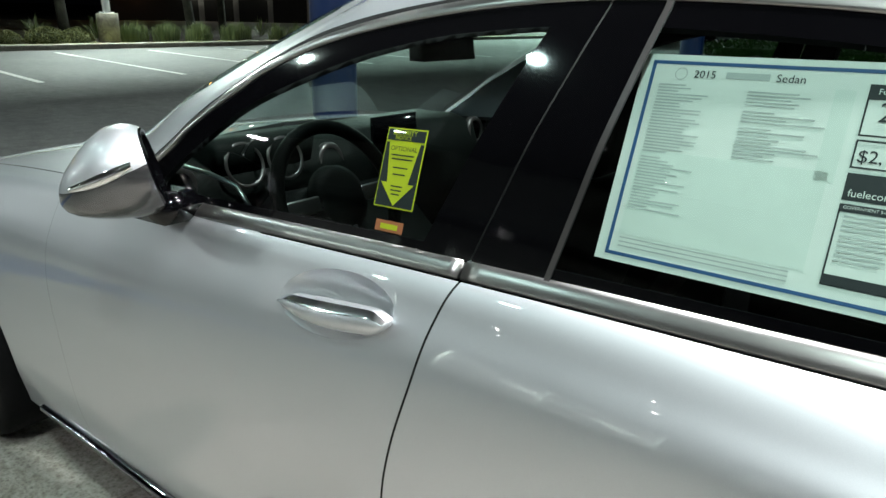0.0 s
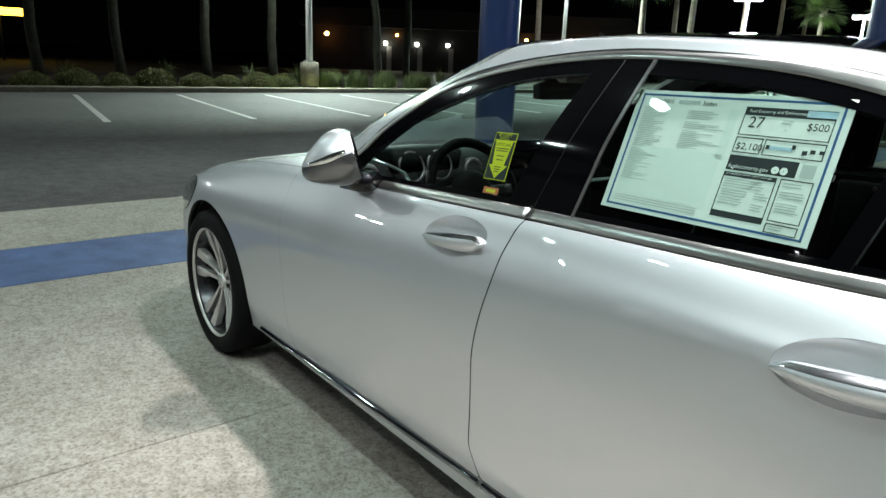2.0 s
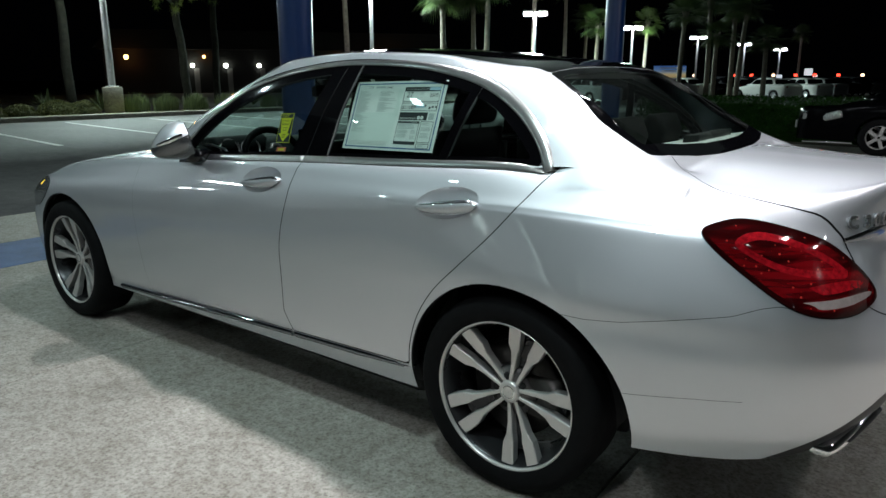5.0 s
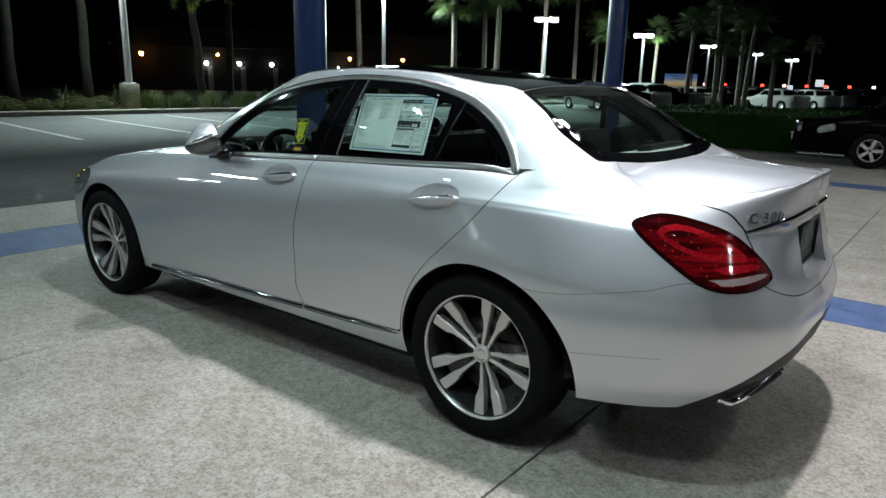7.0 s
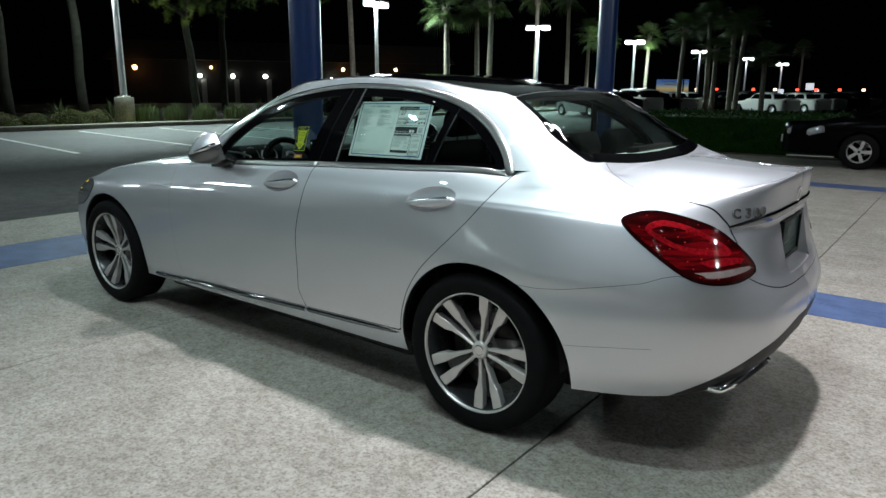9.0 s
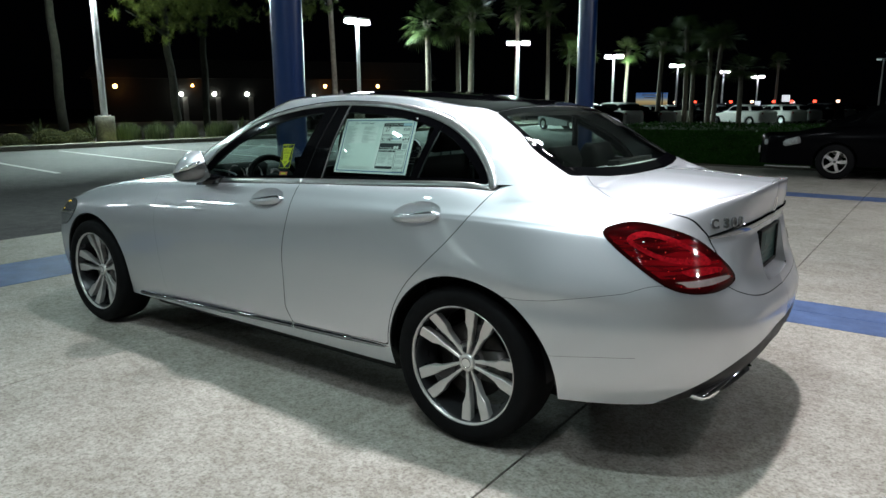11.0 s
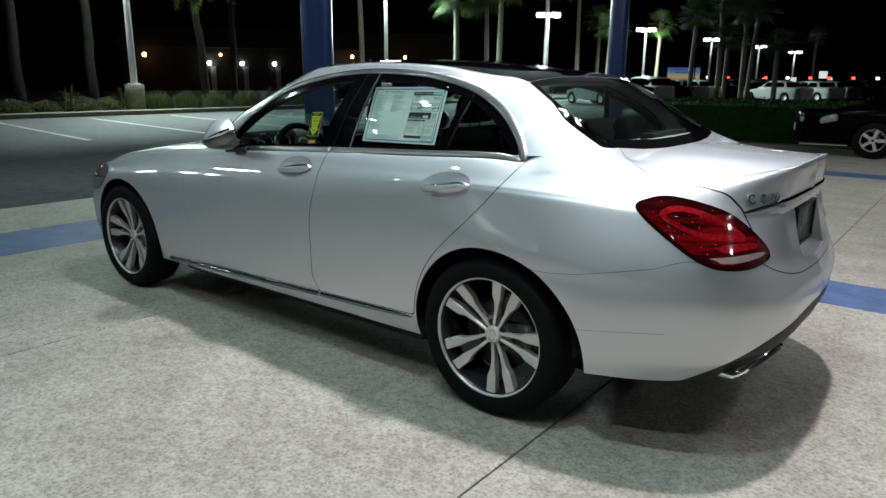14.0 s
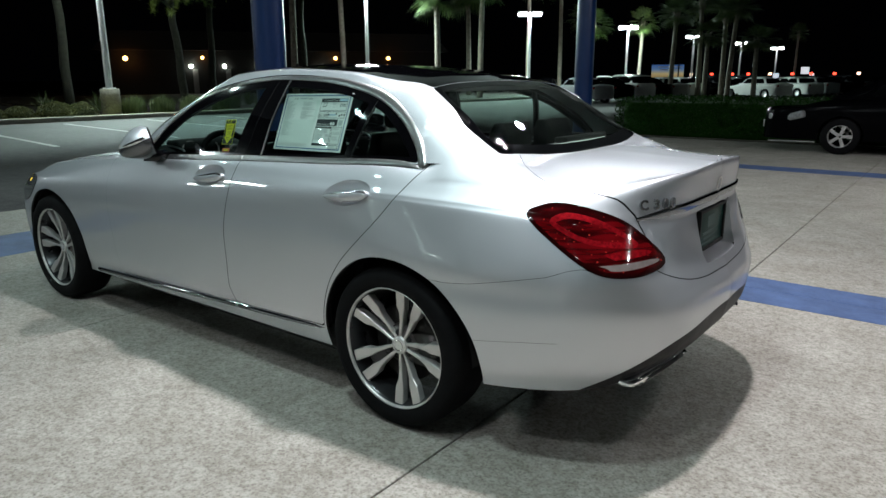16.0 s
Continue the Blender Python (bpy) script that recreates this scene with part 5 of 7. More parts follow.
for y0, y1, z0, z1 in ((-0.05, 0.05, 0.8, 0.845), (-0.1, 0.1, 0.775, 0.785), (-0.09, 0.09, 0.755, 0.764), (-0.11, 0.11, 0.737, 0.744)):
    part("plate_print", boxed(px + 0.006, px + 0.0072, y0, y1, z0, z1), M["plate_ink"], plate, smooth=False)
for s in (-1, 1):
    bm = bmesh.new()
    rows = []
    for k in range(13):
        t = k / 12
        y = s * (0.63 - 0.3 * t)
        x = 2.3 + 0.09 * t ** 0.7
        z = 0.335 + 0.05 * t
        half = 0.02 * math.sin(math.pi * (0.08 + 0.84 * t)) ** 0.5
        rows.append([bm.verts.new((x + dx, y, z + dz * half)) for dx, dz in ((-0.05, -0.9), (0.0, -1.0), (0.01, 0.0), (0.0, 1.0), (-0.05, 0.9))])
    for a, b in zip(rows, rows[1:]):
        for j in range(4):
            bm.faces.new((a[j], a[j + 1], b[j + 1], b[j]))
    bm.faces.new(rows[0])
    bm.faces.new(rows[-1])
    bmesh.ops.recalc_face_normals(bm, faces=bm.faces)
    trim_bar = part("exhaust_trim", bm, M["chrome"], bumper, "chrome exhaust trim")
    part("exhaust_mouth", tube([(2.31 + 0.08 * (t / 6) ** 0.7, s * (0.6 - 0.24 * t / 6), 0.338 + 0.045 * t / 6) for t in range(7)], 0.009, 8), M["black"], trim_bar)

# price sheet stuck inside the rear door window
sheet = thing("price_sheet", Matrix.Translation((0, 0, 0)), "large white printed price sheet with blue border, inside car window", "sign")
o = Vector((0.612, -0.742, 1.063))
ux = (Vector((1.046, -0.747, 1.071)) - o)
uy = (Vector((0.609, -0.642, 1.303)) - o)
W, Hh = ux.length, uy.length
ex, ey = ux.normalized(), uy.normalized()
ez = ex.cross(ey).normalized()
ey = ez.cross(ex)
fr = Matrix((ex, ey, ez)).transposed().to_4x4()
fr.translation = o
sheet.matrix_world = fr


def print_on(name, u0, u1, v0, v1, mat, lift, label=""):
    """A printed block; u to the right and v down, as parts of the sheet."""
    ob = part(name, boxed(u0 * W, u1 * W, (1 - v1) * Hh, (1 - v0) * Hh, lift - 0.0003, lift), mat, sheet, label, smooth=False)
    return ob


print_on("paper", 0, 1, 0, 1, M["paper"], 0.0006)
for u0, u1, v0, v1 in ((0.028, 0.972, 0.03, 0.046), (0.028, 0.972, 0.954, 0.97), (0.028, 0.038, 0.03, 0.97), (0.962, 0.972, 0.03, 0.97)):
    print_on("border", u0, u1, v0, v1, M["ink_blue"], 0.0012, "blue printed border")
rng = random.Random(4)
for col, v0, v1, u0, um in ((0, 0.14, 0.74, 0.06, 0.21), (1, 0.15, 0.45, 0.3, 0.5)):
    v = v0
    while v < v1:
        wdt = (0.35 + 0.65 * rng.random()) * (um - u0)
        if rng.random() > 0.08:
            print_on("print_line", u0, u0 + wdt, v, v + 0.0065, M["ink"], 0.0012)
        v += 0.0145
for v in (0.88, 0.9, 0.92):
    print_on("print_line", 0.06, 0.5, v, v + 0.006, M["ink"], 0.0012)
panel_grey = plain("pale_grey_print", (0.74, 0.78, 0.74), 0.5, vary=0.05)
print_on("print_field", 0.055, 0.53, 0.46, 0.87, panel_grey, 0.0009)
print_on("print_field", 0.5, 0.545, 0.12, 0.5, panel_grey, 0.0009)
U = 0.57
for u0, u1, v0, v1 in ((U, 0.945, 0.09, 0.145), (U, 0.865, 0.45, 0.56), (U, 0.8, 0.575, 0.6), (U, 0.8, 0.86, 0.905)):
    print_on("print_block", u0, u1, v0, v1, M["ink_dark"], 0.0012, "black printed heading block")
print_on("print_block", 0.83, 0.945, 0.095, 0.14, M["ink_pale"], 0.0016)
print_on("print_bar", 0.72, 0.82, 0.36, 0.385, M["ink_pale"], 0.0014)
for u0, u1, v0, v1 in ((0.71, 0.725, 0.355, 0.385), (0.815, 0.83, 0.34, 0.37), (0.86, 0.88, 0.37, 0.4), (0.89, 0.91, 0.36, 0.385), (0.925, 0.945, 0.36, 0.385)):
    print_on("print_mark", u0, u1, v0, v1, M["ink_dark"], 0.0016)


def frame_on(u0, u1, v0, v1, t=0.004):
    for a, b, c, d in ((u0, u1, v0, v0 + t * 1.6), (u0, u1, v1 - t * 1.6, v1), (u0, u0 + t, v0, v1), (u1 - t, u1, v0, v1)):
        print_on("print_rule", a, b, c, d, M["ink_dark"], 0.0014)


for bx in ((U, 0.945, 0.145, 0.3), (U, 0.69, 0.315, 0.43), (0.7, 0.945, 0.315, 0.43), (U, 0.8, 0.6, 0.9), (0.815, 0.945, 0.575, 0.87), (0.815, 0.945, 0.885, 0.95)):
    frame_on(*bx)
for u0, u1, v0, v1 in ((0.585, 0.76, 0.62, 0.68), (0.585, 0.7, 0.7, 0.74), (0.73, 0.79, 0.7, 0.74), (0.585, 0.7, 0.76, 0.8), (0.73, 0.79, 0.78, 0.82), (0.83, 0.92, 0.6, 0.62), (0.83, 0.93, 0.66, 0.7), (0.83, 0.93, 0.74, 0.8), (0.83, 0.9, 0.9, 0.92), (0.74, 0.8, 0.17, 0.19), (0.7, 0.715, 0.22, 0.25), (0.76, 0.775, 0.22, 0.25)):
    v = v0
    while v < v1:
        print_on("print_line", u0, u1 - 0.02 * rng.random(), v, v + 0.008, M["ink"], 0.0012)
        v += 0.018
print_on("print_mark", 0.88, 0.935, 0.46, 0.55, M["ink"], 0.0012)
for uu in (0.78, 0.815):
    part("print_dot", spin_profile([(0.001, 0.0), (0.007, 0.0)], 16, "Z"), M["paper"], sheet).matrix_local = Matrix.Translation((uu * W, (1 - 0.525) * Hh, 0.0016))


def sheet_text(body, u, v, size, mat):
    lettering(body, size, mat, sheet, Matrix.Translation((u * W, (1 - v) * Hh, 0.0018)), "print_text")


sheet_text("27", 0.6, 0.24, 0.03, M["ink_dark"])
sheet_text("$500", 0.845, 0.23, 0.0185, M["ink_dark"])
sheet_text("$2,100", 0.58, 0.405, 0.0185, M["ink_dark"])
sheet_text("Fuel Economy and Environment", 0.59, 0.13, 0.0085, M["paper"])
sheet_text("fueleconomy.gov", 0.58, 0.545, 0.011, M["paper"])
sheet_text("GOVERNMENT 5-STAR SAFETY RATINGS", 0.578, 0.594, 0.0048, M["paper"])
sheet_text("Sedan", 0.36, 0.105, 0.013, M["ink_dark"])
sheet_text("2015", 0.15, 0.105, 0.013, M["ink_dark"])
print_on("print_line", 0.235, 0.345, 0.072, 0.102, M["ink"], 0.0012)
part("print_ring", spin_profile([(0.0065, 0.0), (0.0075, 0.0)], 24, "Z"), M["ink"], sheet).matrix_local = Matrix.Translation((0.115 * W, (1 - 0.09) * Hh, 0.0016))

# yellow notice in the front door window
tag = thing("notice_card", Matrix.Translation((0, 0, 0)), "yellow and black arrow notice card inside front window", "sign")
o = Vector((0.253, -0.7655, 1.0665))
ex = (Vector((0.329, -0.764, 1.0695)) - o).normalized()
ey = (Vector((0.253, -0.7235, 1.18)) - o).normalized()
ez = ex.cross(ey).normalized()
ey = ez.cross(ex)
fr = Matrix((ex, ey, ez)).transposed().to_4x4()
fr.translation = o + ez * -0.004
tag.matrix_world = fr


def card(name, pts, mat, lift, label=""):
    bm = bmesh.new()
    a = [bm.verts.new((x, y, lift)) for x, y in pts]
    b = [bm.verts.new((x, y, lift - 0.0004)) for x, y in pts]
    bm.faces.new(a)
    bm.faces.new(b[::-1])
    for k in range(len(a)):
        bm.faces.new((a[k], b[k], b[(k + 1) % len(a)], a[(k + 1) % len(a)]))
    bmesh.ops.recalc_face_normals(bm, faces=bm.faces)
    return part(name, bm, mat, tag, label, smooth=False)


w, h = 0.076, 0.121
card("card", [(0, 0), (w, 0), (w, h), (0, h)], M["yellow"], 0.0)
card("black_field", [(0.002, 0.002), (w - 0.002, 0.002), (w - 0.002, h - 0.022), (0.002, h - 0.022)], M["ink_dark"], 0.0006)
card("black_heading", [(0.002, h - 0.019), (w - 0.002, h - 0.019), (w - 0.002, h - 0.002), (0.002, h - 0.002)], M["ink_dark"], 0.0006)
card("arrow", [(0.008, h - 0.022), (w - 0.008, h - 0.022), (w - 0.018, 0.038), (w - 0.006, 0.038), (w / 2, 0.004), (0.006, 0.038), (0.018, 0.038)], M["yellow"], 0.0011, "yellow downward arrow")
for k, (u0, u1, v) in enumerate(((0.016, 0.06, 0.079), (0.018, 0.058, 0.073), (0.024, 0.052, 0.06), (0.026, 0.05, 0.05), (0.027, 0.049, 0.032), (0.028, 0.048, 0.026), (0.03, 0.046, 0.02))):
    card("print_line", [(u0, v), (u1, v), (u1, v + 0.002), (u0, v + 0.002)], M["ink_dark"], 0.0015)
for body_text, x, y, size, mat in (("SECURITY", 0.012, h - 0.0105, 0.0105, M["yellow"]), ("NOTICE", 0.018, h - 0.0175, 0.0085, M["yellow"]), ("OPTIONAL", 0.0125, h - 0.0345, 0.0105, M["ink_dark"])):
    lettering(body_text, size, mat, tag, Matrix.Translation((x, y, 0.0016)), "print_text")
label_o = thing("window_label", fr @ Matrix.Translation((0.012, -0.036, 0)), "small orange label inside front door window", "label")
part("label_face", boxed(0, 0.053, 0, 0.017, -0.0004, 0.0004), M["orange"], label_o, smooth=False)
part("label_print", boxed(0.01, 0.043, 0.004, 0.012, 0.0004, 0.0008), M["yellow"], label_o, smooth=False)

# ---- canopy, its columns, and an added, unseen showroom behind the camera ----
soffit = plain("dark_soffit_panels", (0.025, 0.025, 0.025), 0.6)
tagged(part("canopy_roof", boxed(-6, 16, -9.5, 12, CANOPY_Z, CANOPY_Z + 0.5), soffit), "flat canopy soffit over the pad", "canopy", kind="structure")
for cx, cy in ((-2.81, 2.04), (-2.6, 8.95)):
    col = thing("canopy_column", (cx, cy, 0), "round blue painted steel canopy column on the pad", "column", group="canopy columns")
    part("shaft", spin_profile([(0.163, 0.0), (0.163, CANOPY_Z)], 40, "Z"), M["steel_blue"], col)
    part("base_plate", boxed(-0.24, 0.24, -0.24, 0.24, 0, 0.025, 0.006), M["steel_blue"], col)
can_glow = Nodes("lit_downlight_lens", (0.9, 0.9, 0.9), 0.3).glow((0.95, 0.98, 1.0), 32.0).m
can_ring = plain("white_downlight_ring", (0.7, 0.7, 0.68), 0.5)


def downlight(at, size=0.036):
    """A small recessed can: ring and glowing lens, facing down."""
    ob = thing("downlight", at, "small round lit downlight recessed in a soffit", "ceiling light", group="small downlights")
    part("ring", spin_profile([(size, 0.0), (size, -0.012), (size * 1.3, -0.012), (size * 1.35, 0.0)], 24, "Z"), can_ring, ob)
    part("lens", spin_profile([(0.001, -0.03), (size * 0.6, -0.024), (size * 0.98, -0.004)], 24, "Z"), can_glow, ob, "glowing frosted lens")
    return ob


# Unseen cans, added to give small glints on the car's flank
can = downlight((-2.1, -5.5, CANOPY_Z))
for cx, cy in ((-2.1, -8.0), (6.0, -6.4), (10.0, -5.0), (10.0, 3.0)):
    copy_thing(can, Matrix.Translation((cx, cy, CANOPY_Z)))
# Eave, walls and glowing panes are added out of view for reflections and fill
tagged(part("added_eave", boxed(-14, 22, -10.0, -9.2, 3.6, 3.85), soffit, smooth=False), "added unseen eave that carries small glint lamps", "eave", kind="structure")
for k in range(4):
    copy_thing(can, Matrix.Translation((-12.2 + 7.0 * k, -9.55, 3.6)))
wall_mat = plain("dark_render_wall", (0.14, 0.135, 0.125), 0.8)
tagged(part("added_back_wall", boxed(-14, 22, -10.3, -10, 0, 5.5), wall_mat, smooth=False), "added unseen dark wall behind the pad, for reflections", "wall", kind="structure")
tagged(part("added_side_wall", boxed(15.5, 15.8, -10, 14, 0, 5.2), wall_mat, smooth=False), "added unseen dark wall beside the pad, for reflections", "wall", kind="structure")
pane_glow = Nodes("added_fill_pane", (0.3, 0.3, 0.3), 0.1).glow((0.95, 0.98, 1.0), ADDED_PANE_GLOW).m
for k in range(6):
    w1 = thing("window_%d" % (k + 1), (-11.5 + 5.2 * k, -9.99, 0), "added unseen glowing pane that fills the car's flank", "window", kind="structure")
    part("pane", boxed(0, 3.9, 0.0, 0.02, 0.5, 3.0), pane_glow, w1, smooth=False)
    for x0 in (-0.06, 1.92, 3.86):
        part("window_frame", boxed(x0, x0 + 0.1, -0.005, 0.05, 0.45, 3.05), M["satin"], w1, smooth=False)

# ---- planting bed, shrubs and trees ----
turf = Nodes("mulch_and_turf", rough=0.95)
turf.colour(turf.mix(turf.ramp(turf.noise(0.6, 5), (0.35, (0.16, 0.17, 0.05)), (0.65, (0.3, 0.3, 0.09))), turf.ramp(turf.noise(50, 3), (0.3, (0.4, 0.4, 0.4)), (0.7, (1, 1, 1))), 0.9, "MULTIPLY"))
turf.bump(turf.noise(40, 3), 0.8, 0.02)
# Bed near black: shade behind shrubs and under the hedge is painted in
bed_shade = plain("dark_bed_shade", (0.028, 0.022, 0.015), 0.95, vary=0.4, scale=9, bump=0.02)
tagged(part("planting_bed", boxed(-34, -22.35, -60, 70, -0.13, 0.11), bed_shade), "planting bed behind the kerb, its shade painted dark", "planting bed", kind="structure")
tagged(part("grass_verge", boxed(-22.35, -21.75, -60, 70, -0.13, 0.13), turf.m), "narrow strip of thin turf along the kerb", "verge", kind="structure")


def foliage(name, dark, light, spec=0.5):
    n = Nodes(name, rough=0.6, Specular_IOR_Level=spec)
    geo = n.node("ShaderNodeNewGeometry")
    n.colour(n.ramp(geo.outputs["Random Per Island"], (0.0, dark), (1.0, light)))
    return n.m


shrub_leaf = foliage("clipped_shrub_leaves", (0.07, 0.08, 0.022), (0.2, 0.205, 0.075))
# Darker core colour stands for shade between the shrub's leaves
shade_leaf = plain("shaded_inner_leaves", (0.045, 0.055, 0.015), 0.9, vary=0.4, scale=14, bump=0.02)
hedge_leaf = foliage("dark_hedge_leaves", (0.004, 0.02, 0.002), (0.014, 0.052, 0.004), 0.08)
grass_leaf = foliage("ornamental_grass_blades", (0.06, 0.085, 0.028), (0.16, 0.2, 0.075))
palmetto_leaf = foliage("palmetto_spikes", (0.03, 0.05, 0.015), (0.12, 0.16, 0.05))
palm_leaf = foliage("palm_leaflets", (0.018, 0.04, 0.008), (0.07, 0.11, 0.02))
tree_leaf = foliage("pine_needles", (0.05, 0.09, 0.012), (0.2, 0.26, 0.04))
palm_bark = plain("pale_palm_bark", (0.17, 0.145, 0.115), 0.9, vary=0.35, scale=6, bump=0.02)
bark = plain("grey_brown_bark", (0.014, 0.017, 0.008), 0.9, vary=0.5, scale=5, bump=0.04)


def leaf(bm, at, d, up, length, width):
    """One folded leaf blade."""
    d = d.normalized()
    side = d.cross(up)
    side = side.normalized() * width / 2 if side.length > 1e-4 else Vector((width / 2, 0, 0))
    mid = at + d * length * 0.55 + up * length * 0.05
    a, b, c, e = (bm.verts.new(p) for p in (at, mid - side, at + d * length, mid + side))
    bm.faces.new((a, b, c, e))


def shrub_bm(seed, leaves=2200, rx=0.64, rz=0.46):
    """Leaves over a clipped dome that sits on the ground."""
    rng = random.Random(seed)
    bm = bmesh.new()
    for _ in range(leaves):
        v = Vector((rng.gauss(0, 1), rng.gauss(0, 1), abs(rng.gauss(0, 0.9)))).normalized()
        lump = 1 + 0.12 * noise.noise(v * 2.5 + Vector((seed, 0, 0)))
        r = lump * (0.84 + 0.16 * rng.random() ** 0.5)
        flat = (1 - 0.25 * v.z * v.z) * r
        p = Vector((v.x * rx * flat, v.y * rx * flat, 0.03 + v.z ** 0.8 * rz * r))
        d = (v + 0.9 * Vector((rng.uniform(-1, 1), rng.uniform(-1, 1), rng.uniform(-0.3, 1)))).normalized()
        leaf(bm, p, d, v, 0.05 + 0.035 * rng.random(), 0.03)
    return bm


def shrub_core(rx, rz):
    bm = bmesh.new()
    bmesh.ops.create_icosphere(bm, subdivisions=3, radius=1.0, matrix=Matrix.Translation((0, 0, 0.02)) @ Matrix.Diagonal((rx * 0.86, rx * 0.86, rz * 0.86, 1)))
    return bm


def shrub(at, seed, size):
    ob = thing("clipped_shrub", Matrix.Translation(at) @ Matrix.Diagonal((size, size, size, 1)) @ pose(0, 0, 0, 0, 0, seed * 67), "rounded clipped green shrub in the planting bed", "shrub", group="clipped shrubs")
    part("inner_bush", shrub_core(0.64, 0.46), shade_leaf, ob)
    part("leaves", shrub_bm(seed), shrub_leaf, ob, smooth=False)
    return ob


protos = [shrub((-22.8, -3.4 + 1.45 * k, 0.1), k + 1, 1.0) for k in range(3)]
for k, (y, s) in enumerate(((1.3, 0.9), (2.6, 1.0), (3.75, 0.8), (4.95, 1.05), (6.3, 0.95), (7.45, 0.8), (8.55, 1.0), (9.6, 0.85), (-5.2, 1.0), (-6.6, 0.9), (-8.0, 1.0))):
    copy_thing(protos[k % 3], Matrix.Translation((-22.8 - 0.35 * (k % 2), y, 0.1)) @ pose(0, 0, 0, 0, 0, 50 * k) @ Matrix.Diagonal((s, s, s * (0.9 + 0.05 * (k % 4)), 1)))


def grass_bm(seed, blades=380, r=0.36, h=0.68):
    rng = random.Random(seed)
    bm = bmesh.new()
    for _ in range(blades):
        a, q = rng.uniform(0, 6.283), rng.random() ** 0.6
        base = Vector((math.cos(a) * r * q, math.sin(a) * r * q, 0))
        b = a + rng.gauss(0, 0.9)
        lean = Vector((math.cos(b), math.sin(b), 0)) * q * rng.uniform(0.1, 1.0)
        L = h * rng.uniform(0.45, 1.15) * (1.1 - 0.35 * q)
        p1, p2 = base + Vector((0, 0, L * 0.6)) + lean * L * 0.2, base + Vector((0, 0, L)) + lean * L * 0.55
        side = Vector((-math.sin(b), math.cos(b), 0)) * 0.009
        a0, a1, b0, b1, c = (bm.verts.new(p) for p in (base - side, base + side, p1 - side, p1 + side, p2))
        bm.faces.new((a0, a1, b1, b0))
        bm.faces.new((b0, b1, c))
    return bm


gp = [tagged(part("grass_clump", grass_bm(k), grass_leaf, smooth=False, at=Matrix.Translation((-22.6, 17.5 + k, 0.1))), "tall green ornamental grass clump in the planting bed", "grass clump", group="grass clumps") for k in range(2)]
for k, y in enumerate((11.15, 11.55, 12.0, 12.4, 12.85, 13.25, 13.7, 14.2, 14.65, 15.2, 15.8, 16.5, 19.8, 21)):
    copy_thing(gp[k % 2], pose(-22.6 - 0.5 * (k % 3), y, 0.1, 0, 0, 80 * k))


def frond(bm, rng, at, d, length, fan):
    """A fan frond on its stalk."""
    d = d.normalized()
    side = d.cross(Vector((0, 0, 1)))
    side = side.normalized() if side.length > 0.05 else Vector((1, 0, 0))
    up = side.cross(d).normalized()
    tip = at + d * length
    for s in (-1, 1):
        a, b, c, e = (bm.verts.new(p) for p in (at - side * 0.02, at + side * 0.02, tip + side * 0.012, tip - side * 0.012))
        bm.faces.new((a, b, c, e) if s > 0 else (e, c, b, a))
        break
    n = 22
    for k in range(n):
        a = radians(-125 + 250 * k / (n - 1))
        w = d * math.cos(a) + side * math.sin(a)
        ln = fan * (0.75 + 0.35 * math.cos(a * 0.55)) * rng.uniform(0.9, 1.08)
        droop = Vector((0, 0, -0.22 * ln * rng.uniform(0.6, 1.3)))
        mid, end = tip + w * ln * 0.55 + up * 0.05, tip + w * ln + droop
        q = w.cross(up) * 0.028
        a0, b0, b1, c = (bm.verts.new(p) for p in (tip, mid - q, mid + q, end))
        bm.faces.new((a0, b0, c, b1))


def palm(at, height, seed, fronds=34, label="tall cabbage palm with fan fronds in planting bed"):
    rng = random.Random(seed)
    ob = thing("palm_tree", at, label, "palm tree", group="palms")
    lean = Vector((rng.uniform(-0.25, 0.25), rng.uniform(-0.25, 0.25), 0))
    pts = [lean * (k / 12) ** 1.5 + Vector((0, 0, height * k / 12 - 0.1)) for k in range(13)]
    part("trunk", tube(pts, 0.2, 14, taper=0.15), palm_bark, ob)
    top = pts[-1]
    boots = bmesh.new()
    for k in range(40):
        a, z = rng.uniform(0, 6.283), rng.uniform(-0.9, 0.1)
        d = Vector((math.cos(a), math.sin(a), 1.1))
        tube([top + Vector((0, 0, z)) + Vector((math.cos(a), math.sin(a), 0)) * 0.12, top + Vector((0, 0, z)) + d * 0.28], 0.035, 5, boots, taper=0.02)
    part("husk", boots, palm_bark, ob)
    bm = bmesh.new()
    for k in range(fronds):
        a = 2.4 * k + rng.uniform(-0.2, 0.2)
        el = radians(rng.uniform(-50, 75))
        frond(bm, rng, top + Vector((0, 0, 0.1)), Vector((math.cos(a) * math.cos(el), math.sin(a) * math.cos(el), math.sin(el))), rng.uniform(0.7, 1.15), rng.uniform(0.75, 1.0))
    part("crown", bm, palm_leaf, ob, smooth=False)
    return ob


p0 = palm((-24.4, 32.8, 0.1), 6.3, 3)
p1 = palm((-23.9, 36.8, 0.1), 7.2, 5)
p2 = palm((-26.5, 22.8, 0.1), 8.5, 8)
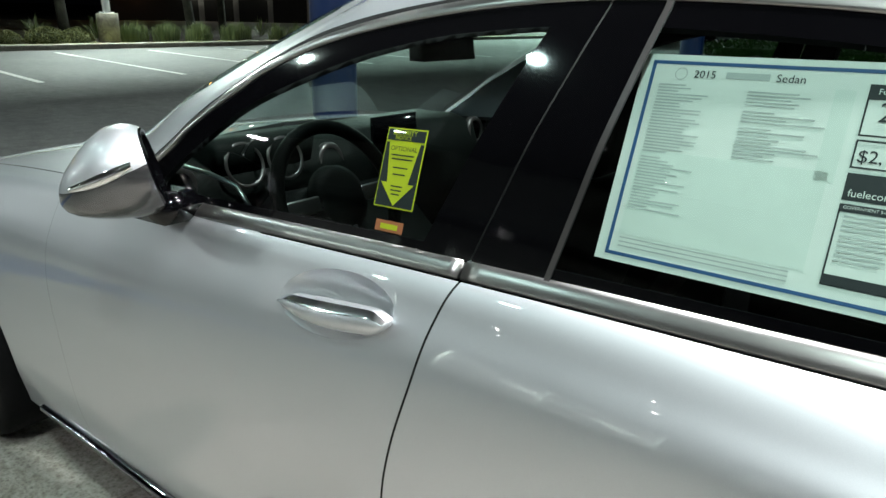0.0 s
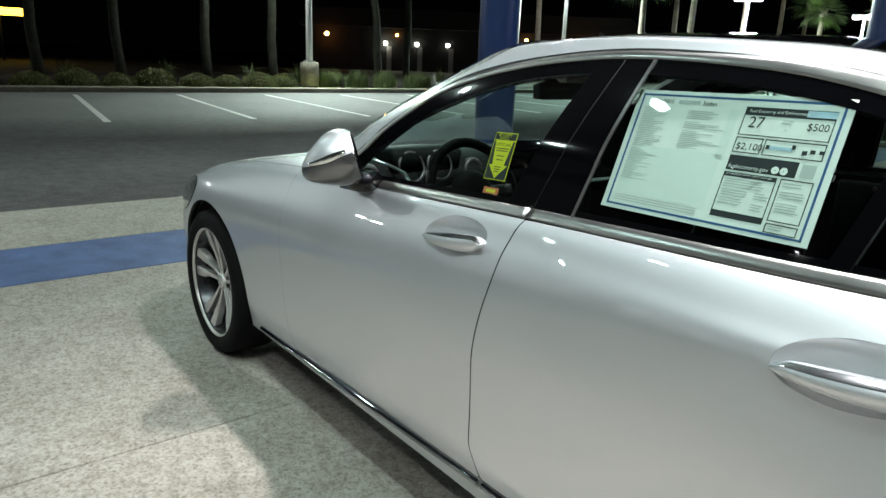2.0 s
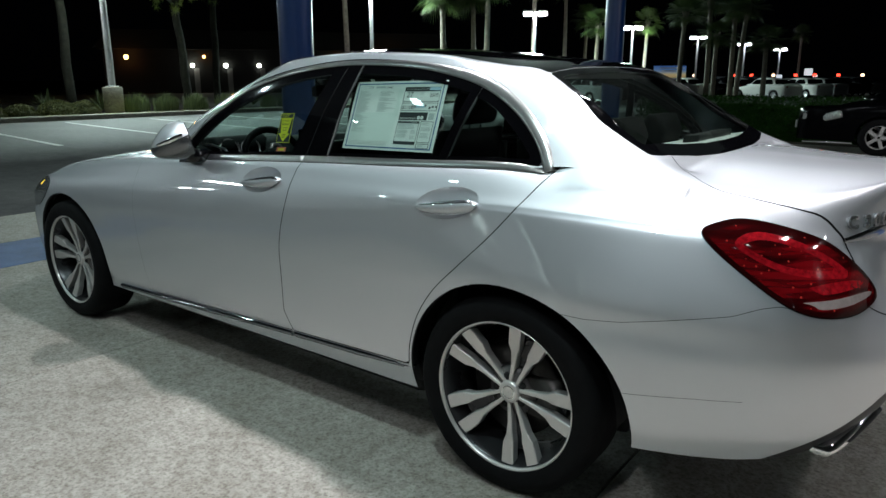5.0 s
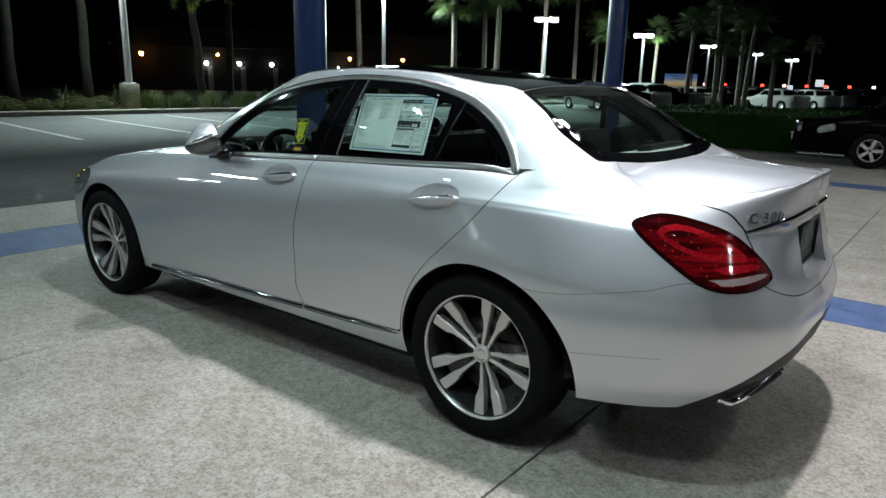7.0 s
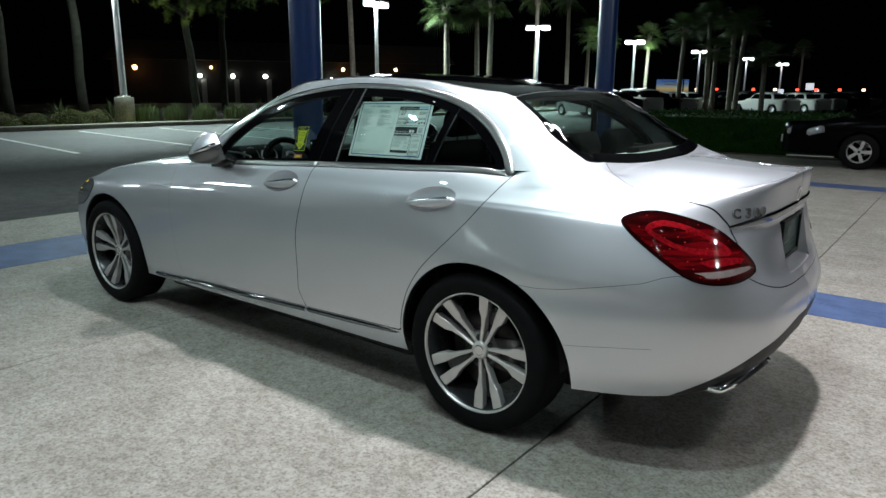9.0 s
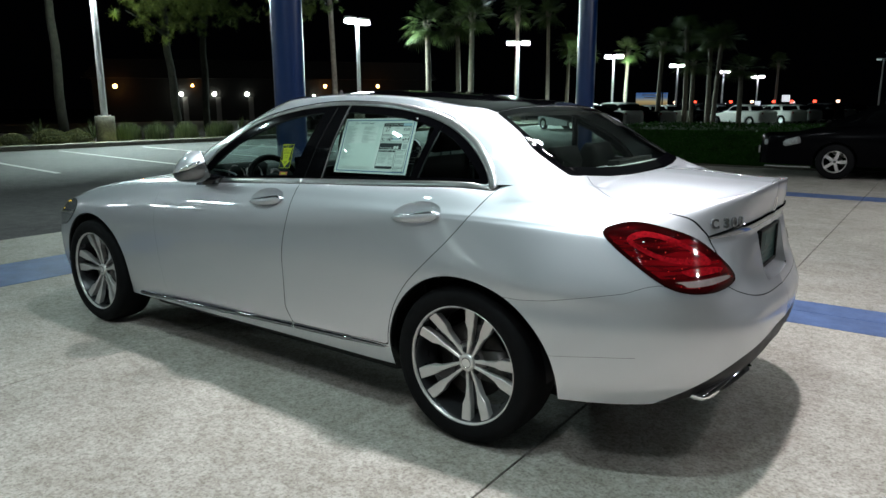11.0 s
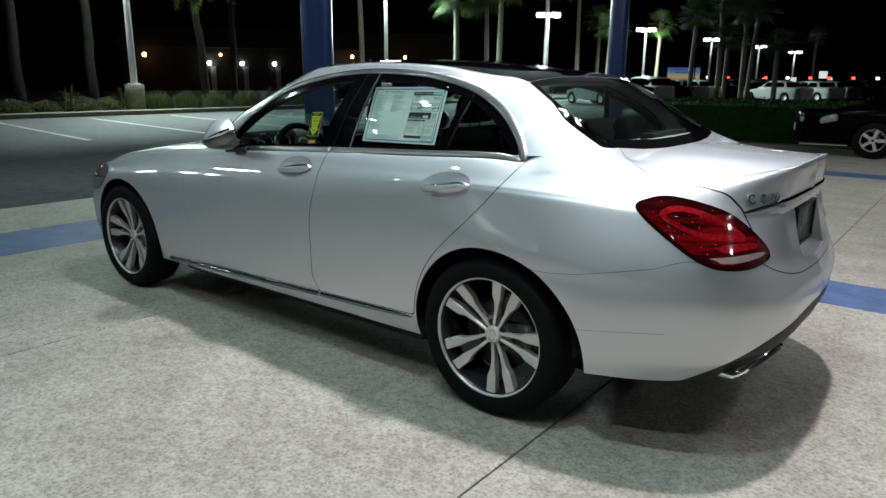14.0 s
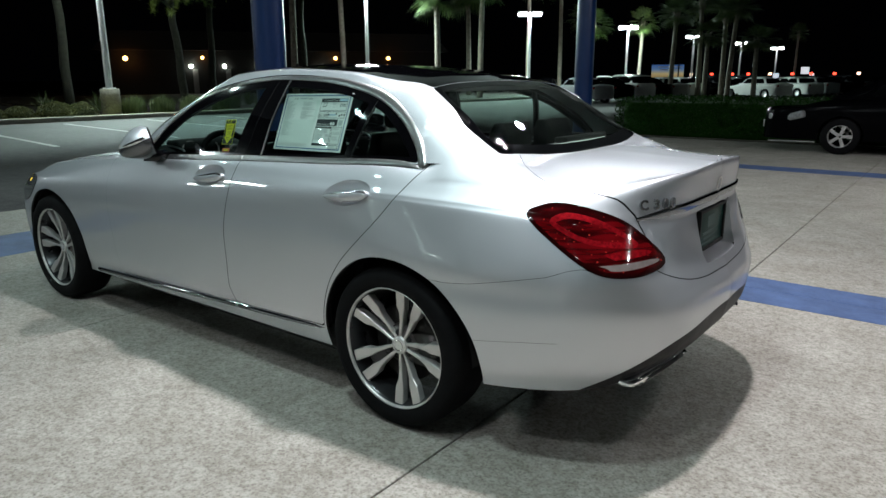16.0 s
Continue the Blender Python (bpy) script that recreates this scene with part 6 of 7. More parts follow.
for k, (x, y, s) in enumerate(((-28.5, 42, 1.2), (-28.2, 50.5, 1.3), (-29, 57.8, 1.15), (-24.2, 54.3, 0.92), (-12.8, 42.4, 0.72), (-11.4, 43.6, 0.7), (-10.8, 43.0, 0.62), (-10.1, 44.2, 0.74), (-9.5, 43.4, 0.64), (-8.0, 43.7, 0.56), (-20, 118, 1.1), (-32.4, 32.4, 1.25), (-26, 70, 1.1), (-30, 64, 1.0))):
    copy_thing((p0, p1, p2)[k % 3], pose(x, y, 0.1, 0, 0, 77 * k) @ Matrix.Diagonal((0.82, 0.82, s, 1) if x > -20 else (1, 1, s, 1)))


def tuft(bm, rng, c, needles=46, length=0.32):
    """A burst of long pine needles."""
    for _ in range(needles):
        d = Vector((rng.gauss(0, 1), rng.gauss(0, 1), rng.gauss(0.25, 0.9))).normalized()
        side = d.cross(Vector((rng.uniform(-1, 1), rng.uniform(-1, 1), 1))).normalized() * 0.011
        end = c + d * length * rng.uniform(0.7, 1.1)
        p, q, r = bm.verts.new(c - side), bm.verts.new(c + side), bm.verts.new(end)
        bm.faces.new((p, q, r))


def tree_crown(seed, tufts, r, squash):
    rng = random.Random(seed)
    bm = bmesh.new()
    for _ in range(tufts // 5):
        v = Vector((rng.gauss(0, 1), rng.gauss(0, 1), rng.gauss(0, 1))).normalized() * r * rng.random() ** 0.4
        c = Vector((v.x, v.y, v.z * squash))
        for _ in range(rng.randint(5, 8)):
            tuft(bm, rng, c + Vector((rng.gauss(0, 1), rng.gauss(0, 1), rng.gauss(0, 0.6))) * 0.3)
    return bm


def tree(at, height, seed, crown_r, lean, crown_low, leaves=190):
    rng = random.Random(seed)
    ob = thing("tree", at, "tall bare-trunked pine behind the shrubs", "tree", group="trees behind the bed")
    bend = Vector(lean)
    pts = [bend * (k / 10) ** 1.3 + Vector((0.05 * math.sin(k), 0.05 * math.cos(1.7 * k), height * k / 10 - 0.1)) for k in range(11)]
    part("trunk", tube(pts, 0.19, 12, taper=0.12), bark, ob)
    top = pts[-1]
    limbs = bmesh.new()
    for k in range(9):
        a = 2.4 * k
        s = pts[8 + k % 3]
        tube([s, s + Vector((math.cos(a) * 0.8, math.sin(a) * 0.8, 0.5)), s + Vector((math.cos(a) * 1.5, math.sin(a) * 1.5, 1.0))], 0.04, 6, limbs, taper=0.015)
    part("limbs", limbs, bark, ob)
    crown = part("crown", tree_crown(seed, leaves, crown_r, 0.75), tree_leaf, ob, smooth=False)
    crown.matrix_local = Matrix.Translation(top + Vector((0, 0, crown_low)))
    return ob


lit_pine = tree((-26, 15.7, 0.1), 7.6, 21, 2.3, (0.0, -0.5, 0), -1.2, 190)
spray = bmesh.new()
rngt = random.Random(31)
for y, z in ((12.27, 5.0), (13.15, 5.26), (13.5, 4.95), (14.2, 5.68), (14.2, 4.1), (14.5, 4.6), (12.6, 5.6), (13.0, 5.7), (13.7, 5.4), (15.2, 4.7), (15.6, 5.3), (12.9, 6.2)):
    tuft(spray, rngt, Vector((1.8 + rngt.uniform(-0.3, 0.3), y - 15.7, z - 0.1)), 90, 0.36)
part("needle_sprays", spray, tree_leaf, lit_pine, "bright pine needles close to the lamp", smooth=False)
twigs = bmesh.new()
for y, z in ((12.6, 5.2), (13.4, 4.9), (14.3, 4.3)):
    tube([(0.0, -0.25, 4.3), (0.9, (y - 15.7) * 0.5, (z + 4.3) / 2), (1.8, y - 15.7, z - 0.15)], 0.045, 6, twigs, taper=0.015)
part("branch", twigs, bark, lit_pine)
tree((-26, 10.5, 0.1), 9.5, 22, 2.2, (0.0, 0.1, 0), 1.0)
tree((-26, 7.75, 0.1), 9.5, 23, 2.2, (0.0, 0.1, 0), 1.0)
tree((-26, 4.6, 0.1), 9.5, 24, 2.2, (0.1, -0.55, 0), 1.0)
tree((-26, 1.95, 0.1), 9.5, 25, 2.2, (0.0, -0.3, 0), 1.0)
tree((-29, 19.3, 0.1), 8.2, 26, 2.8, (0.3, 0.2, 0), -1.2)
tree((-28.5, 25.3, 0.1), 8.4, 27, 2.6, (0.1, -0.2, 0), -0.8)

rngp = random.Random(9)
for k, (x, y) in enumerate(((-24.6, 2.6), (-24.4, 8.9), (-24.8, 5.9), (-24.5, 0.4), (-24.4, 10.9), (-24.6, 18.2))):
    ob = thing("palmetto", (x, y, 0.1), "low spiky palmetto behind the clipped shrubs", "palmetto", group="palmettos")
    bm = bmesh.new()
    for j in range(70):
        a, el = 2.4 * j, radians(rngp.uniform(15, 85))
        d = Vector((math.cos(a) * math.cos(el), math.sin(a) * math.cos(el), math.sin(el)))
        leaf(bm, Vector((0, 0, 0.05)), d, Vector((0, 0, 1)), rngp.uniform(0.55, 0.95), 0.03)
    part("fronds", bm, palmetto_leaf, ob, smooth=False)

# hedge beside the pad
rngh = random.Random(12)
bm = bmesh.new()
for _ in range(15000):
    x, y, z = rngh.uniform(-3.9, 9.5), rngh.uniform(13.4, 16.2), 0.1 + 0.78 * rngh.random()
    f = rngh.random()
    if f < 0.5:
        y = 13.4 + 0.12 * rngh.random()
    elif f < 0.85:
        z = 0.83 + 0.08 * rngh.random() + 0.05 * noise.noise(Vector((x * 1.5, y * 1.5, 0)))
    elif f < 0.95:
        x = -3.9 + 0.12 * rngh.random()
    y += 0.1 * noise.noise(Vector((x * 1.2, z * 2, 3)))
    leaf(bm, Vector((x, y, z)), Vector((rngh.uniform(-1, 1), rngh.uniform(-1, 0.4), rngh.uniform(-0.4, 1))), Vector((0, -0.5, 1)), 0.07, 0.04)
hedge = thing("hedge", (0, 0, 0), "dense clipped dark green hedge beside the pad", "hedge")
part("leaves", bm, hedge_leaf, hedge, smooth=False)
part("inner_bush", boxed(-3.75, 9.3, 13.55, 16.05, 0.0, 0.8, 0.1), hedge_leaf, hedge)
part("bed", boxed(-4.1, 9.8, 13.3, 16.4, -0.13, 0.03), bed_shade, hedge)

# ---- lot lamps ----
lens_on = Nodes("lit_lamp_lens", (0.9, 0.9, 0.9), 0.3).glow((0.93, 0.98, 1.0), 120.0).m
pole_mat = plain("white_painted_pole", (0.78, 0.79, 0.79), 0.45, 0.0, vary=0.06, scale=3)
base_mat = concrete("lamp_base_concrete", (0.42, 0.39, 0.33), (0.32, 0.3, 0.26), 0.6)


def lot_lamp(at, head_z, heads=2, base=True, lens=lens_on):
    ob = thing("lot_lamp", at, "white pole parking lot lamp with lit twin heads", "street lamp", group="lot lamps")
    z0 = 0.0
    if base:
        part("concrete_base", spin_profile([(0.001, 0.0), (0.34, 0.0), (0.34, 0.9), (0.32, 0.93), (0.001, 0.93)], 40, "Z"), base_mat, ob, "round concrete pole base")
        part("base_flange", boxed(-0.17, 0.17, -0.17, 0.17, 0.93, 0.975, 0.01), pole_mat, ob)
        z0 = 0.95
    part("pole", spin_profile([(0.125, z0), (0.1, head_z)], 20, "Z"), pole_mat, ob)
    for k in range(heads):
        s = 1 if k else -1
        part("arm", tube([(0, 0, head_z), (0, s * 0.35, head_z + 0.02)], 0.03, 8), pole_mat, ob)
        head = part("head", boxed(-0.2, 0.2, s * 0.6 - 0.38, s * 0.6 + 0.38, head_z - 0.03, head_z + 0.13, 0.04), pole_mat, ob, "box lamp head")
        part("lens", boxed(-0.24, 0.24, s * 0.6 - 0.34, s * 0.6 + 0.34, head_z - 0.26, head_z - 0.032, 0.11), lens, head, "glowing white lens")
    return ob


lot_lamp((-22.6, 10.46, 0.12), 5.75)
# Unseen lamps off to the side, added for glints on the flank
for k, (x, y) in enumerate(((-22.6, -14), (-36, -22), (-24, -34), (-46, -12))):
    lot_lamp((x, y, 0.0), 7.6)
far_lamp = lot_lamp((-27.8, 29.9, 0.1), 6.6)
for k in range(1, 6):
    copy_thing(far_lamp, pose(-27.6 + 0.8 * k, 29.9 + 18.3 * k, 0.1 - 0.12 * k, 0, 0, -50 - 4 * k))
lens_dim = Nodes("dim_lamp_lens", (0.8, 0.85, 0.8), 0.3).glow((0.75, 1.0, 0.95), 0.3).m
lot_lamp(pose(-6, 118, 0, 0, 0, 80), 8.0, base=False, lens=lens_dim)
# Added pole and light, there only to light the small tree
lot_lamp(pose(-0.6, 51, 0, 0, 0, 60) @ Matrix.Diagonal((0.45, 0.45, 1, 1)), 4.9, base=False, lens=lens_dim)
lamp("lot_lamp_light", "AREA", (-0.6, 51, 4.6), 150, 0.4, (0.8, 1.0, 0.85), target=(1.6, 45.5, 2.4))
street_tree = thing("street_tree", (1.5, 46, 0), "small leafy green tree lit by an added lamp", "tree")
part("trunk", tube([(0, 0, -0.14), (0.03, 0, 1.0), (0.0, 0.05, 2.2), (0.05, 0, 3.0)], 0.07, 10, taper=0.03), bark, street_tree)
rngt = random.Random(31)
bm, limbs = bmesh.new(), bmesh.new()
for k in range(16):
    a, up = 2.4 * k, rngt.uniform(0.0, 1.0)
    end = Vector((math.cos(a) * rngt.uniform(0.6, 1.7), math.sin(a) * rngt.uniform(0.6, 1.7), 2.2 + 1.5 * up))
    tube([(0, 0, 1.7 + 0.8 * up), tuple(end * 0.6 + Vector((0, 0, 0.8))), tuple(end)], 0.025, 5, limbs, taper=0.008)
    for _ in range(130):
        d = Vector((rngt.gauss(0, 1), rngt.gauss(0, 1), rngt.gauss(0, 0.6)))
        leaf(bm, end + d * 0.24, d, Vector((0, 0, 1)), 0.12, 0.06)
part("branch", limbs, bark, street_tree)
part("crown", bm, tree_leaf, street_tree, smooth=False)
for (lx, ly), watts in zip(((-22.6, 10.46), (-27.8, 29.9), (-26.8, 48.2), (-26.0, 66.5), (-22.6, -14)), LOT_WATTS):
    lamp("lot_lamp_light", "AREA", (lx, ly, {10.46: 5.5, -14: 7.4}.get(ly, 6.4)), watts, 0.5, (0.78, 1.0, 0.92), target=(lx + (11 if ly == 10.46 else 5), ly, 0))

# ---- parked cars ----


def parked_car(at, paint, label, roof=1.45, long=4.6, dark_glass=None, tall=0.0, over=0.88, group="parked cars", wheel_mat=None):
    """A smaller-scale saloon or wagon skin: body, glass, lamps and wheels. Its nose points to -x."""
    ob = thing("parked_car", at, label, "car", group=group)
    f, r = -long / 2, long / 2
    rows_l = []
    top = roof
    stations = [(f, 0.0), (f + 0.05, 0.55), (f + 0.3, 0.8), (f + 0.9, 0.89), (-0.4, 0.9), (0.9, 0.9), (r - 0.7, 0.89), (r - 0.2, 0.78), (r - 0.03, 0.5), (r, 0.0)]
    low = [(x, w * 0.96, 0.25) for x, w in stations]
    mid = [(x, w, 0.55) for x, w in stations]
    hip = [(x * 0.985, w * 0.99, 0.78 + (0.12 if x > 0 else 0.0) + tall * 0.3) for x, w in stations]
    belt = [(x * 0.95, w * 0.9, (0.72 if k < 3 else 0.84 if k == 3 else 0.95 if k < 7 else 0.98) + tall * 0.5) for k, (x, w) in enumerate(stations)]
    deck = [(x * 0.93, w * 0.5, z + 0.05) for x, w, z in belt]
    ridge = [(x * 0.93, 0, z + 0.07) for x, w, z in belt]
    sk = skin([np.array(q) * flip for q in (low, mid, hip, belt, deck, ridge)], 5, 3)
    fa, ra = f + over, r - 0.98
    sk = sk.cut(lambda p: np.hypot(p[:, 0] - fa, p[:, 2] - 0.33) - 0.37).cut(lambda p: np.hypot(p[:, 0] - ra, p[:, 2] - 0.33) - 0.37)
    sk.joined(sk.mirrored()).object("body", paint, ob, rim=0.03)
    b0 = 0.93 + tall * 0.5
    rear = r - 0.55 if tall < 0.1 else r - 0.12
    foot = [(f + 1.05, 0, b0), (f + 1.15, 0.5, b0), (f + 1.4, 0.74, b0), (-0.2, 0.79, b0 + 0.02), (0.6, 0.79, b0 + 0.03), (rear - 0.35, 0.74, b0 + 0.05), (rear - 0.05, 0.5, b0 + 0.06), (rear, 0, b0 + 0.06)]
    back = rear - (0.75 if tall < 0.1 else 0.3)
    crown_l = [(f + 1.95, 0, top - 0.04), (f + 1.97, 0.4, top - 0.05), (f + 2.05, 0.57, top - 0.09), (-0.05, 0.6, top - 0.07), (0.6, 0.6, top - 0.07), (back - 0.12, 0.57, top - 0.1), (back - 0.02, 0.4, top - 0.08), (back, 0, top - 0.07)]
    roof_l = [(f + 2.2, 0, top - 0.01), (f + 2.22, 0.2, top - 0.01), (f + 2.25, 0.3, top - 0.01), (0, 0.35, top), (0.5, 0.35, top), (back - 0.3, 0.3, top - 0.03), (back - 0.25, 0.2, top - 0.03), (back - 0.2, 0, top - 0.03)]
    spine = [(x, 0, z + 0.004) for x, w, z in roof_l]
    mids = [((a[0] + b[0]) / 2, (a[1] + b[1]) / 2 + 0.01, (a[2] + b[2]) / 2) for a, b in zip(foot, crown_l)]
    ck = skin([np.array(q) * flip for q in (foot, mids, crown_l, roof_l, spine)], 5, 4)
    zlo, zhi = b0 + 0.07, top - 0.11
    gl = lambda p: np.minimum.reduce([p[:, 2] - zlo, zhi - p[:, 2], np.abs(p[:, 0] - (f + 1.62 + (p[:, 2] - b0) * 0.9)) - 0.05 + 10 * (np.abs(p[:, 1]) < 0.5), np.abs(p[:, 0] - 0.35) - 0.05, np.abs(p[:, 0] - (rear - 0.42 - (p[:, 2] - b0) * 0.9)) - 0.07 + 10 * (np.abs(p[:, 1]) < 0.5)])
    panes, frame_sk = ck.split(gl, 0.0)
    frame_sk.joined(frame_sk.mirrored()).object("roof", paint, ob, rim=0)
    front_line = lambda p: f + 1.62 + (p[:, 2] - b0) * 0.9 - p[:, 0]
    rear_line = lambda p: p[:, 0] - (rear - 0.42 - (p[:, 2] - b0) * 0.9)
    ws, rest = panes.split(front_line, 0.0)
    rw, rest = rest.split(rear_line, 0.0)
    sf, sr = rest.split(lambda p: 0.35 - p[:, 0], 0.0)
    for nm, sh in (("windscreen", ws), ("rear_window", rw)):
        if sh.f:
            sh.joined(sh.mirrored()).object(nm, M["black_gloss"], ob, "dark car window", rim=0)
    for sh in (sf, sr):
        for q in (sh, sh.mirrored()):
            if q.f:
                q.object("side_window", M["black_gloss"], ob, "dark car window", rim=0)
    for s in (-1, 1):
        part("tail_lamp", boxed(r - 0.3, r - 0.1, s * 0.62 - 0.11, s * 0.62 + 0.11, 0.78 + tall * 0.4, 0.9 + tall * 0.4, 0.03), M["bright_red"], ob, "red tail lamp")
        part("headlamp", boxed(f + 0.12, f + 0.42, s * 0.62 - 0.12, s * 0.62 + 0.12, 0.6, 0.72, 0.04), M["headlamp"], ob, "clear headlamp")
        for wx in (fa, ra):
            wh = part("wheel", spin_profile([(0.2, -0.09), (0.3, -0.1), (0.325, -0.08), (0.325, 0.08), (0.3, 0.1)], 28), M["rubber"], ob, "black tyre")
            wh.matrix_local = pose(wx, s * 0.79, 0.325)
            part("rim", spin_profile([(0.2, s * 0.08), (0.19, s * 0.05), (0.03, s * 0.085), (0.001, s * 0.085)], 20), M["alloy"] if wheel_mat is None else wheel_mat, wh, "alloy rim")
    return ob


def gloss(name, c, spec=0.35):
    return plain(name, c, 0.16, 0.0, vary=0.05, Specular_IOR_Level=spec)


white_p, grey_p, dark_p, silver_p = gloss("white_car_paint", (0.75, 0.75, 0.73)), gloss("grey_car_paint", (0.02, 0.02, 0.023)), gloss("black_car_paint", (0.0015, 0.0015, 0.002), 0.04), gloss("silver_car_paint", (0.3, 0.305, 0.315))
row_y = lambda x: 57.4 + (x + 23.8) * 0.29
kinds = [
    parked_car(pose(-14.6, 39.0, 0, 0, 0, -27), white_p, "white estate car parked in the far lot", 1.58, 4.6, tall=0.14),
    parked_car(pose(-14.35, 41.4, 0, 0, 0, -28), dark_p, "black saloon parked in the far lot", 1.42),
    parked_car(pose(-14.1, 43.8, 0, 0, 0, -27), silver_p, "silver saloon parked in the far lot", 1.42),
    parked_car(pose(-8.7, 47.6, 0, 0, 0, -27), white_p, "white saloon parked in the far lot", 1.42),
    parked_car(pose(-13.3, 50.8, 0, 0, 0, -27), grey_p, "dark grey wagon parked in the far lot", 1.56, tall=0.14),
]
# angled stalls behind the hedge, then the rows across the lot
spots = [(-13.8, 46.1, -27, 3), (-13.55, 48.5, -26, 1), (-7.6, 52.6, -31, 3), (-7.2, 56.6, -29, 2), (-6.8, 59.6, -28, 1), (-6.4, 62.6, -28, 4), (-5.9, 65.6, -27, 2), (-13.1, 53.2, -27, 1), (-12.9, 55.6, -27, 2), (-12.6, 58.0, -27, 4), (-14.9, 36.5, -27, 1), (-15.1, 34.1, -27, 2)]
spots += [(x, row_y(x), 118, i) for x, i in ((-19.2, 2), (-21.8, 1), (-24.2, 0), (-26.6, 1), (-29.2, 1), (-31.8, 2), (-34.4, 1), (-37.0, 4))]
spots += [(-36 + 2.8 * k, row_y(-36 + 2.8 * k) + 19.5, 114 + 3 * (k % 3), (1, 2, 4, 3, 1, 2, 1)[k % 7]) for k in range(16)]
for x, y, rz, i in spots:
    copy_thing(kinds[i], pose(x, y, 0, 0, 0, rz))
black_car = parked_car(pose(2.3, 12.5, 0, 0, 0, 4), dark_p, "gleaming black coupe parked beside the hedge", 1.4, 4.95, group="", over=1.36, tall=0.08)
parked_car(pose(2.3, 19.2, 0, 0, 0, 2), silver_p, "silver hatchback parked behind the hedge", 1.66, 4.5, tall=0.1)
for kid in list(black_car.children):
    if kid.name.startswith("wheel"):
        for g in list(kid.children):
            bpy.data.objects.remove(g)
        sy = 1 if kid.location.y > 0 else -1
        part("rim", spin_profile([(0.205, sy * 0.08), (0.2, sy * 0.1), (0.192, sy * 0.09), (0.185, sy * -0.04)], 40), M["alloy"], kid, "bright rim ring")
        for k in range(5):
            sp = prism([(-0.025, 0.02), (0.025, 0.02), (0.03, 0.195), (-0.03, 0.195)], sy * 0.05, sy * 0.085)
            part("spoke", sp, M["alloy"], kid, smooth=False).matrix_local = Matrix.Rotation(2 * math.pi * k / 5 + 0.3, 4, "Y")

for s in (-1, 1):
    eye_m = Matrix.Translation((-1.95, s * 0.78, 0.65)) @ pose(0, 0, 0, 0, -16, s * 24)
    part("headlamp", boxed(-0.27, 0.27, -0.085, 0.085, -0.07, 0.07, 0.045), M["headlamp"], black_car, "clear swept headlamp").matrix_local = eye_m
    part("air_intake", boxed(-2.32, -2.2, s * 0.45 - 0.2, s * 0.45 + 0.2, 0.32, 0.44, 0.03), M["black"], black_car, "dark front air intake")

part("number_plate", boxed(-2.52, -2.49, -0.15, 0.15, 0.42, 0.56, 0.008), M["alloy"], black_car, "pale front number plate", smooth=False)
part("front_lip", boxed(-2.3, -1.5, -0.9, -0.86, 0.2, 0.235, 0.012), M["chrome"], black_car, "bright lower front lip")

# ---- far things ----
billboard = thing("billboard", (-44, 129, 0), "far lit blue and gold billboard on posts", "billboard")
bg = Nodes("lit_billboard_face", rough=0.6)
ramp_in = bg.node("ShaderNodeSeparateXYZ")
bg.link(bg.coords(), ramp_in.inputs[0])
mr = bg.node("ShaderNodeMapRange", From_Min=1.2, From_Max=4.0)
bg.link(ramp_in.outputs["Z"], mr.inputs["Value"])
sky_col = bg.ramp(mr.outputs[0], (0.0, (0.5, 0.3, 0.08)), (0.35, (0.75, 0.6, 0.3)), (0.6, (0.2, 0.35, 0.6)), (1.0, (0.05, 0.15, 0.5)))
bg.colour(sky_col)
bg.link(sky_col, bg.b.inputs["Emission Color"])
bg.set("Emission Strength", 0.4)
part("face", boxed(-2.9, 2.9, -0.1, 0.1, 1.3, 3.8), bg.m, billboard, smooth=False).matrix_local = pose(0, 0, 0, 0, 0, 20)
for x in (-2, 2):
    part("post", boxed(x - 0.1, x + 0.1, 0.1, 0.3, -0.14, 4.0), M["black"], billboard)
for k in range(2):
    part("print_bar", boxed(-1.8 + 0.4 * k, 2.6 - 0.3 * k, -0.13, -0.1, 3.3 - 0.5 * k, 3.5 - 0.5 * k), M["paper"], billboard, smooth=False).matrix_local = pose(0, 0, 0, 0, 0, 20)

# Wall set near black: the night's darkness is put into its colour
night_wall = plain("night_darkened_stucco", (0.004, 0.0035, 0.0025), 0.9)
building = thing("far_building", (0, 0, 0), "low dark stucco building with lit wall lamps", "building")
d0, d1 = Vector((-64.5, 31.5, 0)), Vector((-45.5, 56, 0))
run = (d1 - d0).normalized()
away = Vector((-run.y, run.x, 0))
ang = math.degrees(math.atan2(run.y, run.x))
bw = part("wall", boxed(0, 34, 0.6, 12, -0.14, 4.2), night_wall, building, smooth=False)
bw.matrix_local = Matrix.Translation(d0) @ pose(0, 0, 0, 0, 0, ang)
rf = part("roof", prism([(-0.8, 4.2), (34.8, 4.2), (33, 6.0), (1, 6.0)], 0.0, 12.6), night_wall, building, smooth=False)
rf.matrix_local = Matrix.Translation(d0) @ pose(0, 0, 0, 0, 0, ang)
white_glow = Nodes("white_wall_lamp", (0.9, 0.9, 0.85), 0.3).glow((0.95, 1.0, 0.85), 50).m
amber_glow = Nodes("amber_wall_lamp", (0.9, 0.5, 0.2), 0.3).glow((1.0, 0.42, 0.1), 25).m
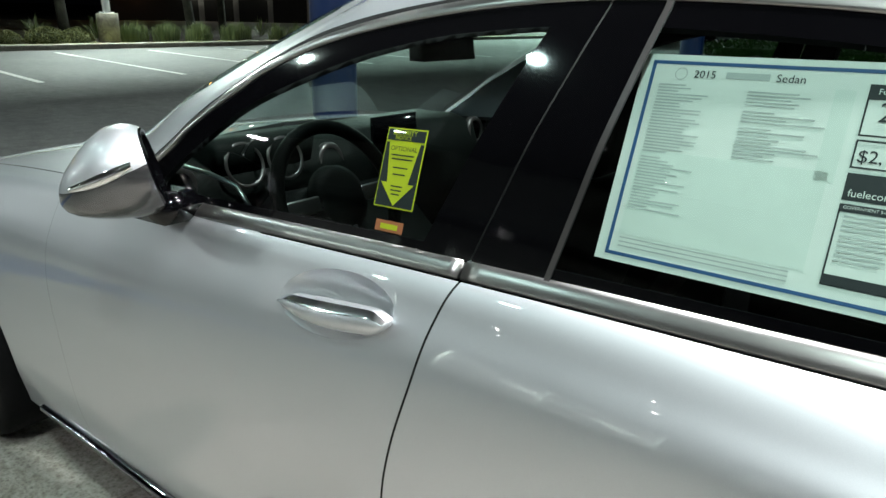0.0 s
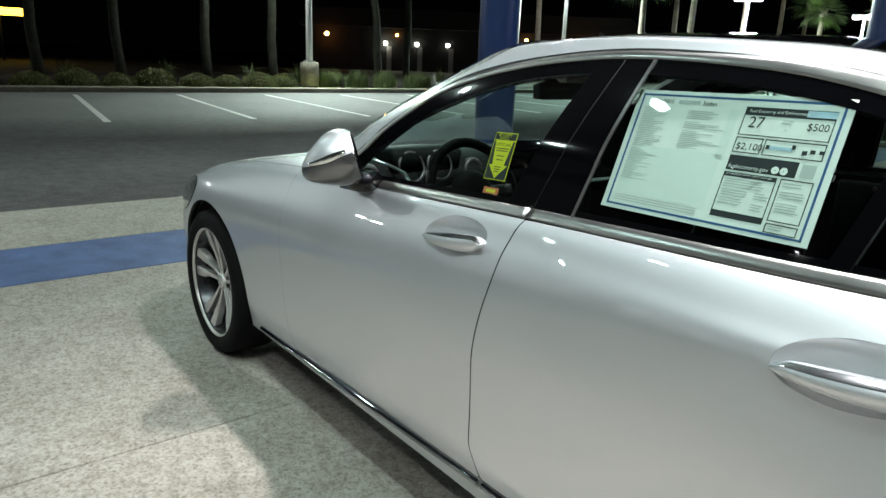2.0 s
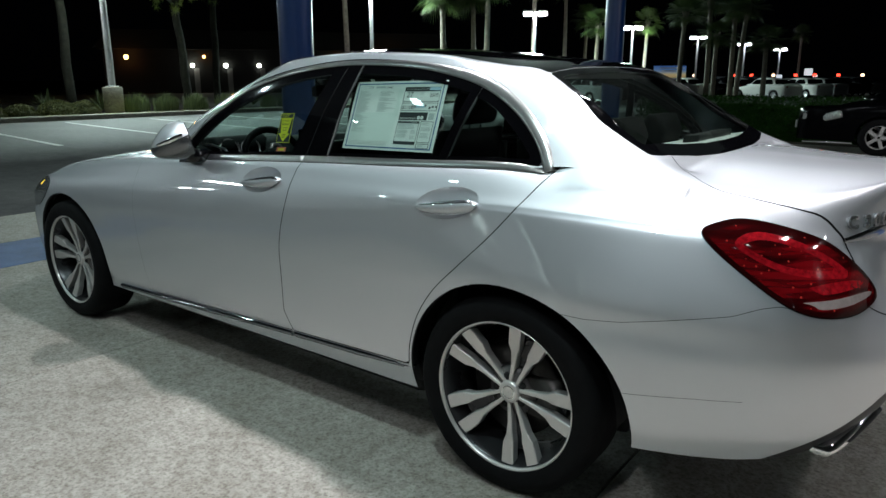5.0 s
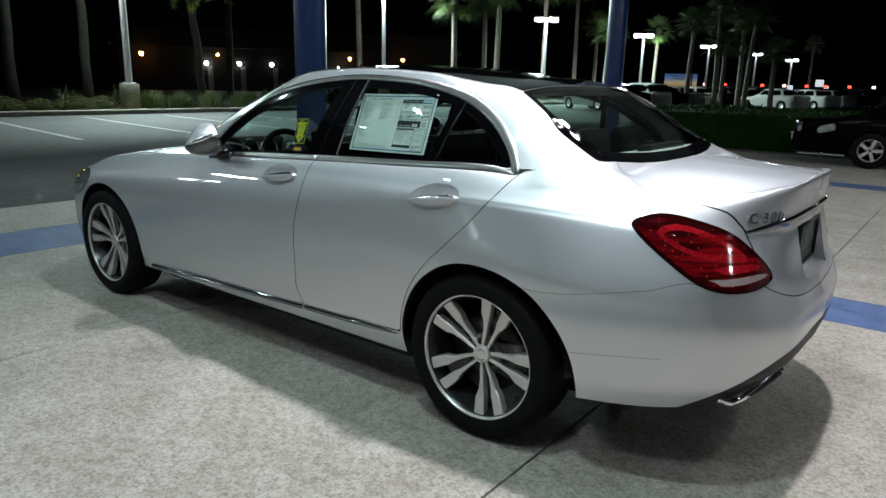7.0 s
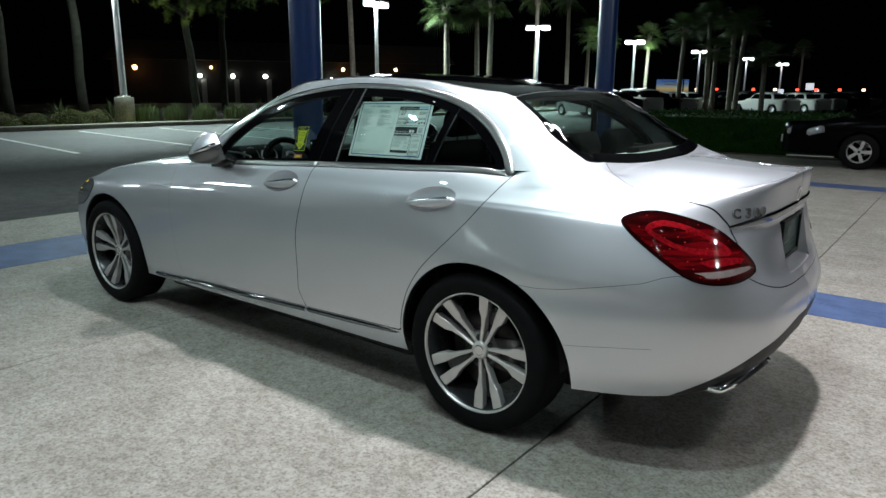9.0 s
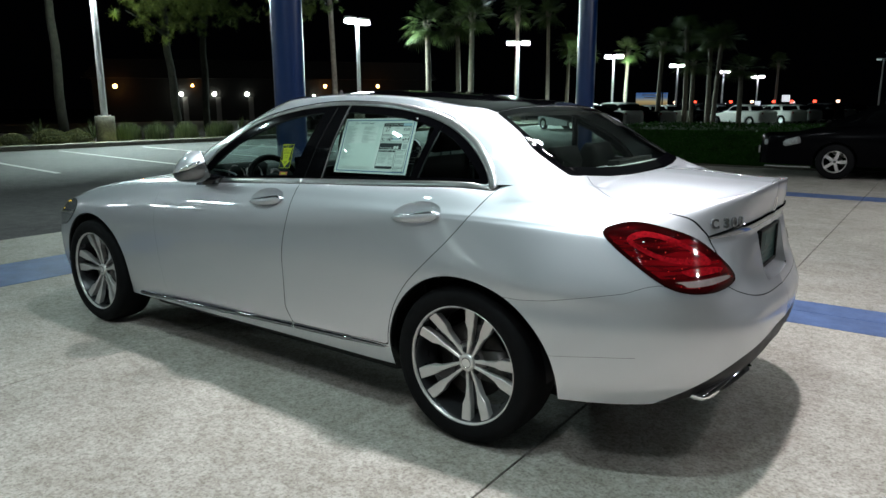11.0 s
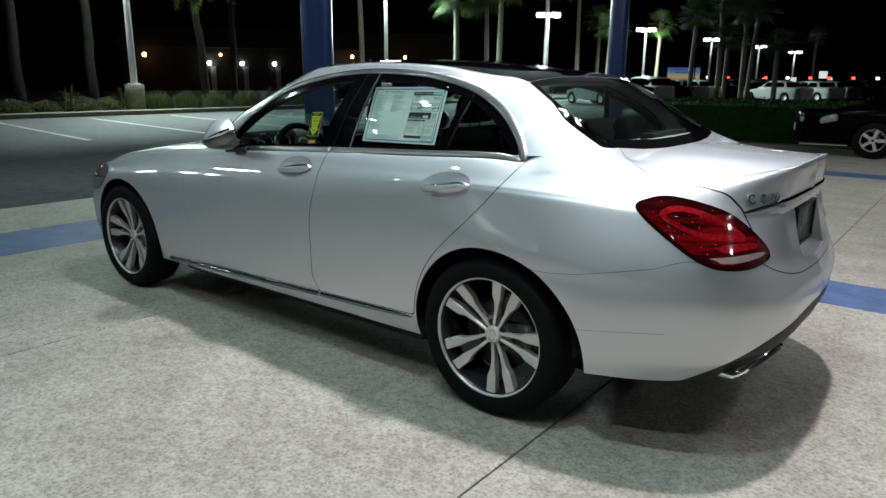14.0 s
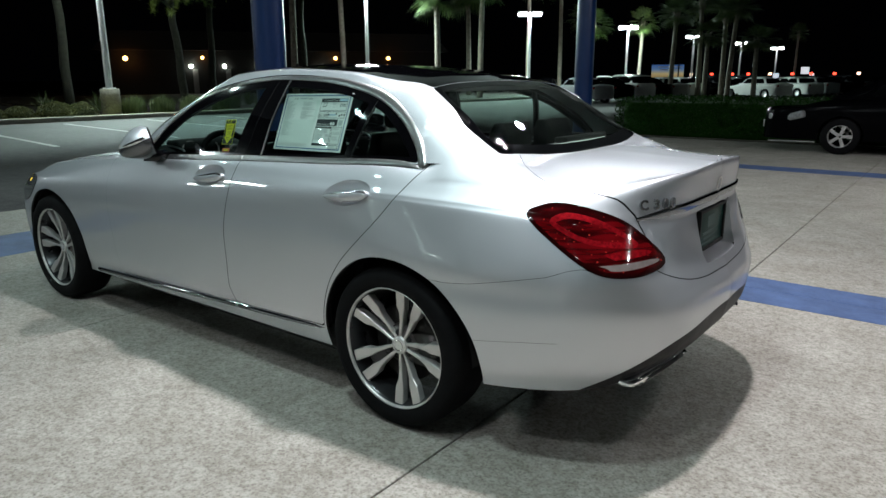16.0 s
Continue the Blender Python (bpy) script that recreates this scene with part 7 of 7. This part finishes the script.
for p, glow_mat, rad in (((-62.86, 33.05, 3.4), amber_glow, 0.22), ((-59.8, 38.15, 2.67), white_glow, 0.2), ((-57.99, 40.77, 2.68), white_glow, 0.2), ((-56.06, 43.34, 2.68), white_glow, 0.2), ((-59.17, 39.09, 3.51), amber_glow, 0.14), ((-50.8, 49.35, 3.49), amber_glow, 0.18), ((-46.8, 53.16, 3.49), amber_glow, 0.18), ((-51.64, 48.47, 2.51), white_glow, 0.13)):
    lob = thing("wall_lamp", p, "small glowing wall lamp on the far building", "wall lamp", group="far wall lamps")
    part("globe", spin_profile([(0.001, -rad), (rad * 0.7, -rad * 0.7), (rad, 0), (rad * 0.7, rad * 0.7), (0.001, rad)], 14, "Z"), glow_mat, lob)
    part("bracket", tube([(0, 0, rad * 0.5), tuple(away * 1.2 + Vector((0, 0, rad)))], 0.05, 6), M["black"], lob)
# Paler strips stand for wall lit beside the white lamps
for p in ((-59.8, 38.15), (-57.99, 40.77), (-56.06, 43.34)):
    q = Vector((*p, 0)) - d0
    part("door", boxed(q.dot(run) + 0.1, q.dot(run) + 0.6, 0.55, 0.62, 0, 2.4), wall_mat, building, "pale strip standing for lamplit wall", smooth=False).matrix_local = Matrix.Translation(d0) @ pose(0, 0, 0, 0, 0, ang)
sign = thing("yellow_sign", (-67.4, 6.3, 0), "glowing yellow roadside fascia sign on posts", "sign")
part("face", boxed(-0.15, 0.15, -3.0, 1.2, 3.45, 4.05), Nodes("yellow_sign_face", (0.8, 0.6, 0.05), 0.4).glow((1.0, 0.62, 0.05), 6).m, sign, smooth=False)
part("post", boxed(-0.1, 0.1, -1, -0.8, -0.14, 3.5), M["black"], sign)
for (x, y, z, w, h), col in (((-18, 115, 2.4, 1.1, 1.0), (0.9, 0.95, 1.0)), ((-22, 115, 1.6, 0.8, 0.8), (0.8, 0.9, 1.0)), ((-17, 115, 1.7, 0.6, 0.5), (0.9, 0.95, 1.0)), ((-1.5, 90, 5.0, 0.5, 0.5), (0.2, 0.4, 0.6)), ((-3, 92, 3.6, 0.9, 0.5), (0.02, 0.12, 0.09)), ((1.5, 92, 3.4, 0.15, 2.2), (0.1, 0.2, 0.35)), ((6, 92, 3.0, 0.2, 1.6), (0.05, 0.25, 0.2))):
    so = thing("far_sign", (x, y, 0), "small lit sign far across the lot", "sign", group="far signs")
    part("face", boxed(-w / 2, w / 2, -0.05, 0.05, z - h / 2, z + h / 2), Nodes("far_sign_face", col, 0.5).glow(col, 0.8 if max(col) > 0.7 else 0.25).m, so, smooth=False)
    part("post", boxed(-0.06, 0.06, 0.06, 0.12, -0.14, z), M["black"], so, smooth=False)
for k in range(9):
    rl = thing("far_tail_light", (-34 + 2.9 * k, 112 + (k % 3), 0), "red tail light of traffic far away", "light", group="far tail lights")
    part("lens", boxed(-0.22, 0.22, -0.05, 0.05, 1.75, 2.1, 0.03), Nodes("red_tail_glow", (0.5, 0.02, 0.01), 0.4).glow((1.0, 0.06, 0.03) if k % 4 else (1.0, 0.6, 0.4), 5).m, rl)
    part("stem", boxed(-0.05, 0.05, 0.06, 0.2, -0.14, 2.0), M["black"], rl, smooth=False)
